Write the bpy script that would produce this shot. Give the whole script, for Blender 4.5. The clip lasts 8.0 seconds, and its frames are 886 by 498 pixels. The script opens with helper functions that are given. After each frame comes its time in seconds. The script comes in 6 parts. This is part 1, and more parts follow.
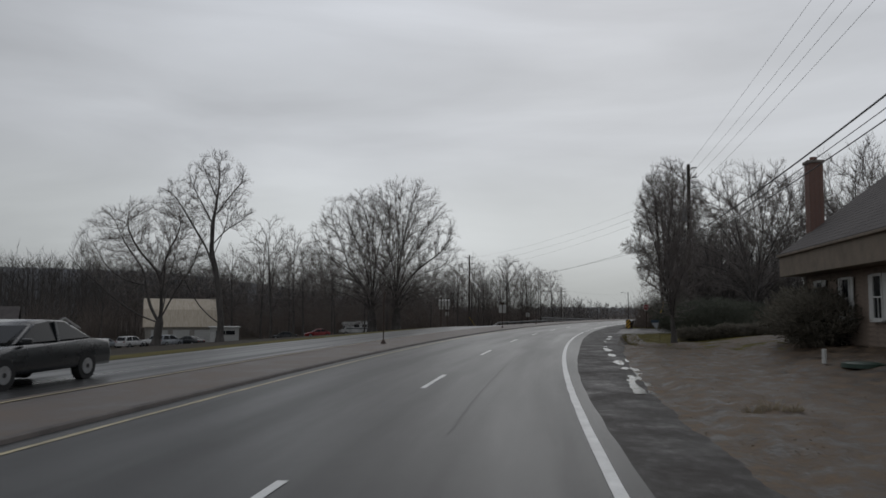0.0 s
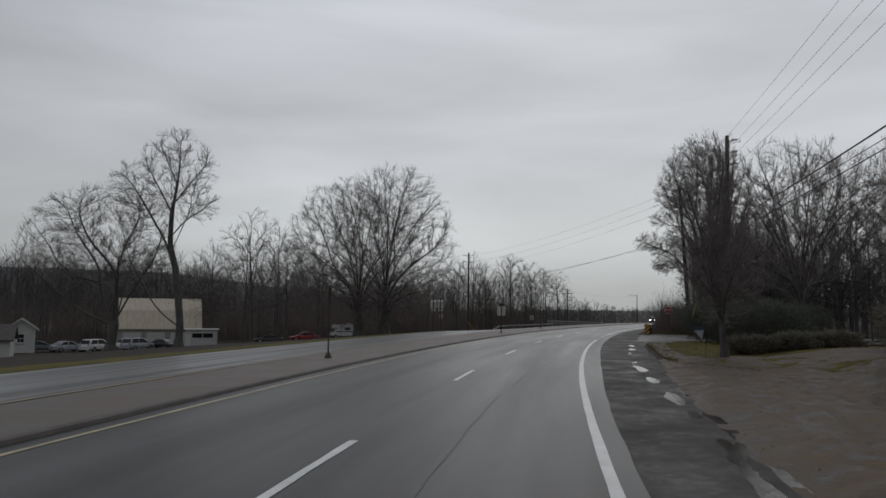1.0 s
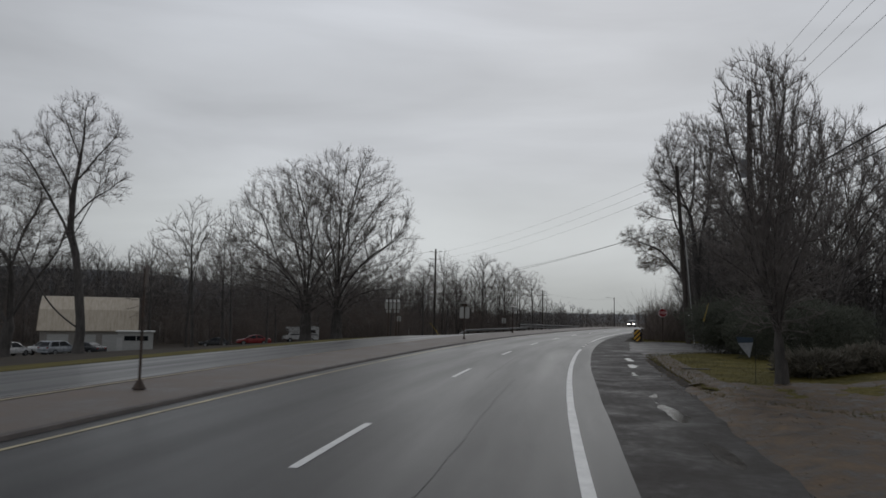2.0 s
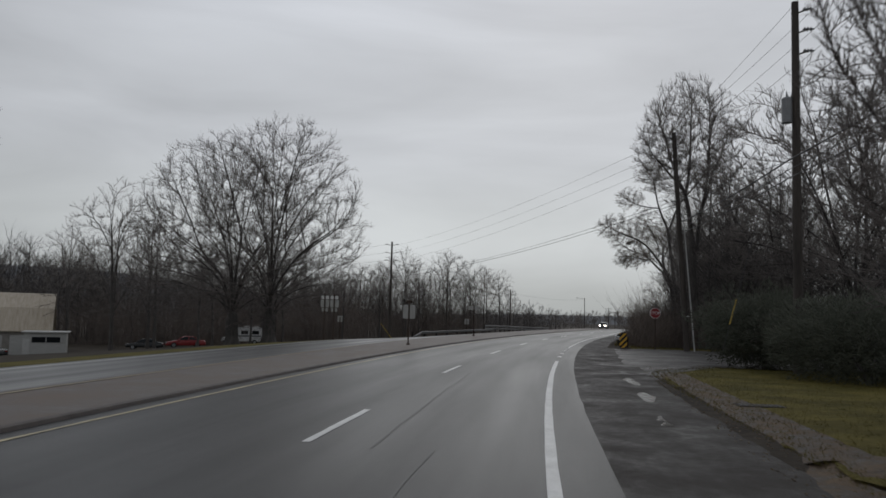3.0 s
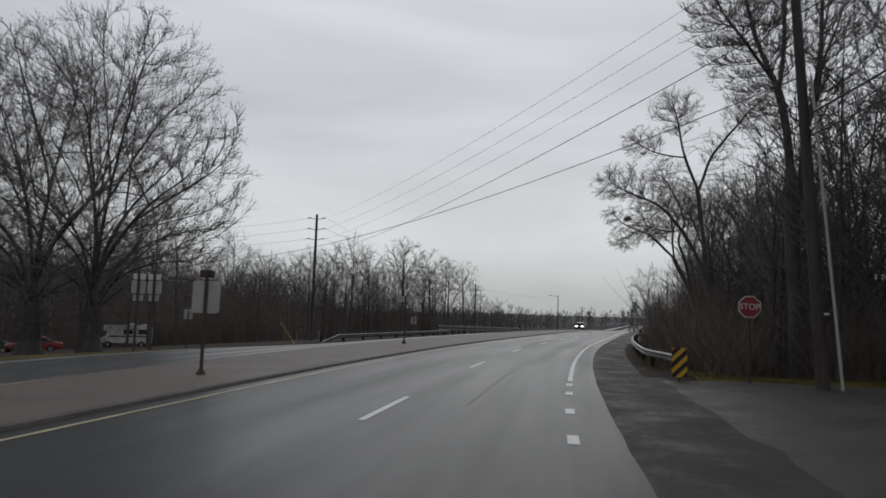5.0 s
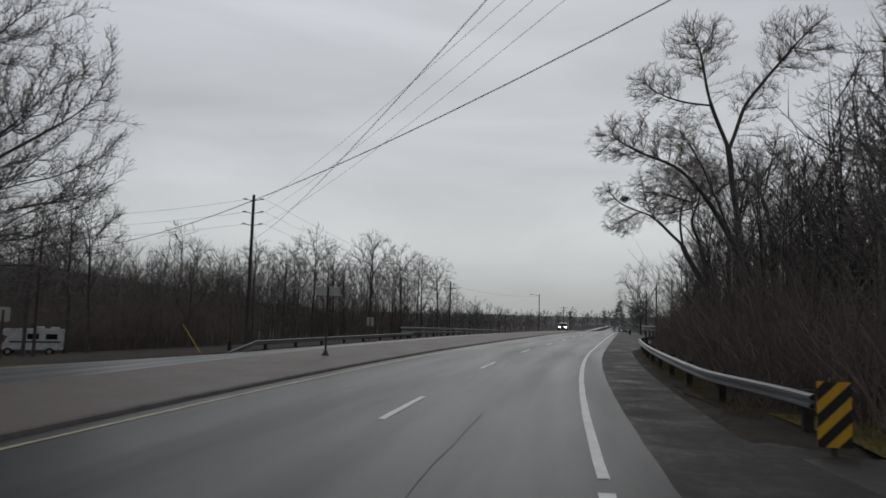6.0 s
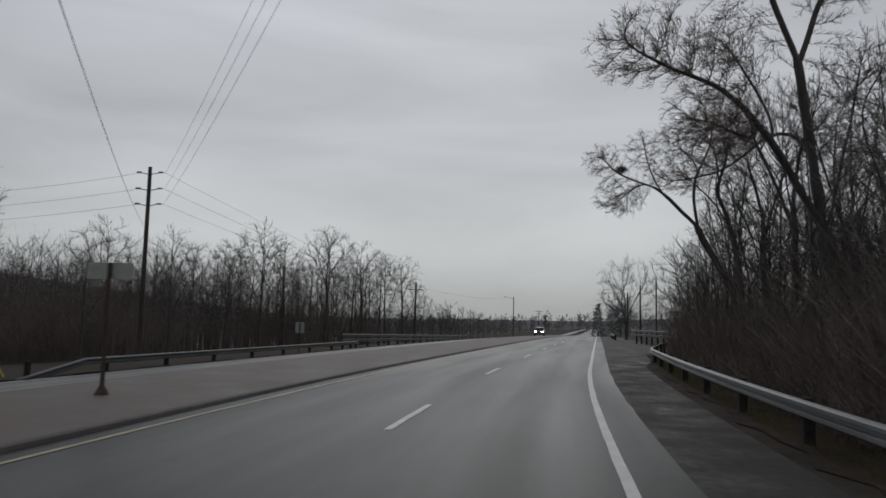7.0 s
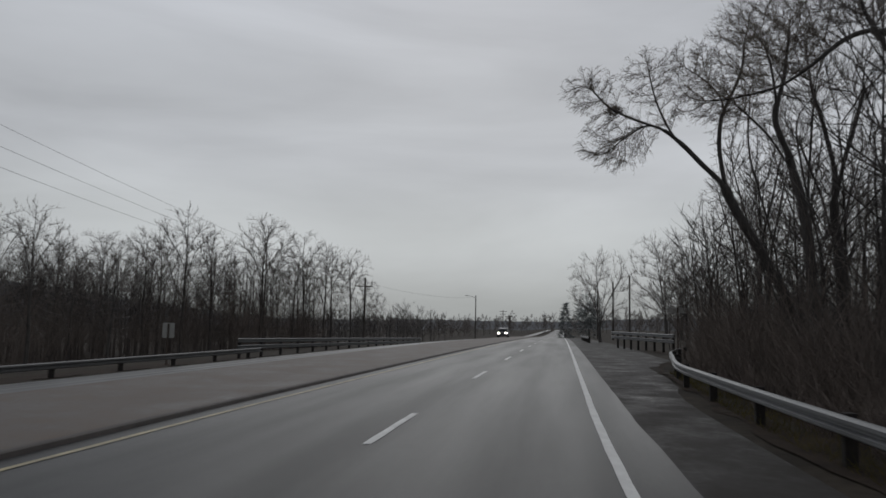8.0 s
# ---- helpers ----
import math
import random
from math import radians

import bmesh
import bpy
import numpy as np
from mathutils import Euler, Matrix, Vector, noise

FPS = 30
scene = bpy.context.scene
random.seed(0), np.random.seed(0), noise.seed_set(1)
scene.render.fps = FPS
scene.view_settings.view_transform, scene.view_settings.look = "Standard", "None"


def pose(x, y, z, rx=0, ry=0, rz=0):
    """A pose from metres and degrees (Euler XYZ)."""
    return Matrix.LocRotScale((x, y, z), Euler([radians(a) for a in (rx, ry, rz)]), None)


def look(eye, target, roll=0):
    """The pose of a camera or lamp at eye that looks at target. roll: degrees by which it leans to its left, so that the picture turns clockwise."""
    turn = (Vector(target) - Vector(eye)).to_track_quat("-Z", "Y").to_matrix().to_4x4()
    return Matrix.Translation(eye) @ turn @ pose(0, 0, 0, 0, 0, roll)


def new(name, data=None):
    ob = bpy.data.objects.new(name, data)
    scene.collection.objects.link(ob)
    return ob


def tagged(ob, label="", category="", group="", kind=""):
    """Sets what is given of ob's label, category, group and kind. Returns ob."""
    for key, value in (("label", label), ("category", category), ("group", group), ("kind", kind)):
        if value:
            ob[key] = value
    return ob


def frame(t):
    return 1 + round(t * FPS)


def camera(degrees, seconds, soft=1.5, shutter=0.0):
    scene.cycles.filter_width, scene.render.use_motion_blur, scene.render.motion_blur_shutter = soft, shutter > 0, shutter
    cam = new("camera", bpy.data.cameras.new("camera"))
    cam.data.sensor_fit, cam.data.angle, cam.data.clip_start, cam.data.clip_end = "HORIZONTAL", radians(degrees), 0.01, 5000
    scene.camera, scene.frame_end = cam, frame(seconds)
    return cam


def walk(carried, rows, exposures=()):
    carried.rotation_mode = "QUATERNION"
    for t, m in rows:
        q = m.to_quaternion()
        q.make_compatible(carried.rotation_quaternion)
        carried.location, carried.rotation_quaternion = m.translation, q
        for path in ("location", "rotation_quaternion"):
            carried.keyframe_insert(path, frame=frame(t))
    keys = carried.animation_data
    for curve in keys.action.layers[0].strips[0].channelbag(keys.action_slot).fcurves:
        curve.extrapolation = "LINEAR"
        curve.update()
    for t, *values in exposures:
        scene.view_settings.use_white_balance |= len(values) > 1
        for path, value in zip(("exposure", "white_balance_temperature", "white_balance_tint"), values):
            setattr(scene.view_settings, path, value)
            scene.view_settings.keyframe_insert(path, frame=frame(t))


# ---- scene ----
cam = camera(62.0, 8.0, soft=1.6, shutter=0.2)
PATH = [
    (0, (0.651, 0.945, 1.692), (0.629, 2.938, 1.857), 0.42),
    (0.5, (1.208, 5.801, 1.692), (1.164, 7.794, 1.859), 0.68),
    (1, (1.814, 10.693, 1.683), (1.778, 12.686, 1.854), 0.71),
    (1.5, (2.496, 15.829, 1.680), (2.489, 17.821, 1.855), 0.92),
    (3, (5.058, 31.463, 1.649), (5.170, 33.452, 1.830), 1.39),
    (3.5, (6.036, 36.816, 1.624), (6.187, 38.802, 1.805), 1.67),
    (4, (7.059, 42.292, 1.613), (7.224, 44.277, 1.792), 1.85),
    (4.5, (8.133, 48.049, 1.602), (8.308, 50.033, 1.781), 1.90),
    (6, (11.949, 65.343, 1.573), (12.195, 67.320, 1.756), 1.70),
    (6.5, (13.475, 71.405, 1.568), (13.752, 73.377, 1.758), 1.40),
    (7, (15.166, 77.629, 1.545), (15.480, 79.594, 1.743), 1.29),
    (7.5, (17.011, 83.844, 1.562), (17.371, 85.801, 1.762), 1.25),
    (8, (19.065, 90.159, 1.564), (19.472, 92.107, 1.766), 1.20),
]
walk(cam, [(t, look(eye, target, roll)) for t, eye, target, roll in PATH], [(0, 0.02), (1.5, -0.02), (3.5, 0.06), (4.5, 0.13), (6, -0.03), (8, -0.19)])

# ---- world, sun, exposure ----
scene.view_settings.exposure = 0.0
world = bpy.data.worlds.new("overcast_sky")
scene.world = world
world.use_nodes = True
wn, wl = world.node_tree.nodes, world.node_tree.links
wn.clear()
SUN_EL, SUN_ROT = radians(32), radians(14)
sky = wn.new("ShaderNodeTexSky")
sky.sky_type, sky.sun_disc = "NISHITA", False
sky.sun_elevation, sky.sun_rotation = SUN_EL, SUN_ROT
sky.air_density, sky.dust_density, sky.ozone_density = 1.0, 3.0, 1.0
coord = wn.new("ShaderNodeTexCoord")
sep = wn.new("ShaderNodeSeparateXYZ")
wl.new(coord.outputs["Generated"], sep.inputs[0])
# cloud layer: a gradient with height, and long flat bands of thicker cloud
rampz = wn.new("ShaderNodeValToRGB")
rampz.color_ramp.interpolation = "EASE"
rampz.color_ramp.elements[0].position, rampz.color_ramp.elements[0].color = 0.0, (0.385, 0.405, 0.405, 1)
rampz.color_ramp.elements[1].position, rampz.color_ramp.elements[1].color = 0.6, (0.485, 0.508, 0.56, 1)
e = rampz.color_ramp.elements.new(0.10)
e.color = (0.515, 0.54, 0.552, 1)
e = rampz.color_ramp.elements.new(0.24)
e.color = (0.53, 0.552, 0.585, 1)
wl.new(sep.outputs["Z"], rampz.inputs[0])
mapp = wn.new("ShaderNodeMapping")
mapp.inputs["Scale"].default_value = (1.0, 1.0, 4.6)
wl.new(coord.outputs["Generated"], mapp.inputs[0])
nz = wn.new("ShaderNodeTexNoise")
nz.inputs["Scale"].default_value, nz.inputs["Detail"].default_value, nz.inputs["Roughness"].default_value = 1.7, 6.0, 0.5
nz.inputs["Distortion"].default_value = 0.4
wl.new(mapp.outputs[0], nz.inputs["Vector"])
band = wn.new("ShaderNodeMapRange")
band.inputs["From Min"].default_value, band.inputs["From Max"].default_value = 0.3, 0.7
band.inputs["To Min"].default_value, band.inputs["To Max"].default_value = 0.80, 1.12
wl.new(nz.outputs["Fac"], band.inputs["Value"])
cloud = wn.new("ShaderNodeVectorMath")
cloud.operation = "SCALE"
wl.new(rampz.outputs[0], cloud.inputs[0])
wl.new(band.outputs[0], cloud.inputs["Scale"])
# thinner cloud towards the hidden sun
dot = wn.new("ShaderNodeVectorMath")
dot.operation = "DOT_PRODUCT"
dot.inputs[1].default_value = (0.23, 0.92, 0.32)
wl.new(coord.outputs["Generated"], dot.inputs[0])
glow = wn.new("ShaderNodeMapRange")
glow.interpolation_type = "SMOOTHSTEP"
glow.inputs["From Min"].default_value, glow.inputs["From Max"].default_value = 0.55, 1.0
glow.inputs["To Min"].default_value, glow.inputs["To Max"].default_value = 0.76, 1.09
wl.new(dot.outputs["Value"], glow.inputs["Value"])
cloud2 = wn.new("ShaderNodeVectorMath")
cloud2.operation = "SCALE"
wl.new(cloud.outputs[0], cloud2.inputs[0])
wl.new(glow.outputs[0], cloud2.inputs["Scale"])
bg_cloud, bg_sky, mix = wn.new("ShaderNodeBackground"), wn.new("ShaderNodeBackground"), wn.new("ShaderNodeMixShader")
wl.new(cloud2.outputs[0], bg_cloud.inputs[0])
wl.new(sky.outputs[0], bg_sky.inputs[0])
bg_cloud.inputs[1].default_value, bg_sky.inputs[1].default_value = 1.0, 0.06
mix.inputs[0].default_value = 0.02
wl.new(bg_cloud.outputs[0], mix.inputs[1])
wl.new(bg_sky.outputs[0], mix.inputs[2])
wo = wn.new("ShaderNodeOutputWorld")
wl.new(mix.outputs[0], wo.inputs[0])
sun = new("sun", bpy.data.lights.new("sun", "SUN"))
sun.data.energy, sun.data.angle, sun.data.color = 0.25, radians(50), (1.0, 0.98, 0.95)
sun.rotation_euler = (SUN_EL - radians(90), 0, -SUN_ROT)

# ---- the road's line: lane line at u = 0, u to the right, s along it ----
RX, RY, RH, RR, S_END, S_BEG = -0.804, 8.344, radians(5.695), 373.35, 100.0, -70.0


def heading(s):
    return RH + min(max(s, S_BEG), S_END) / RR


def _arc(s):
    h = RH + s / RR
    return RX + RR * (math.cos(RH) - math.cos(h)), RY + RR * (math.sin(h) - math.sin(RH))


def P(s, u, z=0.0):
    """Place at s metres along the lane line and u metres to its right."""
    c = min(max(s, S_BEG), S_END)
    x, y = _arc(c)
    h = heading(s)
    x, y = x + (s - c) * math.sin(h), y + (s - c) * math.cos(h)
    n = min(u, 150.0)
    x, y = x + n * math.cos(h), y - n * math.sin(h)
    if u > 150:
        x, y = x + (u - 150) * math.cos(0.26), y - (u - 150) * math.sin(0.26)
    return Vector((x, y, z))


def smooth(a, b, v):
    t = min(max((v - a) / (b - a), 0.0), 1.0)
    return t * t * (3 - 2 * t)


def lerp(a, b, t):
    return a + (b - a) * t


def road_z(s):
    """Long profile: level, then a slow fall past the bend."""
    return -2.4 * smooth(115, 420, s)


def l_near(s):
    return lerp(-7.25, -8.4, smooth(35, 95, s))


def l_far(s):
    return l_near(s) - 4.8


def left_z(s, u):
    return -(l_near(s) - u) * lerp(0.018, 0.085, smooth(66, 93, s))


def sh_out(s):
    """Outer edge of the dark shoulder."""
    v = lerp(4.6, 6.3, smooth(0, 48, s)) if s < 70 else lerp(5.35, 6.0, smooth(95, 116, s))
    return v + (2.6 * smooth(113, 128, s) if s > 100 else 0)


def lawn_in(s):
    """Inner edge of the lawn, with its rounded corner at the drive."""
    return lerp(11.5, 6.45, smooth(22, 31, s)) + 2.4 * smooth(48.0, 53.2, s)


def curb_u(s):
    """Kerb of the median: the carriageway narrows slowly."""
    return lerp(-4.30, -3.30, min(max((s + 10) / 150, 0.0), 1.0))


def road_edge(s):
    """Outer edge of the carriageway's asphalt."""
    return lerp(3.36, 3.72, smooth(8, 32, s))


def lane_u(s):
    return lerp(-0.26, -0.045, smooth(-14, 24, s))


def ground_z(s, u):
    """Bare ground: falls away on the left, yard rises to the house, ditch behind the rail."""
    z = road_z(s)
    if u < 0:
        e = l_far(s)
        if u < e:
            z += left_z(s, e) - 0.01 - 0.075 * max(min(-u + e, 52.0), 0)
        else:
            z -= 0.12 + (0.25 if u < -4 else 0)
    elif u < 3.5:
        z -= 0.1
    else:
        w = smooth(9.0, 13.5, u) * smooth(-14, 2, s) * (1 - smooth(32, 46, s))
        z += 0.5 * w
        z -= 1.3 * smooth(6.6, 10.5, u) * smooth(71, 78, s) * (1 - smooth(112, 124, s))
        z += 0.45 * smooth(10, 16, u) * smooth(120, 130, s) * (1 - smooth(170, 230, s))
        z += 0.05 * noise.noise((s * 0.25, u * 0.3, 2.0)) * smooth(6.5, 9, u)
        z -= 0.09 * (1 - smooth(sh_out(s) - 0.45, sh_out(s) + 0.05, u)) if s > -75 else 0.09 * (1 - smooth(5, 6, u))
        if 49 < s < 72:
            z -= 0.05 * smooth(52.0, 53.0, s) * (1 - smooth(67.8, 69, s)) * (1 - smooth(22, 25, u))
    return z


# ---- materials ----
def mat(name, color, rough=0.85, metal=0.0, var=0.25, scale=3.0, bump=0.0, bump_scale=30.0, spec=None, second=None, stretch=None, per_object=0.0, detail=5.0, rough_var=0.0, mid=0.5):
    """Principled material with colour variation at two scales, fine relief and wear."""
    m = bpy.data.materials.new(name)
    m.use_nodes = True
    n, l = m.node_tree.nodes, m.node_tree.links
    b = n["Principled BSDF"]
    b.inputs["Roughness"].default_value, b.inputs["Metallic"].default_value = rough, metal
    if spec is not None:
        b.inputs["Specular IOR Level"].default_value = spec
    tc = n.new("ShaderNodeTexCoord")
    mp = n.new("ShaderNodeMapping")
    l.new(tc.outputs["Object"], mp.inputs[0])
    if stretch:
        mp.inputs["Scale"].default_value = stretch
    a = n.new("ShaderNodeTexNoise")
    a.inputs["Scale"].default_value, a.inputs["Detail"].default_value, a.inputs["Roughness"].default_value = scale, detail, 0.62
    l.new(mp.outputs[0], a.inputs["Vector"])
    f = n.new("ShaderNodeTexNoise")
    f.inputs["Scale"].default_value, f.inputs["Detail"].default_value = scale * 9.0, 3.0
    l.new(mp.outputs[0], f.inputs["Vector"])
    add = n.new("ShaderNodeMath")
    add.operation = "MULTIPLY_ADD"
    l.new(f.outputs["Fac"], add.inputs[0])
    add.inputs[1].default_value = 0.4
    l.new(a.outputs["Fac"], add.inputs[2])
    sub = n.new("ShaderNodeMapRange")
    sub.inputs["From Min"].default_value, sub.inputs["From Max"].default_value = mid + 0.0, mid + 0.4
    l.new(add.outputs[0], sub.inputs["Value"])
    mx = n.new("ShaderNodeMix")
    mx.data_type = "RGBA"
    c2 = second if second else [min(1.0, v * (1 + var)) for v in color]
    c1 = color if second else [v * (1 - var) for v in color]
    mx.inputs["A"].default_value, mx.inputs["B"].default_value = (*c1, 1), (*c2, 1)
    l.new(sub.outputs[0], mx.inputs["Factor"])
    out = mx.outputs["Result"]
    if per_object:
        oi = n.new("ShaderNodeObjectInfo")
        mr = n.new("ShaderNodeMapRange")
        mr.inputs["To Min"].default_value, mr.inputs["To Max"].default_value = 1 - per_object, 1 + per_object
        l.new(oi.outputs["Random"], mr.inputs["Value"])
        sc = n.new("ShaderNodeVectorMath")
        sc.operation = "SCALE"
        l.new(out, sc.inputs[0])
        l.new(mr.outputs[0], sc.inputs["Scale"])
        out = sc.outputs[0]
    l.new(out, b.inputs["Base Color"])
    if rough_var:
        rr = n.new("ShaderNodeMapRange")
        rr.inputs["To Min"].default_value, rr.inputs["To Max"].default_value = max(0.02, rough - rough_var), min(1.0, rough + rough_var)
        l.new(sub.outputs[0], rr.inputs["Value"])
        l.new(rr.outputs[0], b.inputs["Roughness"])
    if bump:
        bn = n.new("ShaderNodeTexNoise")
        bn.inputs["Scale"].default_value, bn.inputs["Detail"].default_value = bump_scale, 6.0
        l.new(mp.outputs[0], bn.inputs["Vector"])
        bp = n.new("ShaderNodeBump")
        bp.inputs["Strength"].default_value, bp.inputs["Distance"].default_value = bump, 0.02
        l.new(bn.outputs["Fac"], bp.inputs["Height"])
        l.new(bp.outputs[0], b.inputs["Normal"])
    return m


def plain(name, color, rough=0.5, metal=0.0, emit=0.0):
    m = bpy.data.materials.new(name)
    m.use_nodes = True
    b = m.node_tree.nodes["Principled BSDF"]
    b.inputs["Base Color"].default_value = (*color, 1)
    b.inputs["Roughness"].default_value, b.inputs["Metallic"].default_value = rough, metal
    if emit:
        b.inputs["Emission Color"].default_value, b.inputs["Emission Strength"].default_value = (*color, 1), emit
    return m


M_ROAD = mat("wet_asphalt", (0.0185, 0.0185, 0.0180), 0.36, var=0.30, scale=0.35, bump=0.14, bump_scale=60, rough_var=0.12, spec=0.17)


def streaks(m, amount, rough_amount, along=0.035, across=1.5):
    """Long streaks of film water along the road, by the sheet's own (along, across) coordinates."""
    n, l = m.node_tree.nodes, m.node_tree.links
    b = n["Principled BSDF"]
    uv = n.new("ShaderNodeUVMap")
    uv.uv_map = "along"
    mp = n.new("ShaderNodeMapping")
    mp.inputs["Scale"].default_value = (along, across, 1)
    l.new(uv.outputs[0], mp.inputs[0])
    a = n.new("ShaderNodeTexNoise")
    a.inputs["Scale"].default_value, a.inputs["Detail"].default_value, a.inputs["Roughness"].default_value = 1.0, 5.0, 0.55
    l.new(mp.outputs[0], a.inputs["Vector"])
    wv = n.new("ShaderNodeTexWave")
    wv.wave_type, wv.bands_direction = "BANDS", "Y"
    wv.inputs["Scale"].default_value, wv.inputs["Distortion"].default_value, wv.inputs["Detail"].default_value = 0.2, 0.6, 2.0
    wv.inputs["Phase Offset"].default_value = 1.2
    mp2 = n.new("ShaderNodeMapping")
    mp2.inputs["Scale"].default_value = (0.06, 1.0, 1)
    l.new(uv.outputs[0], mp2.inputs[0])
    l.new(mp2.outputs[0], wv.inputs["Vector"])
    ad = n.new("ShaderNodeMath")
    ad.operation = "MULTIPLY_ADD"
    l.new(wv.outputs["Fac"], ad.inputs[0])
    ad.inputs[1].default_value = 0.09
    l.new(a.outputs["Fac"], ad.inputs[2])
    r = n.new("ShaderNodeMapRange")
    r.inputs["From Min"].default_value, r.inputs["From Max"].default_value = 0.35, 0.85
    b0 = b.inputs["Roughness"].default_value
    r.inputs["To Min"].default_value, r.inputs["To Max"].default_value = b0 + rough_amount, b0 - rough_amount
    l.new(ad.outputs[0], r.inputs["Value"])
    l.new(r.outputs[0], b.inputs["Roughness"])
    sp = n.new("ShaderNodeMapRange")
    sp.inputs["From Min"].default_value, sp.inputs["From Max"].default_value = 0.35, 0.85
    s0 = b.inputs["Specular IOR Level"].default_value
    sp.inputs["To Min"].default_value, sp.inputs["To Max"].default_value = s0 * (1 - amount), s0 * (1 + amount)
    l.new(ad.outputs[0], sp.inputs["Value"])
    l.new(sp.outputs[0], b.inputs["Specular IOR Level"])


streaks(M_ROAD, 0.20, 0.06, 0.05, 0.8)
M_LEFT = mat("wet_asphalt_old", (0.034, 0.034, 0.034), 0.32, var=0.25, scale=0.4, bump=0.12, bump_scale=50, rough_var=0.10, spec=0.32)
streaks(M_LEFT, 0.5, 0.12)
M_MEDIAN = mat("median_paving", (0.088, 0.065, 0.049), 0.6, var=0.45, scale=0.7, bump=0.3, bump_scale=45, rough_var=0.12)
M_CURB = mat("curb_concrete", (0.085, 0.072, 0.064), 0.7, var=0.35, scale=1.4, bump=0.3)
M_SHOULDER = mat("shoulder_asphalt", (0.036, 0.032, 0.0285), 0.66, var=0.4, scale=0.8, bump=0.5, bump_scale=40, rough_var=0.22, spec=0.2)
M_DRIVE = mat("drive_asphalt", (0.044, 0.0415, 0.039), 0.52, spec=0.28, var=0.25, scale=0.6, bump=0.35, bump_scale=45, rough_var=0.15)
M_MUD = mat("muddy_ground", (0.016, 0.0115, 0.008), 0.70, second=(0.185, 0.132, 0.086), scale=2.2, detail=12.0, bump=1.0, bump_scale=13.0, rough_var=0.28, spec=0.2, mid=0.55)
M_GROUND = mat("damp_soil", (0.020, 0.0165, 0.0125), 0.9, second=(0.062, 0.050, 0.037), scale=0.4, detail=9.0, bump=0.8, bump_scale=6.0, spec=0.15)
M_GRASS = mat("winter_grass", (0.062, 0.056, 0.015), 0.9, second=(0.155, 0.128, 0.036), scale=0.7, bump=0.8, bump_scale=60, spec=0.12)
M_LEAFY = mat("leaf_litter", (0.022, 0.016, 0.012), 0.9, second=(0.06, 0.043, 0.030), scale=1.2, bump=0.8, bump_scale=25, spec=0.15)
M_WATER = mat("puddle_water", (0.050, 0.045, 0.038), 0.14, var=0.35, scale=3, bump=0.2, bump_scale=7, rough_var=0.07)
M_WHITE = mat("road_paint_white", (0.52, 0.52, 0.50), 0.45, second=(0.74, 0.74, 0.72), scale=2.2, bump=0.1)
M_YELLOW = mat("road_paint_yellow", (0.24, 0.20, 0.115), 0.5, second=(0.52, 0.44, 0.25), scale=1.5, bump=0.1)
M_TAR = mat("tar_seam", (0.014, 0.014, 0.014), 0.5, var=0.3, scale=4)
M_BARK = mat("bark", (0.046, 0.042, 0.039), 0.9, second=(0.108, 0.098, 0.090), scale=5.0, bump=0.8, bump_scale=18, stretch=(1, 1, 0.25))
# twig and brush colours sit paler than wet wood, standing in for haze
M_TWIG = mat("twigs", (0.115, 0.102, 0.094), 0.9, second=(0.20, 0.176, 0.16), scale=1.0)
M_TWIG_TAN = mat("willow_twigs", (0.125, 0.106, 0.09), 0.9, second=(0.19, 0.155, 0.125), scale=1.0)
M_BRUSH = mat("dry_brush_hazed", (0.100, 0.083, 0.072), 0.95, second=(0.20, 0.163, 0.138), scale=0.8)
M_TUFT = mat("dry_grass", (0.20, 0.16, 0.10), 0.8, second=(0.42, 0.35, 0.24), scale=6.0)
M_STRAW = mat("dry_straw", (0.075, 0.052, 0.034), 0.85, second=(0.26, 0.20, 0.13), scale=9.0)
# far evergreens: distance haze is mixed into this pale needle colour
M_FARNEEDLE = mat("far_needles_hazed", (0.15, 0.165, 0.162), 0.9, second=(0.24, 0.26, 0.255), scale=0.6)
M_NEEDLE = mat("evergreen_needles", (0.052, 0.060, 0.043), 0.85, second=(0.105, 0.11, 0.08), scale=3.0)
M_SHRUB = mat("shrub_leaves", (0.074, 0.071, 0.053), 0.8, second=(0.15, 0.13, 0.098), scale=4.0)
M_POLE = mat("weathered_pole", (0.035, 0.029, 0.025), 0.85, second=(0.085, 0.072, 0.062), scale=3.0, bump=0.5, bump_scale=25, stretch=(1, 1, 0.12))
M_WIRE = plain("wire", (0.06, 0.06, 0.064), 0.6)
M_GALV = mat("galvanised_steel", (0.20, 0.205, 0.21), 0.45, 0.6, var=0.2, scale=1.5, rough_var=0.1)
M_GALV_OLD = mat("weathered_steel", (0.085, 0.085, 0.084), 0.55, 0.4, second=(0.17, 0.17, 0.168), scale=1.2, rough_var=0.1)
M_RAILPOST = mat("near_black_brown", (0.013, 0.011, 0.010), 0.85, second=(0.035, 0.029, 0.025), scale=6.0)
M_POST = mat("rusty_post", (0.035, 0.028, 0.024), 0.8, second=(0.085, 0.055, 0.04), scale=6.0)
M_SIGNBACK = mat("sign_aluminium", (0.36, 0.36, 0.34), 0.5, 0.3, var=0.12, scale=3.0)
M_SIGNWHITE = mat("sign_white", (0.62, 0.62, 0.6), 0.5, var=0.08, scale=3.0)
M_RED = plain("sign_red", (0.24, 0.022, 0.028), 0.4)
M_SIGNY = mat("sign_yellow", (0.60, 0.33, 0.02), 0.45, var=0.12, scale=6.0)
M_BLACK = plain("black_paint", (0.012, 0.012, 0.012), 0.5)
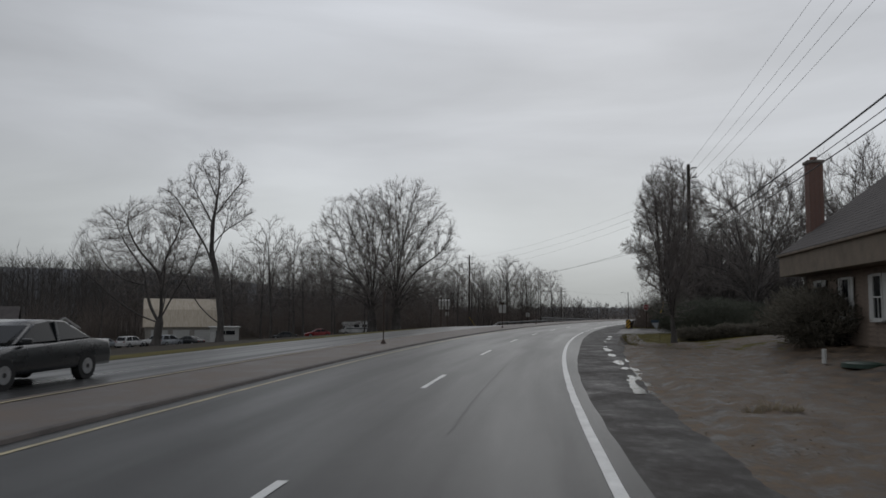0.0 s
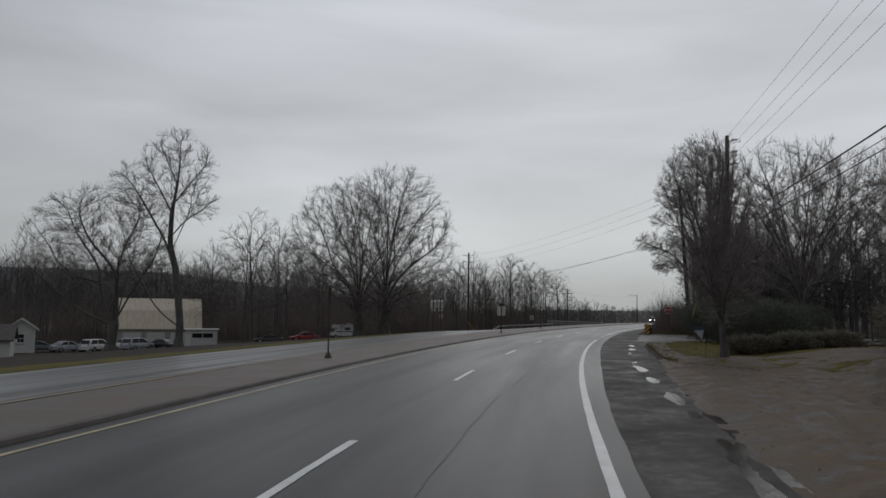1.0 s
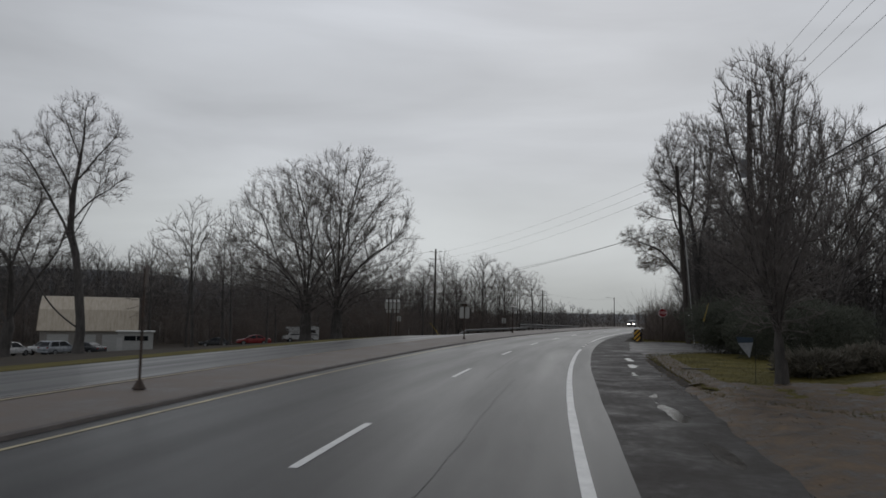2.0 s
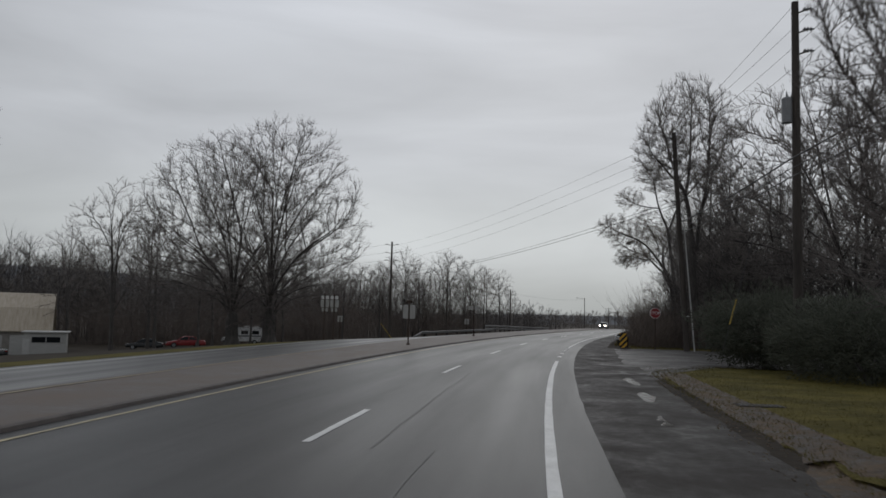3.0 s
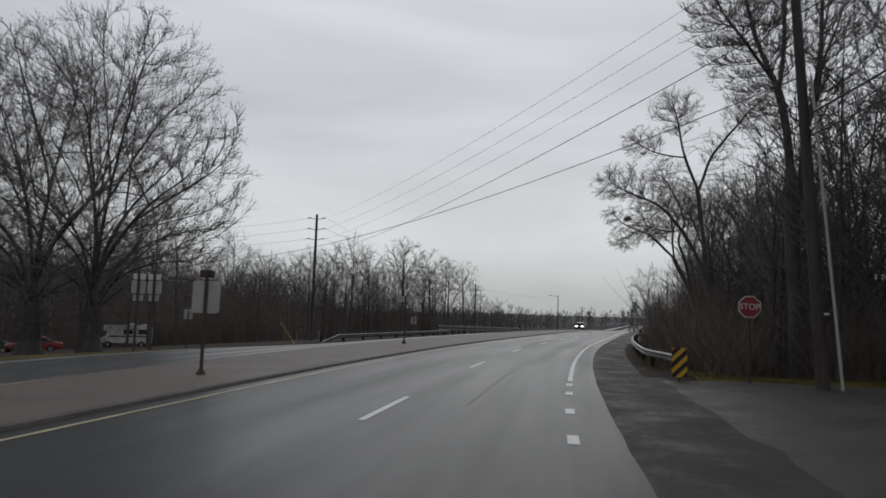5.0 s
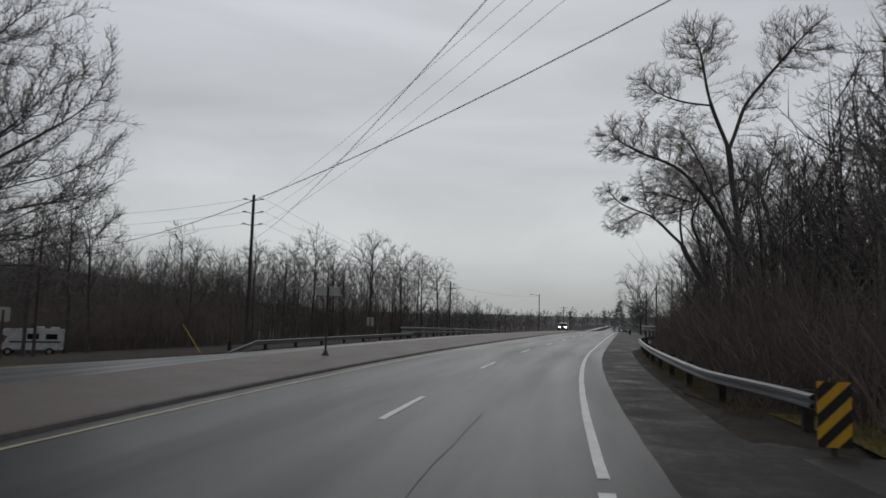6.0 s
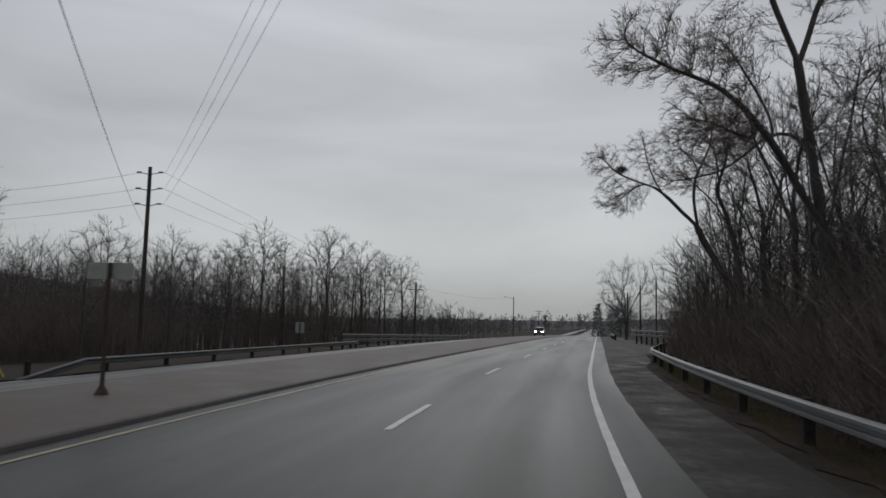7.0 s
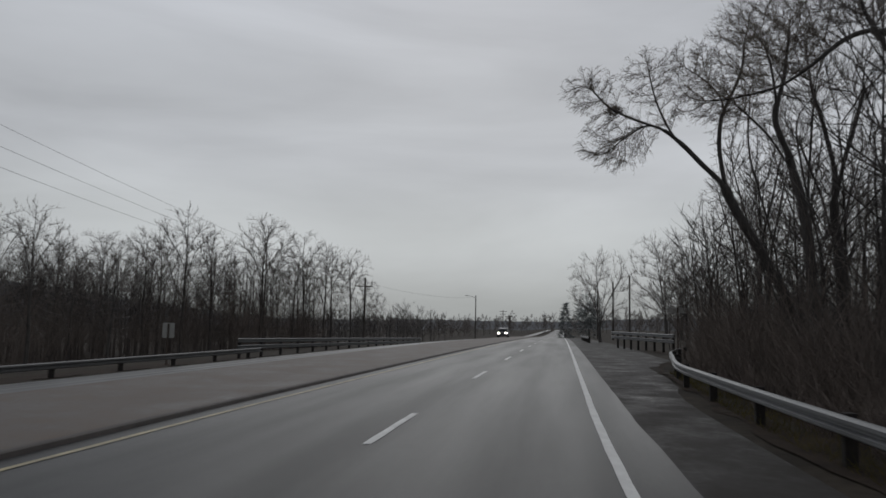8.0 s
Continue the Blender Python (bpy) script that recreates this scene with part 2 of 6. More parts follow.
M_GLASS_DARK = plain("dark_window", (0.012, 0.014, 0.016), 0.12)
M_GLASS_DARK.node_tree.nodes["Principled BSDF"].inputs["Specular IOR Level"].default_value = 0.22
M_GUARD = mat("guy_guard_plastic", (0.42, 0.42, 0.40), 0.5, var=0.1, scale=4)
M_GUARDY = mat("guy_guard_yellow", (0.55, 0.38, 0.04), 0.5, var=0.1, scale=4)


# ---- mesh helpers ----
def mesh_from(name, verts, faces, material=None, smooth_shade=False):
    me = bpy.data.meshes.new(name)
    me.from_pydata([tuple(v) for v in verts], [], faces)
    if smooth_shade:
        me.polygons.foreach_set("use_smooth", [True] * len(me.polygons))
    if material:
        me.materials.append(material)
    me.update()
    return me


def part(name, bm, material, parent=None, label=""):
    me = bpy.data.meshes.new(name)
    bm.normal_update()
    bm.to_mesh(me)
    bm.free()
    me.materials.append(material)
    ob = new(name, me)
    if parent is not None:
        ob.parent = parent
    if label:
        ob["label"] = label
    return ob


def part_mesh(name, me, parent=None, label=""):
    ob = new(name, me)
    if parent is not None:
        ob.parent = parent
    if label:
        ob["label"] = label
    return ob


def thing(name, m, label, category, group="", kind=""):
    ob = new(name)
    ob.empty_display_size = 0.2
    ob.matrix_basis = m
    return tagged(ob, label, category, group, kind)


def add_box(bm, c, size, rz=0.0, bevel=0.0, rx=0.0, ry=0.0):
    r = bmesh.ops.create_cube(bm, size=1.0)
    vs = r["verts"]
    bmesh.ops.scale(bm, vec=size, verts=vs)
    if bevel:
        es = list({e for v in vs for e in v.link_edges})
        rb = bmesh.ops.bevel(bm, geom=es, offset=bevel, segments=2, affect="EDGES", profile=0.6)
        vs = list({v for f in rb["faces"] for v in f.verts} | {v for v in vs if v.is_valid})
    bmesh.ops.transform(bm, matrix=pose(*c, rx, ry, rz), verts=vs)
    return bm


def box(c, size, rz=0.0, bevel=0.0, rx=0.0, ry=0.0):
    return add_box(bmesh.new(), c, size, rz, bevel, rx, ry)


def add_rod(bm, a, b, r1, r2=None, sides=8):
    a, b = Vector(a), Vector(b)
    d = b - a
    m = Matrix.Translation((a + b) / 2) @ d.to_track_quat("Z", "Y").to_matrix().to_4x4()
    bmesh.ops.create_cone(bm, cap_ends=True, segments=sides, radius1=r1, radius2=r1 if r2 is None else r2, depth=d.length, matrix=m)
    return bm


def rod(a, b, r1, r2=None, sides=8):
    return add_rod(bmesh.new(), a, b, r1, r2, sides)


def add_prism(bm, outline, depth, m):
    """A flat outline (x, z) given thickness along y."""
    f = [bm.verts.new(m @ Vector((x, -depth / 2, z))) for x, z in outline]
    k = [bm.verts.new(m @ Vector((x, depth / 2, z))) for x, z in outline]
    bm.faces.new(f)
    bm.faces.new(list(reversed(k)))
    n = len(outline)
    for i in range(n):
        bm.faces.new((f[i], k[i], k[(i + 1) % n], f[(i + 1) % n]))
    return bm


def prism(outline, depth, m=None):
    return add_prism(bmesh.new(), outline, depth, m or Matrix())


def strip(name, s0, s1, u_a, u_b, z, material, step=2.0, cols=1, label="", category="", kind="structure", jag=0.0, skirt=0.0):
    """A sheet along the road between the offsets u_a(s) and u_b(s)."""
    n = max(2, int((s1 - s0) / step) + 1)
    fa = u_a if callable(u_a) else (lambda s: u_a)
    fb = u_b if callable(u_b) else (lambda s: u_b)
    fz = z if callable(z) else (lambda s, u: road_z(s) + z)
    vs, fs = [], []
    for i in range(n):
        s = s0 + (s1 - s0) * i / (n - 1)
        a, b = fa(s), fb(s)
        if jag:
            a += jag * (noise.noise((s * 0.9, 3.1, a)) + 0.5 * noise.noise((s * 3.3, 7.7, a)))
            b += jag * (noise.noise((s * 0.9, 9.1, b)) + 0.5 * noise.noise((s * 3.3, 1.7, b)))
        for j in range(cols + 1):
            u = a + (b - a) * j / cols
            vs.append(P(s, u, fz(s, u) - (skirt if skirt and j in (0, cols) else 0)))
    w = cols + 1
    for i in range(n - 1):
        for j in range(cols):
            fs.append((i * w + j, i * w + j + 1, (i + 1) * w + j + 1, (i + 1) * w + j))
    me = mesh_from(name, vs, fs, material, True)
    uv = me.uv_layers.new(name="along")
    co = [(s0 + (s1 - s0) * i / (n - 1), j / cols * (fb(s0) - fa(s0)) + fa(s0)) for i in range(n) for j in range(w)]
    for lp in me.loops:
        uv.data[lp.index].uv = co[lp.vertex_index]
    ob = new(name, me)
    return tagged(ob, label, category, "", kind)


# ---- ground: one sheet to the horizon ----
def build_ground():
    ss = [-1500, -900, -500, -300, -180, -110] + list(range(-70, 60, 2)) + list(range(60, 150, 2)) + list(range(150, 260, 10)) + [270, 300, 340, 400, 480, 600, 800, 1200, 1800, 2600, 3800]
    us = [-2600, -1800, -1200, -800, -500, -320, -220, -160, -120, -95, -80, -70] + list(range(-66, -16, 4)) + [-16, -14.5, -13.2, -12.4, -11.5, -10, -7, -5, -4, 0, 3.2, 3.6, 4.5]
    us += [5.5 + 0.75 * k for k in range(16)] + list(range(18, 42, 3)) + [46, 55, 70, 90, 120, 150, 220, 400, 800, 1500, 2600]
    vs, fs = [], []
    for s in ss:
        for u in us:
            h = ground_z(s, u)
            # the soil lies lower under the yard, the lawn and the drive
            if -7 < s < 69.5 and (sh_out(s) - 0.2 if s < 33 else lawn_in(s) + 0.5 if s < 47 else 4.9) < u < (14.5 if s < 33 else 20):
                h -= 0.28 if s < 33 else 0.12
            vs.append(P(s, u, h))
    w = len(us)
    for i in range(len(ss) - 1):
        for j in range(w - 1):
            fs.append((i * w + j, i * w + j + 1, (i + 1) * w + j + 1, (i + 1) * w + j))
    ob = new("ground", mesh_from("ground", vs, fs, M_GROUND, True))
    tagged(ob, "damp dark brown soil with leaf litter", "ground", "", "structure")


build_ground()
tagged(strip("road", -70, 900, -4.4, road_edge, 0.0, M_ROAD, 1.25, 4, jag=0.025), "wet grey asphalt carriageway of two lanes", "road")
strip("road_left", -70, 900, l_far, l_near, lambda s, u: road_z(s) + left_z(s, u), M_LEFT, 2.5, 3, "wet asphalt carriageway for oncoming traffic", "road", jag=0.06)
strip("median", -70, 300, lambda s: l_near(s) - 0.05, lambda s: curb_u(s) - 0.10, lambda s, u: road_z(s) + 0.07 * smooth(0, 0.7, u - l_near(s)) + 0.004, M_MEDIAN, 2.5, 5, "brownish paved median strip, wet", "pavement")


def build_curb():
    prof = [(-0.14, 0.072), (-0.03, 0.072), (0.0, 0.055), (0.03, -0.02), (-0.14, -0.02)]
    vs, fs = [], []
    n = 150
    for i in range(n + 1):
        s = -70 + 370 * i / n
        for u, h in prof:
            vs.append(P(s, curb_u(s) + u, road_z(s) + h))
    w = len(prof)
    for i in range(n):
        for j in range(w):
            k = (j + 1) % w
            fs.append((i * w + j, i * w + k, (i + 1) * w + k, (i + 1) * w + j))
    ob = new("curb", mesh_from("curb", vs, fs, M_CURB))
    tagged(ob, "dark stained concrete kerb along the median", "kerb", "", "structure")


build_curb()




def rut_u(s):
    """The worn channel in the shoulder that holds water."""
    return lerp(4.5, 4.9, smooth(7, 18, s)) + 0.38 * smooth(30, 46, s)


def shoulder_z(s, u):
    z = road_z(s) - 0.012 - 0.012 * (u - 3.7)
    w = smooth(road_edge(s) + 0.03, road_edge(s) + 0.45, u) * smooth(-6, 2, s) * (1 - smooth(47, 50, s))
    if w > 0:
        lump = 0.008 * noise.noise((s * 0.55, u * 1.5, 1.0)) + 0.012 * noise.noise((s * 1.9, u * 3.4, 4.0)) + 0.006 * noise.noise((s * 5.0, u * 7.0, 8.0))
        lump -= 0.040 * math.exp(-((u - rut_u(s) - 0.10 * noise.noise((s * 0.5, 2.0, 1.0))) / 0.16) ** 2) * max(0.0, 0.5 + 0.9 * noise.noise((s * 0.45, 5.0, 2.0)))
        z += w * lump
    return z


SHOULDER = "dark patched wet asphalt shoulder"
strip("shoulder", -70, -6, lambda s: road_edge(s) - 0.08, sh_out, shoulder_z, M_SHOULDER, 2.0, 4, SHOULDER, "pavement", jag=0.12)
strip("shoulder", -6, 50, lambda s: road_edge(s) - 0.08, sh_out, shoulder_z, M_SHOULDER, 0.22, 18, SHOULDER, "pavement", jag=0.12)
strip("shoulder", 50, 300, lambda s: road_edge(s) - 0.08, sh_out, shoulder_z, M_SHOULDER, 1.0, 4, SHOULDER, "pavement", jag=0.12)
for a_, b_ in ((9, 31), (36.5, 48)):
    strip("puddle", a_, b_, lambda s: rut_u(s) - 0.36, lambda s: rut_u(s) + 0.4, lambda s, u: road_z(s) - 0.012 - 0.012 * (u - 3.7) - 0.016, M_WATER, 0.5, 2, "shallow puddles reflecting the sky along the shoulder", "water")


def mud_z(s, u):
    """Churned yard: clods, and wheel ruts beside the shoulder."""
    near = u - sh_out(s)
    base = lerp(shoulder_z(s, sh_out(s)) - 0.02, ground_z(s, u) + 0.05, smooth(-0.1, 0.9, near))
    w = smooth(-0.1, 0.4, near) * (1 - smooth(24, 33, s) * smooth(9.5, 11.5, u))
    lump = 0.075 * noise.noise((s * 0.42, u * 0.6, 3.0)) + 0.06 * noise.noise((s * 1.1, u * 1.8, 6.0)) + 0.05 * noise.noise((s * 3.2, u * 4.2, 9.0)) + 0.026 * noise.noise((s * 8.5, u * 9.5, 2.0))
    for c, d, g in ((0.55, 0.075, 0.20), (2.25, 0.05, 0.22)):
        lump -= d * math.exp(-((near - c - 0.25 * noise.noise((s * 0.22, c, 1.0))) / g) ** 2) * (1 - smooth(12, 19, s))
    return base + w * lump


strip("mud_yard", -8, 34, lambda s: sh_out(s) - 0.12, 15.5, mud_z, M_MUD, 0.2, 62, "churned wet brown mud of the yard", "ground")



def verge_z(s, u):
    """Muddy verge that climbs from the shoulder to the lawn."""
    t = (u - sh_out(s)) / max(lawn_in(s) - sh_out(s), 0.2)
    return lerp(shoulder_z(s, sh_out(s)) - 0.015, ground_z(s, u) + 0.022, smooth(0.0, 0.9, t)) + 0.014 * noise.noise((s * 1.4, u * 2.6, 5.0)) + 0.006 * noise.noise((s * 4.0, u * 5.0, 8.0))


strip("mud_verge", 33.5, 48.5, lambda s: sh_out(s) - 0.16, lambda s: lawn_in(s) + 0.7, verge_z, M_MUD, 0.2, 10, "wet muddy verge between shoulder and lawn", "ground")
strip("driveway", 48.0, 68.5, 3.9, lambda s: lawn_in(s) + 0.25 if s < 53.05 else 24, lambda s, u: max(ground_z(s, u) + 0.010 + 0.05 * smooth(52.0, 53.0, s), road_z(s) - 0.03) if u > 6.5 else road_z(s) - 0.028 - 0.006 * (u - 4), M_DRIVE, 1.0, 12, "wet asphalt side drive joining the road", "pavement", jag=0.25)

# painted lines
strip("edge_line", -70, 53.4, 2.99, 3.13, 0.006, M_WHITE, 1.0, 1, "worn white edge line", "road marking", jag=0.012)
strip("edge_line", 66.4, 400, 2.99, 3.12, 0.006, M_WHITE, 1.0, 1, "worn white edge line", "road marking", jag=0.012)
for s in (56.5, 59.6, 62.8, 65.0):
    strip("edge_dot", s, s + 0.75, 2.96, 3.12, 0.006, M_WHITE, 0.25, 1, "short white dot of the edge line across the drive", "road marking", jag=0.01)
strip("median_line", -70, 400, lambda s: curb_u(s) + 0.38, lambda s: curb_u(s) + 0.475, 0.006, M_YELLOW, 1.0, 1, "worn yellow line along the kerb", "road marking", jag=0.02)
strip("median_line", -70, 60, lambda s: l_near(s) + 0.55, lambda s: l_near(s) + 0.66, lambda s, u: road_z(s) + 0.07 * smooth(0, 0.7, u - l_near(s)) + 0.012, M_YELLOW, 1.0, 1, "faded yellow line on the far side of the median", "road marking", jag=0.02)
strip("edge_line", 40, 300, lambda s: l_far(s) + 0.5, lambda s: l_far(s) + 0.62, lambda s, u: road_z(s) + left_z(s, u) + 0.006, M_WHITE, 1.0, 1, "white edge line of the oncoming carriageway", "road marking", jag=0.02)
for k in range(-3, 24):
    tip = 12.19 * k
    strip("lane_dash", tip - 3.4, tip, lambda s: lane_u(s) - 0.058, lambda s: lane_u(s) + 0.058, 0.006, M_WHITE, 0.3, 1, "worn white lane dash", "road marking", jag=0.012)



# ---- bare trees ----
def tubes(name, branches, material, smooth_shade=False):
    """One mesh of tapered tubes. Each branch: points, radii, sides."""
    groups = {}
    for pts, rad, sides in branches:
        groups.setdefault((len(pts), sides), []).append((pts, rad))
    V, F, T, base = [], [], [np.zeros((0, 3), int)], 0
    for (n, k), items in groups.items():
        p = np.array([i[0] for i in items], float)
        r = np.array([i[1] for i in items], float)
        d = np.gradient(p, axis=1)
        d /= np.linalg.norm(d, axis=2, keepdims=True) + 1e-9
        mean = p[:, -1] - p[:, 0]
        mean /= np.linalg.norm(mean, axis=1, keepdims=True) + 1e-9
        ref = np.where(np.abs(mean[:, 2:3]) < 0.8, np.array([[0, 0, 1.0]]), np.array([[1.0, 0, 0]]))[:, None, :]
        a = np.cross(d, np.broadcast_to(ref, d.shape))
        a /= np.linalg.norm(a, axis=2, keepdims=True) + 1e-9
        b = np.cross(d, a)
        ang = np.arange(k) * 2 * np.pi / k
        ring = p[:, :, None] + r[:, :, None, None] * (np.cos(ang)[None, None, :, None] * a[:, :, None] + np.sin(ang)[None, None, :, None] * b[:, :, None])
        if n == 2 and k == 3:
            # a shoot runs out to a point
            V.append(np.concatenate([ring[:, 0], p[:, 1:2]], axis=1).reshape(-1, 3))
            i = np.arange(len(items))[:, None] * 4
            j = np.arange(3)[None, :]
            T.append(np.stack([i + j, i + (j + 1) % 3, i + 3 + 0 * j], -1).reshape(-1, 3) + base)
            base += len(items) * 4
            continue
        V.append(ring.reshape(-1, 3))
        i = np.arange(len(items))[:, None, None] * n * k + np.arange(n - 1)[None, :, None] * k
        j = np.arange(k)[None, None, :]
        j2 = (j + 1) % k
        q = np.stack([i + j, i + j2, i + k + j2, i + k + j], -1).reshape(-1, 4) + base
        F.append(q)
        base += len(items) * n * k
    V, F, T = np.concatenate(V), np.concatenate(F or [np.zeros((0, 4), int)]), np.concatenate(T)
    me = bpy.data.meshes.new(name)
    me.vertices.add(len(V))
    me.vertices.foreach_set("co", V.ravel())
    me.loops.add(F.size + T.size)
    me.loops.foreach_set("vertex_index", np.concatenate([F.ravel(), T.ravel()]).astype(np.int32))
    me.polygons.add(len(F) + len(T))
    me.polygons.foreach_set("loop_start", np.concatenate([np.arange(0, F.size, 4), F.size + np.arange(0, T.size, 3)]).astype(np.int32))
    if smooth_shade:
        me.polygons.foreach_set("use_smooth", np.ones(len(F) + len(T), dtype=bool))
    me.materials.append(material)
    me.update(calc_edges=True)
    return me


def plant(name, place, meshes, label, category="tree", group="", rz=0.0, sc=1.0, thin=1.0):
    t = thing(name, Matrix.Translation(place) @ pose(0, 0, 0, 0, 0, rz) @ Matrix.Diagonal((sc * thin, sc * thin, sc, 1)), label, category, group)
    part_mesh("trunk", meshes[0], t)
    part_mesh("crown", meshes[1], t, "bare twigs without leaves")
    return t


def at_xy(x, y):
    """s and u of a place."""
    best = min((k * 2.0 for k in range(-40, 300)), key=lambda s: (P(s, 0) - Vector((x, y, 0))).length)
    for step in (0.5, 0.1):
        best = min((best + step * k for k in range(-6, 7)), key=lambda s: (P(s, 0) - Vector((x, y, 0))).length)
    h = heading(best)
    c = P(best, 0)
    return best, (x - c.x) * math.cos(h) - (y - c.y) * math.sin(h)


def on_ground(x, y, dz=0.0):
    s, u = at_xy(x, y)
    return Vector((x, y, ground_z(s, u) + dz))


def unit(v):
    return v / (np.linalg.norm(v, axis=-1, keepdims=True) + 1e-9)


def sprout(rng, mothers, gap, t0, share, least, most, angle, up, out, heart, room, n, curl, wob, r_share, tip, droop=0.0):
    """Side branches along the mother branches (places, radii): each leaves at a narrow angle, bends with curl and
    keeps within the crown's room. Returns a list of (places, radii)."""
    B, D, L, R = [], [], [], []
    for pts, rad in mothers:
        seg = np.linalg.norm(np.diff(pts, axis=0), axis=1)
        cum = np.concatenate([[0], np.cumsum(seg)])
        whole = cum[-1]
        m = int(whole * (1 - t0) / gap + rng.random())
        if m < 1:
            continue
        ts = t0 + (1 - t0) * (np.arange(m) + rng.random(m)) / m
        at = ts * whole
        i = np.clip(np.searchsorted(cum, at) - 1, 0, len(seg) - 1)
        f = ((at - cum[i]) / (seg[i] + 1e-9))[:, None]
        B.append(pts[i] * (1 - f) + pts[i + 1] * f)
        D.append(unit(pts[i + 1] - pts[i]))
        L.append(whole * share * (1.05 - 0.8 * ts))
        R.append(rad[i] * (1 - f[:, 0]) + rad[i + 1] * f[:, 0])
    if not B:
        return []
    B, D, L, R = np.concatenate(B), np.concatenate(D), np.concatenate(L), np.concatenate(R)
    m = len(B)
    side = rng.normal(0, 1, (m, 3))
    ray = unit(B - heart)
    side = unit(side + 0.9 * ray)
    side = unit(side - (side * D).sum(1, keepdims=True) * D)
    a = np.radians(angle) * rng.uniform(0.65, 1.3, (m, 1))
    d = unit(np.cos(a) * D + np.sin(a) * side + out * ray + np.array((0, 0, up)))
    ln = np.clip(L, least, most) * rng.uniform(0.65, 1.15, m)

    def inside(p):
        ok = np.zeros(len(p), bool)
        for c, r, _ in room:
            ok |= (((p - np.array(c)) / np.array(r)) ** 2).sum(1) < 1.0
        return ok

    start = inside(B)
    for turn in range(4):
        bad = ~inside(B + d * ln[:, None]) & start
        ln[bad] *= 0.68
    ln[~start] *= 0.6
    f = np.linspace(0, 1, n)[None, :, None]
    w = unit(np.cross(d, rng.normal(0, 1, (m, 3)))) * (wob * ln * rng.normal(0, 1, m))[:, None]
    bend = np.array((0, 0, curl - droop))
    pts = B[:, None] + d[:, None] * ln[:, None, None] * f + bend * (ln[:, None, None] * f ** 2) + w[:, None] * np.sin(np.pi * f * 1.4)
    r0 = np.minimum(R * r_share, 0.018 * ln + tip)
    r0 = np.maximum(r0, tip)
    rad = r0[:, None] * (1 - np.linspace(0, 1, n)[None]) ** 0.8 + tip * 0.6
    return [(pts[i], rad[i]) for i in range(m)]


def colonise(seed, ways, clouds, step, reach, kill, bias=0.15, jitter=0.18, radial=0.3, heart=(0, 0, 5), most=90, keep=0.55):
    """Grow twigs from the given limbs towards points strewn in the clouds (centre, half-axes, number).
    ways: (points) from a foot, or ((limb, fraction), points). Returns places, parents and the number of limb nodes."""
    rng = np.random.default_rng(seed)
    pos, par, runs = [], [], []
    for w in ways:
        if isinstance(w[0], tuple) and len(w) == 2 and len(w[0]) == 2:
            run = runs[w[0][0]]
            here = run[min(int(w[0][1] * (len(run) - 1) + 0.5), len(run) - 1)]
            pts = [Vector(pos[here])] + [Vector(p) for p in w[1]]
            mine = [here]
        else:
            pts = [Vector(p) for p in w]
            pos.append(tuple(pts[0]))
            par.append(-1)
            mine = [len(pos) - 1]
        # a smooth curve through the points
        for a in range(len(pts) - 1):
            p0, p1, p2, p3 = pts[max(a - 1, 0)], pts[a], pts[a + 1], pts[min(a + 2, len(pts) - 1)]
            n = max(1, round((p2 - p1).length / step))
            for k in range(1, n + 1):
                t = k / n
                q = 0.5 * (2 * p1 + (p2 - p0) * t + (2 * p0 - 5 * p1 + 4 * p2 - p3) * t * t + (3 * p1 - p0 - 3 * p2 + p3) * t ** 3)
                g = rng.normal(0, 0.05, 3)
                pos.append((q.x + g[0], q.y + g[1], q.z + g[2] * 0.5))
                par.append(mine[-1])
                mine.append(len(pos) - 1)
        runs.append(mine)
    fixed = len(pos)
    P0 = np.array(pos)
    par = list(par)
    att = []
    for c, r, n in clouds:
        v = rng.normal(0, 1, (n, 3))
        v /= np.linalg.norm(v, axis=1, keepdims=True)
        v *= rng.random((n, 1)) ** 0.34
        att.append(np.array(c) + v * np.array(r))
    A = np.concatenate(att)
    d = np.linalg.norm(A[:, None] - P0[None], axis=2)
    near, dist = d.argmin(1), d.min(1)
    alive = dist > kill
    kids = np.zeros(fixed, int)
    for turn in range(most):
        act = alive & (dist < reach)
        if not act.any():
            break
        way = A[act] - P0[near[act]]
        way /= np.linalg.norm(way, axis=1, keepdims=True)
        total = np.zeros_like(P0)
        np.add.at(total, near[act], way)
        who = np.unique(near[act])
        who = who[kids[who] < 4]
        if not len(who):
            break
        dirs = total[who]
        dirs /= np.linalg.norm(dirs, axis=1, keepdims=True) + 1e-9
        # young wood keeps its mother's way
        mum = np.array(par)[who]
        way0 = P0[who] - P0[np.maximum(mum, 0)]
        way0 /= np.linalg.norm(way0, axis=1, keepdims=True) + 1e-9
        dirs += keep * way0 * (who >= fixed)[:, None]
        dirs += rng.normal(0, jitter, dirs.shape)
        ray = P0[who] - np.array(heart)
        dirs += radial * ray / (np.linalg.norm(ray, axis=1, keepdims=True) + 1e-9)
        dirs[:, 2] += bias
        dirs /= np.linalg.norm(dirs, axis=1, keepdims=True) + 1e-9
        fresh = P0[who] + dirs * step
        base = len(P0)
        P0 = np.concatenate([P0, fresh])
        kids[who] += 1
        kids = np.concatenate([kids, np.zeros(len(fresh), int)])
        par += [int(i) for i in who]
        idx = np.nonzero(alive)[0]
        d = np.linalg.norm(A[idx][:, None] - fresh[None], axis=2)
        m = d.min(1)
        better = m < dist[idx]
        near[idx[better]] = base + d.argmin(1)[better]
        dist[idx] = np.minimum(dist[idx], m)
        alive &= dist > kill
    return P0, np.array(par), fixed


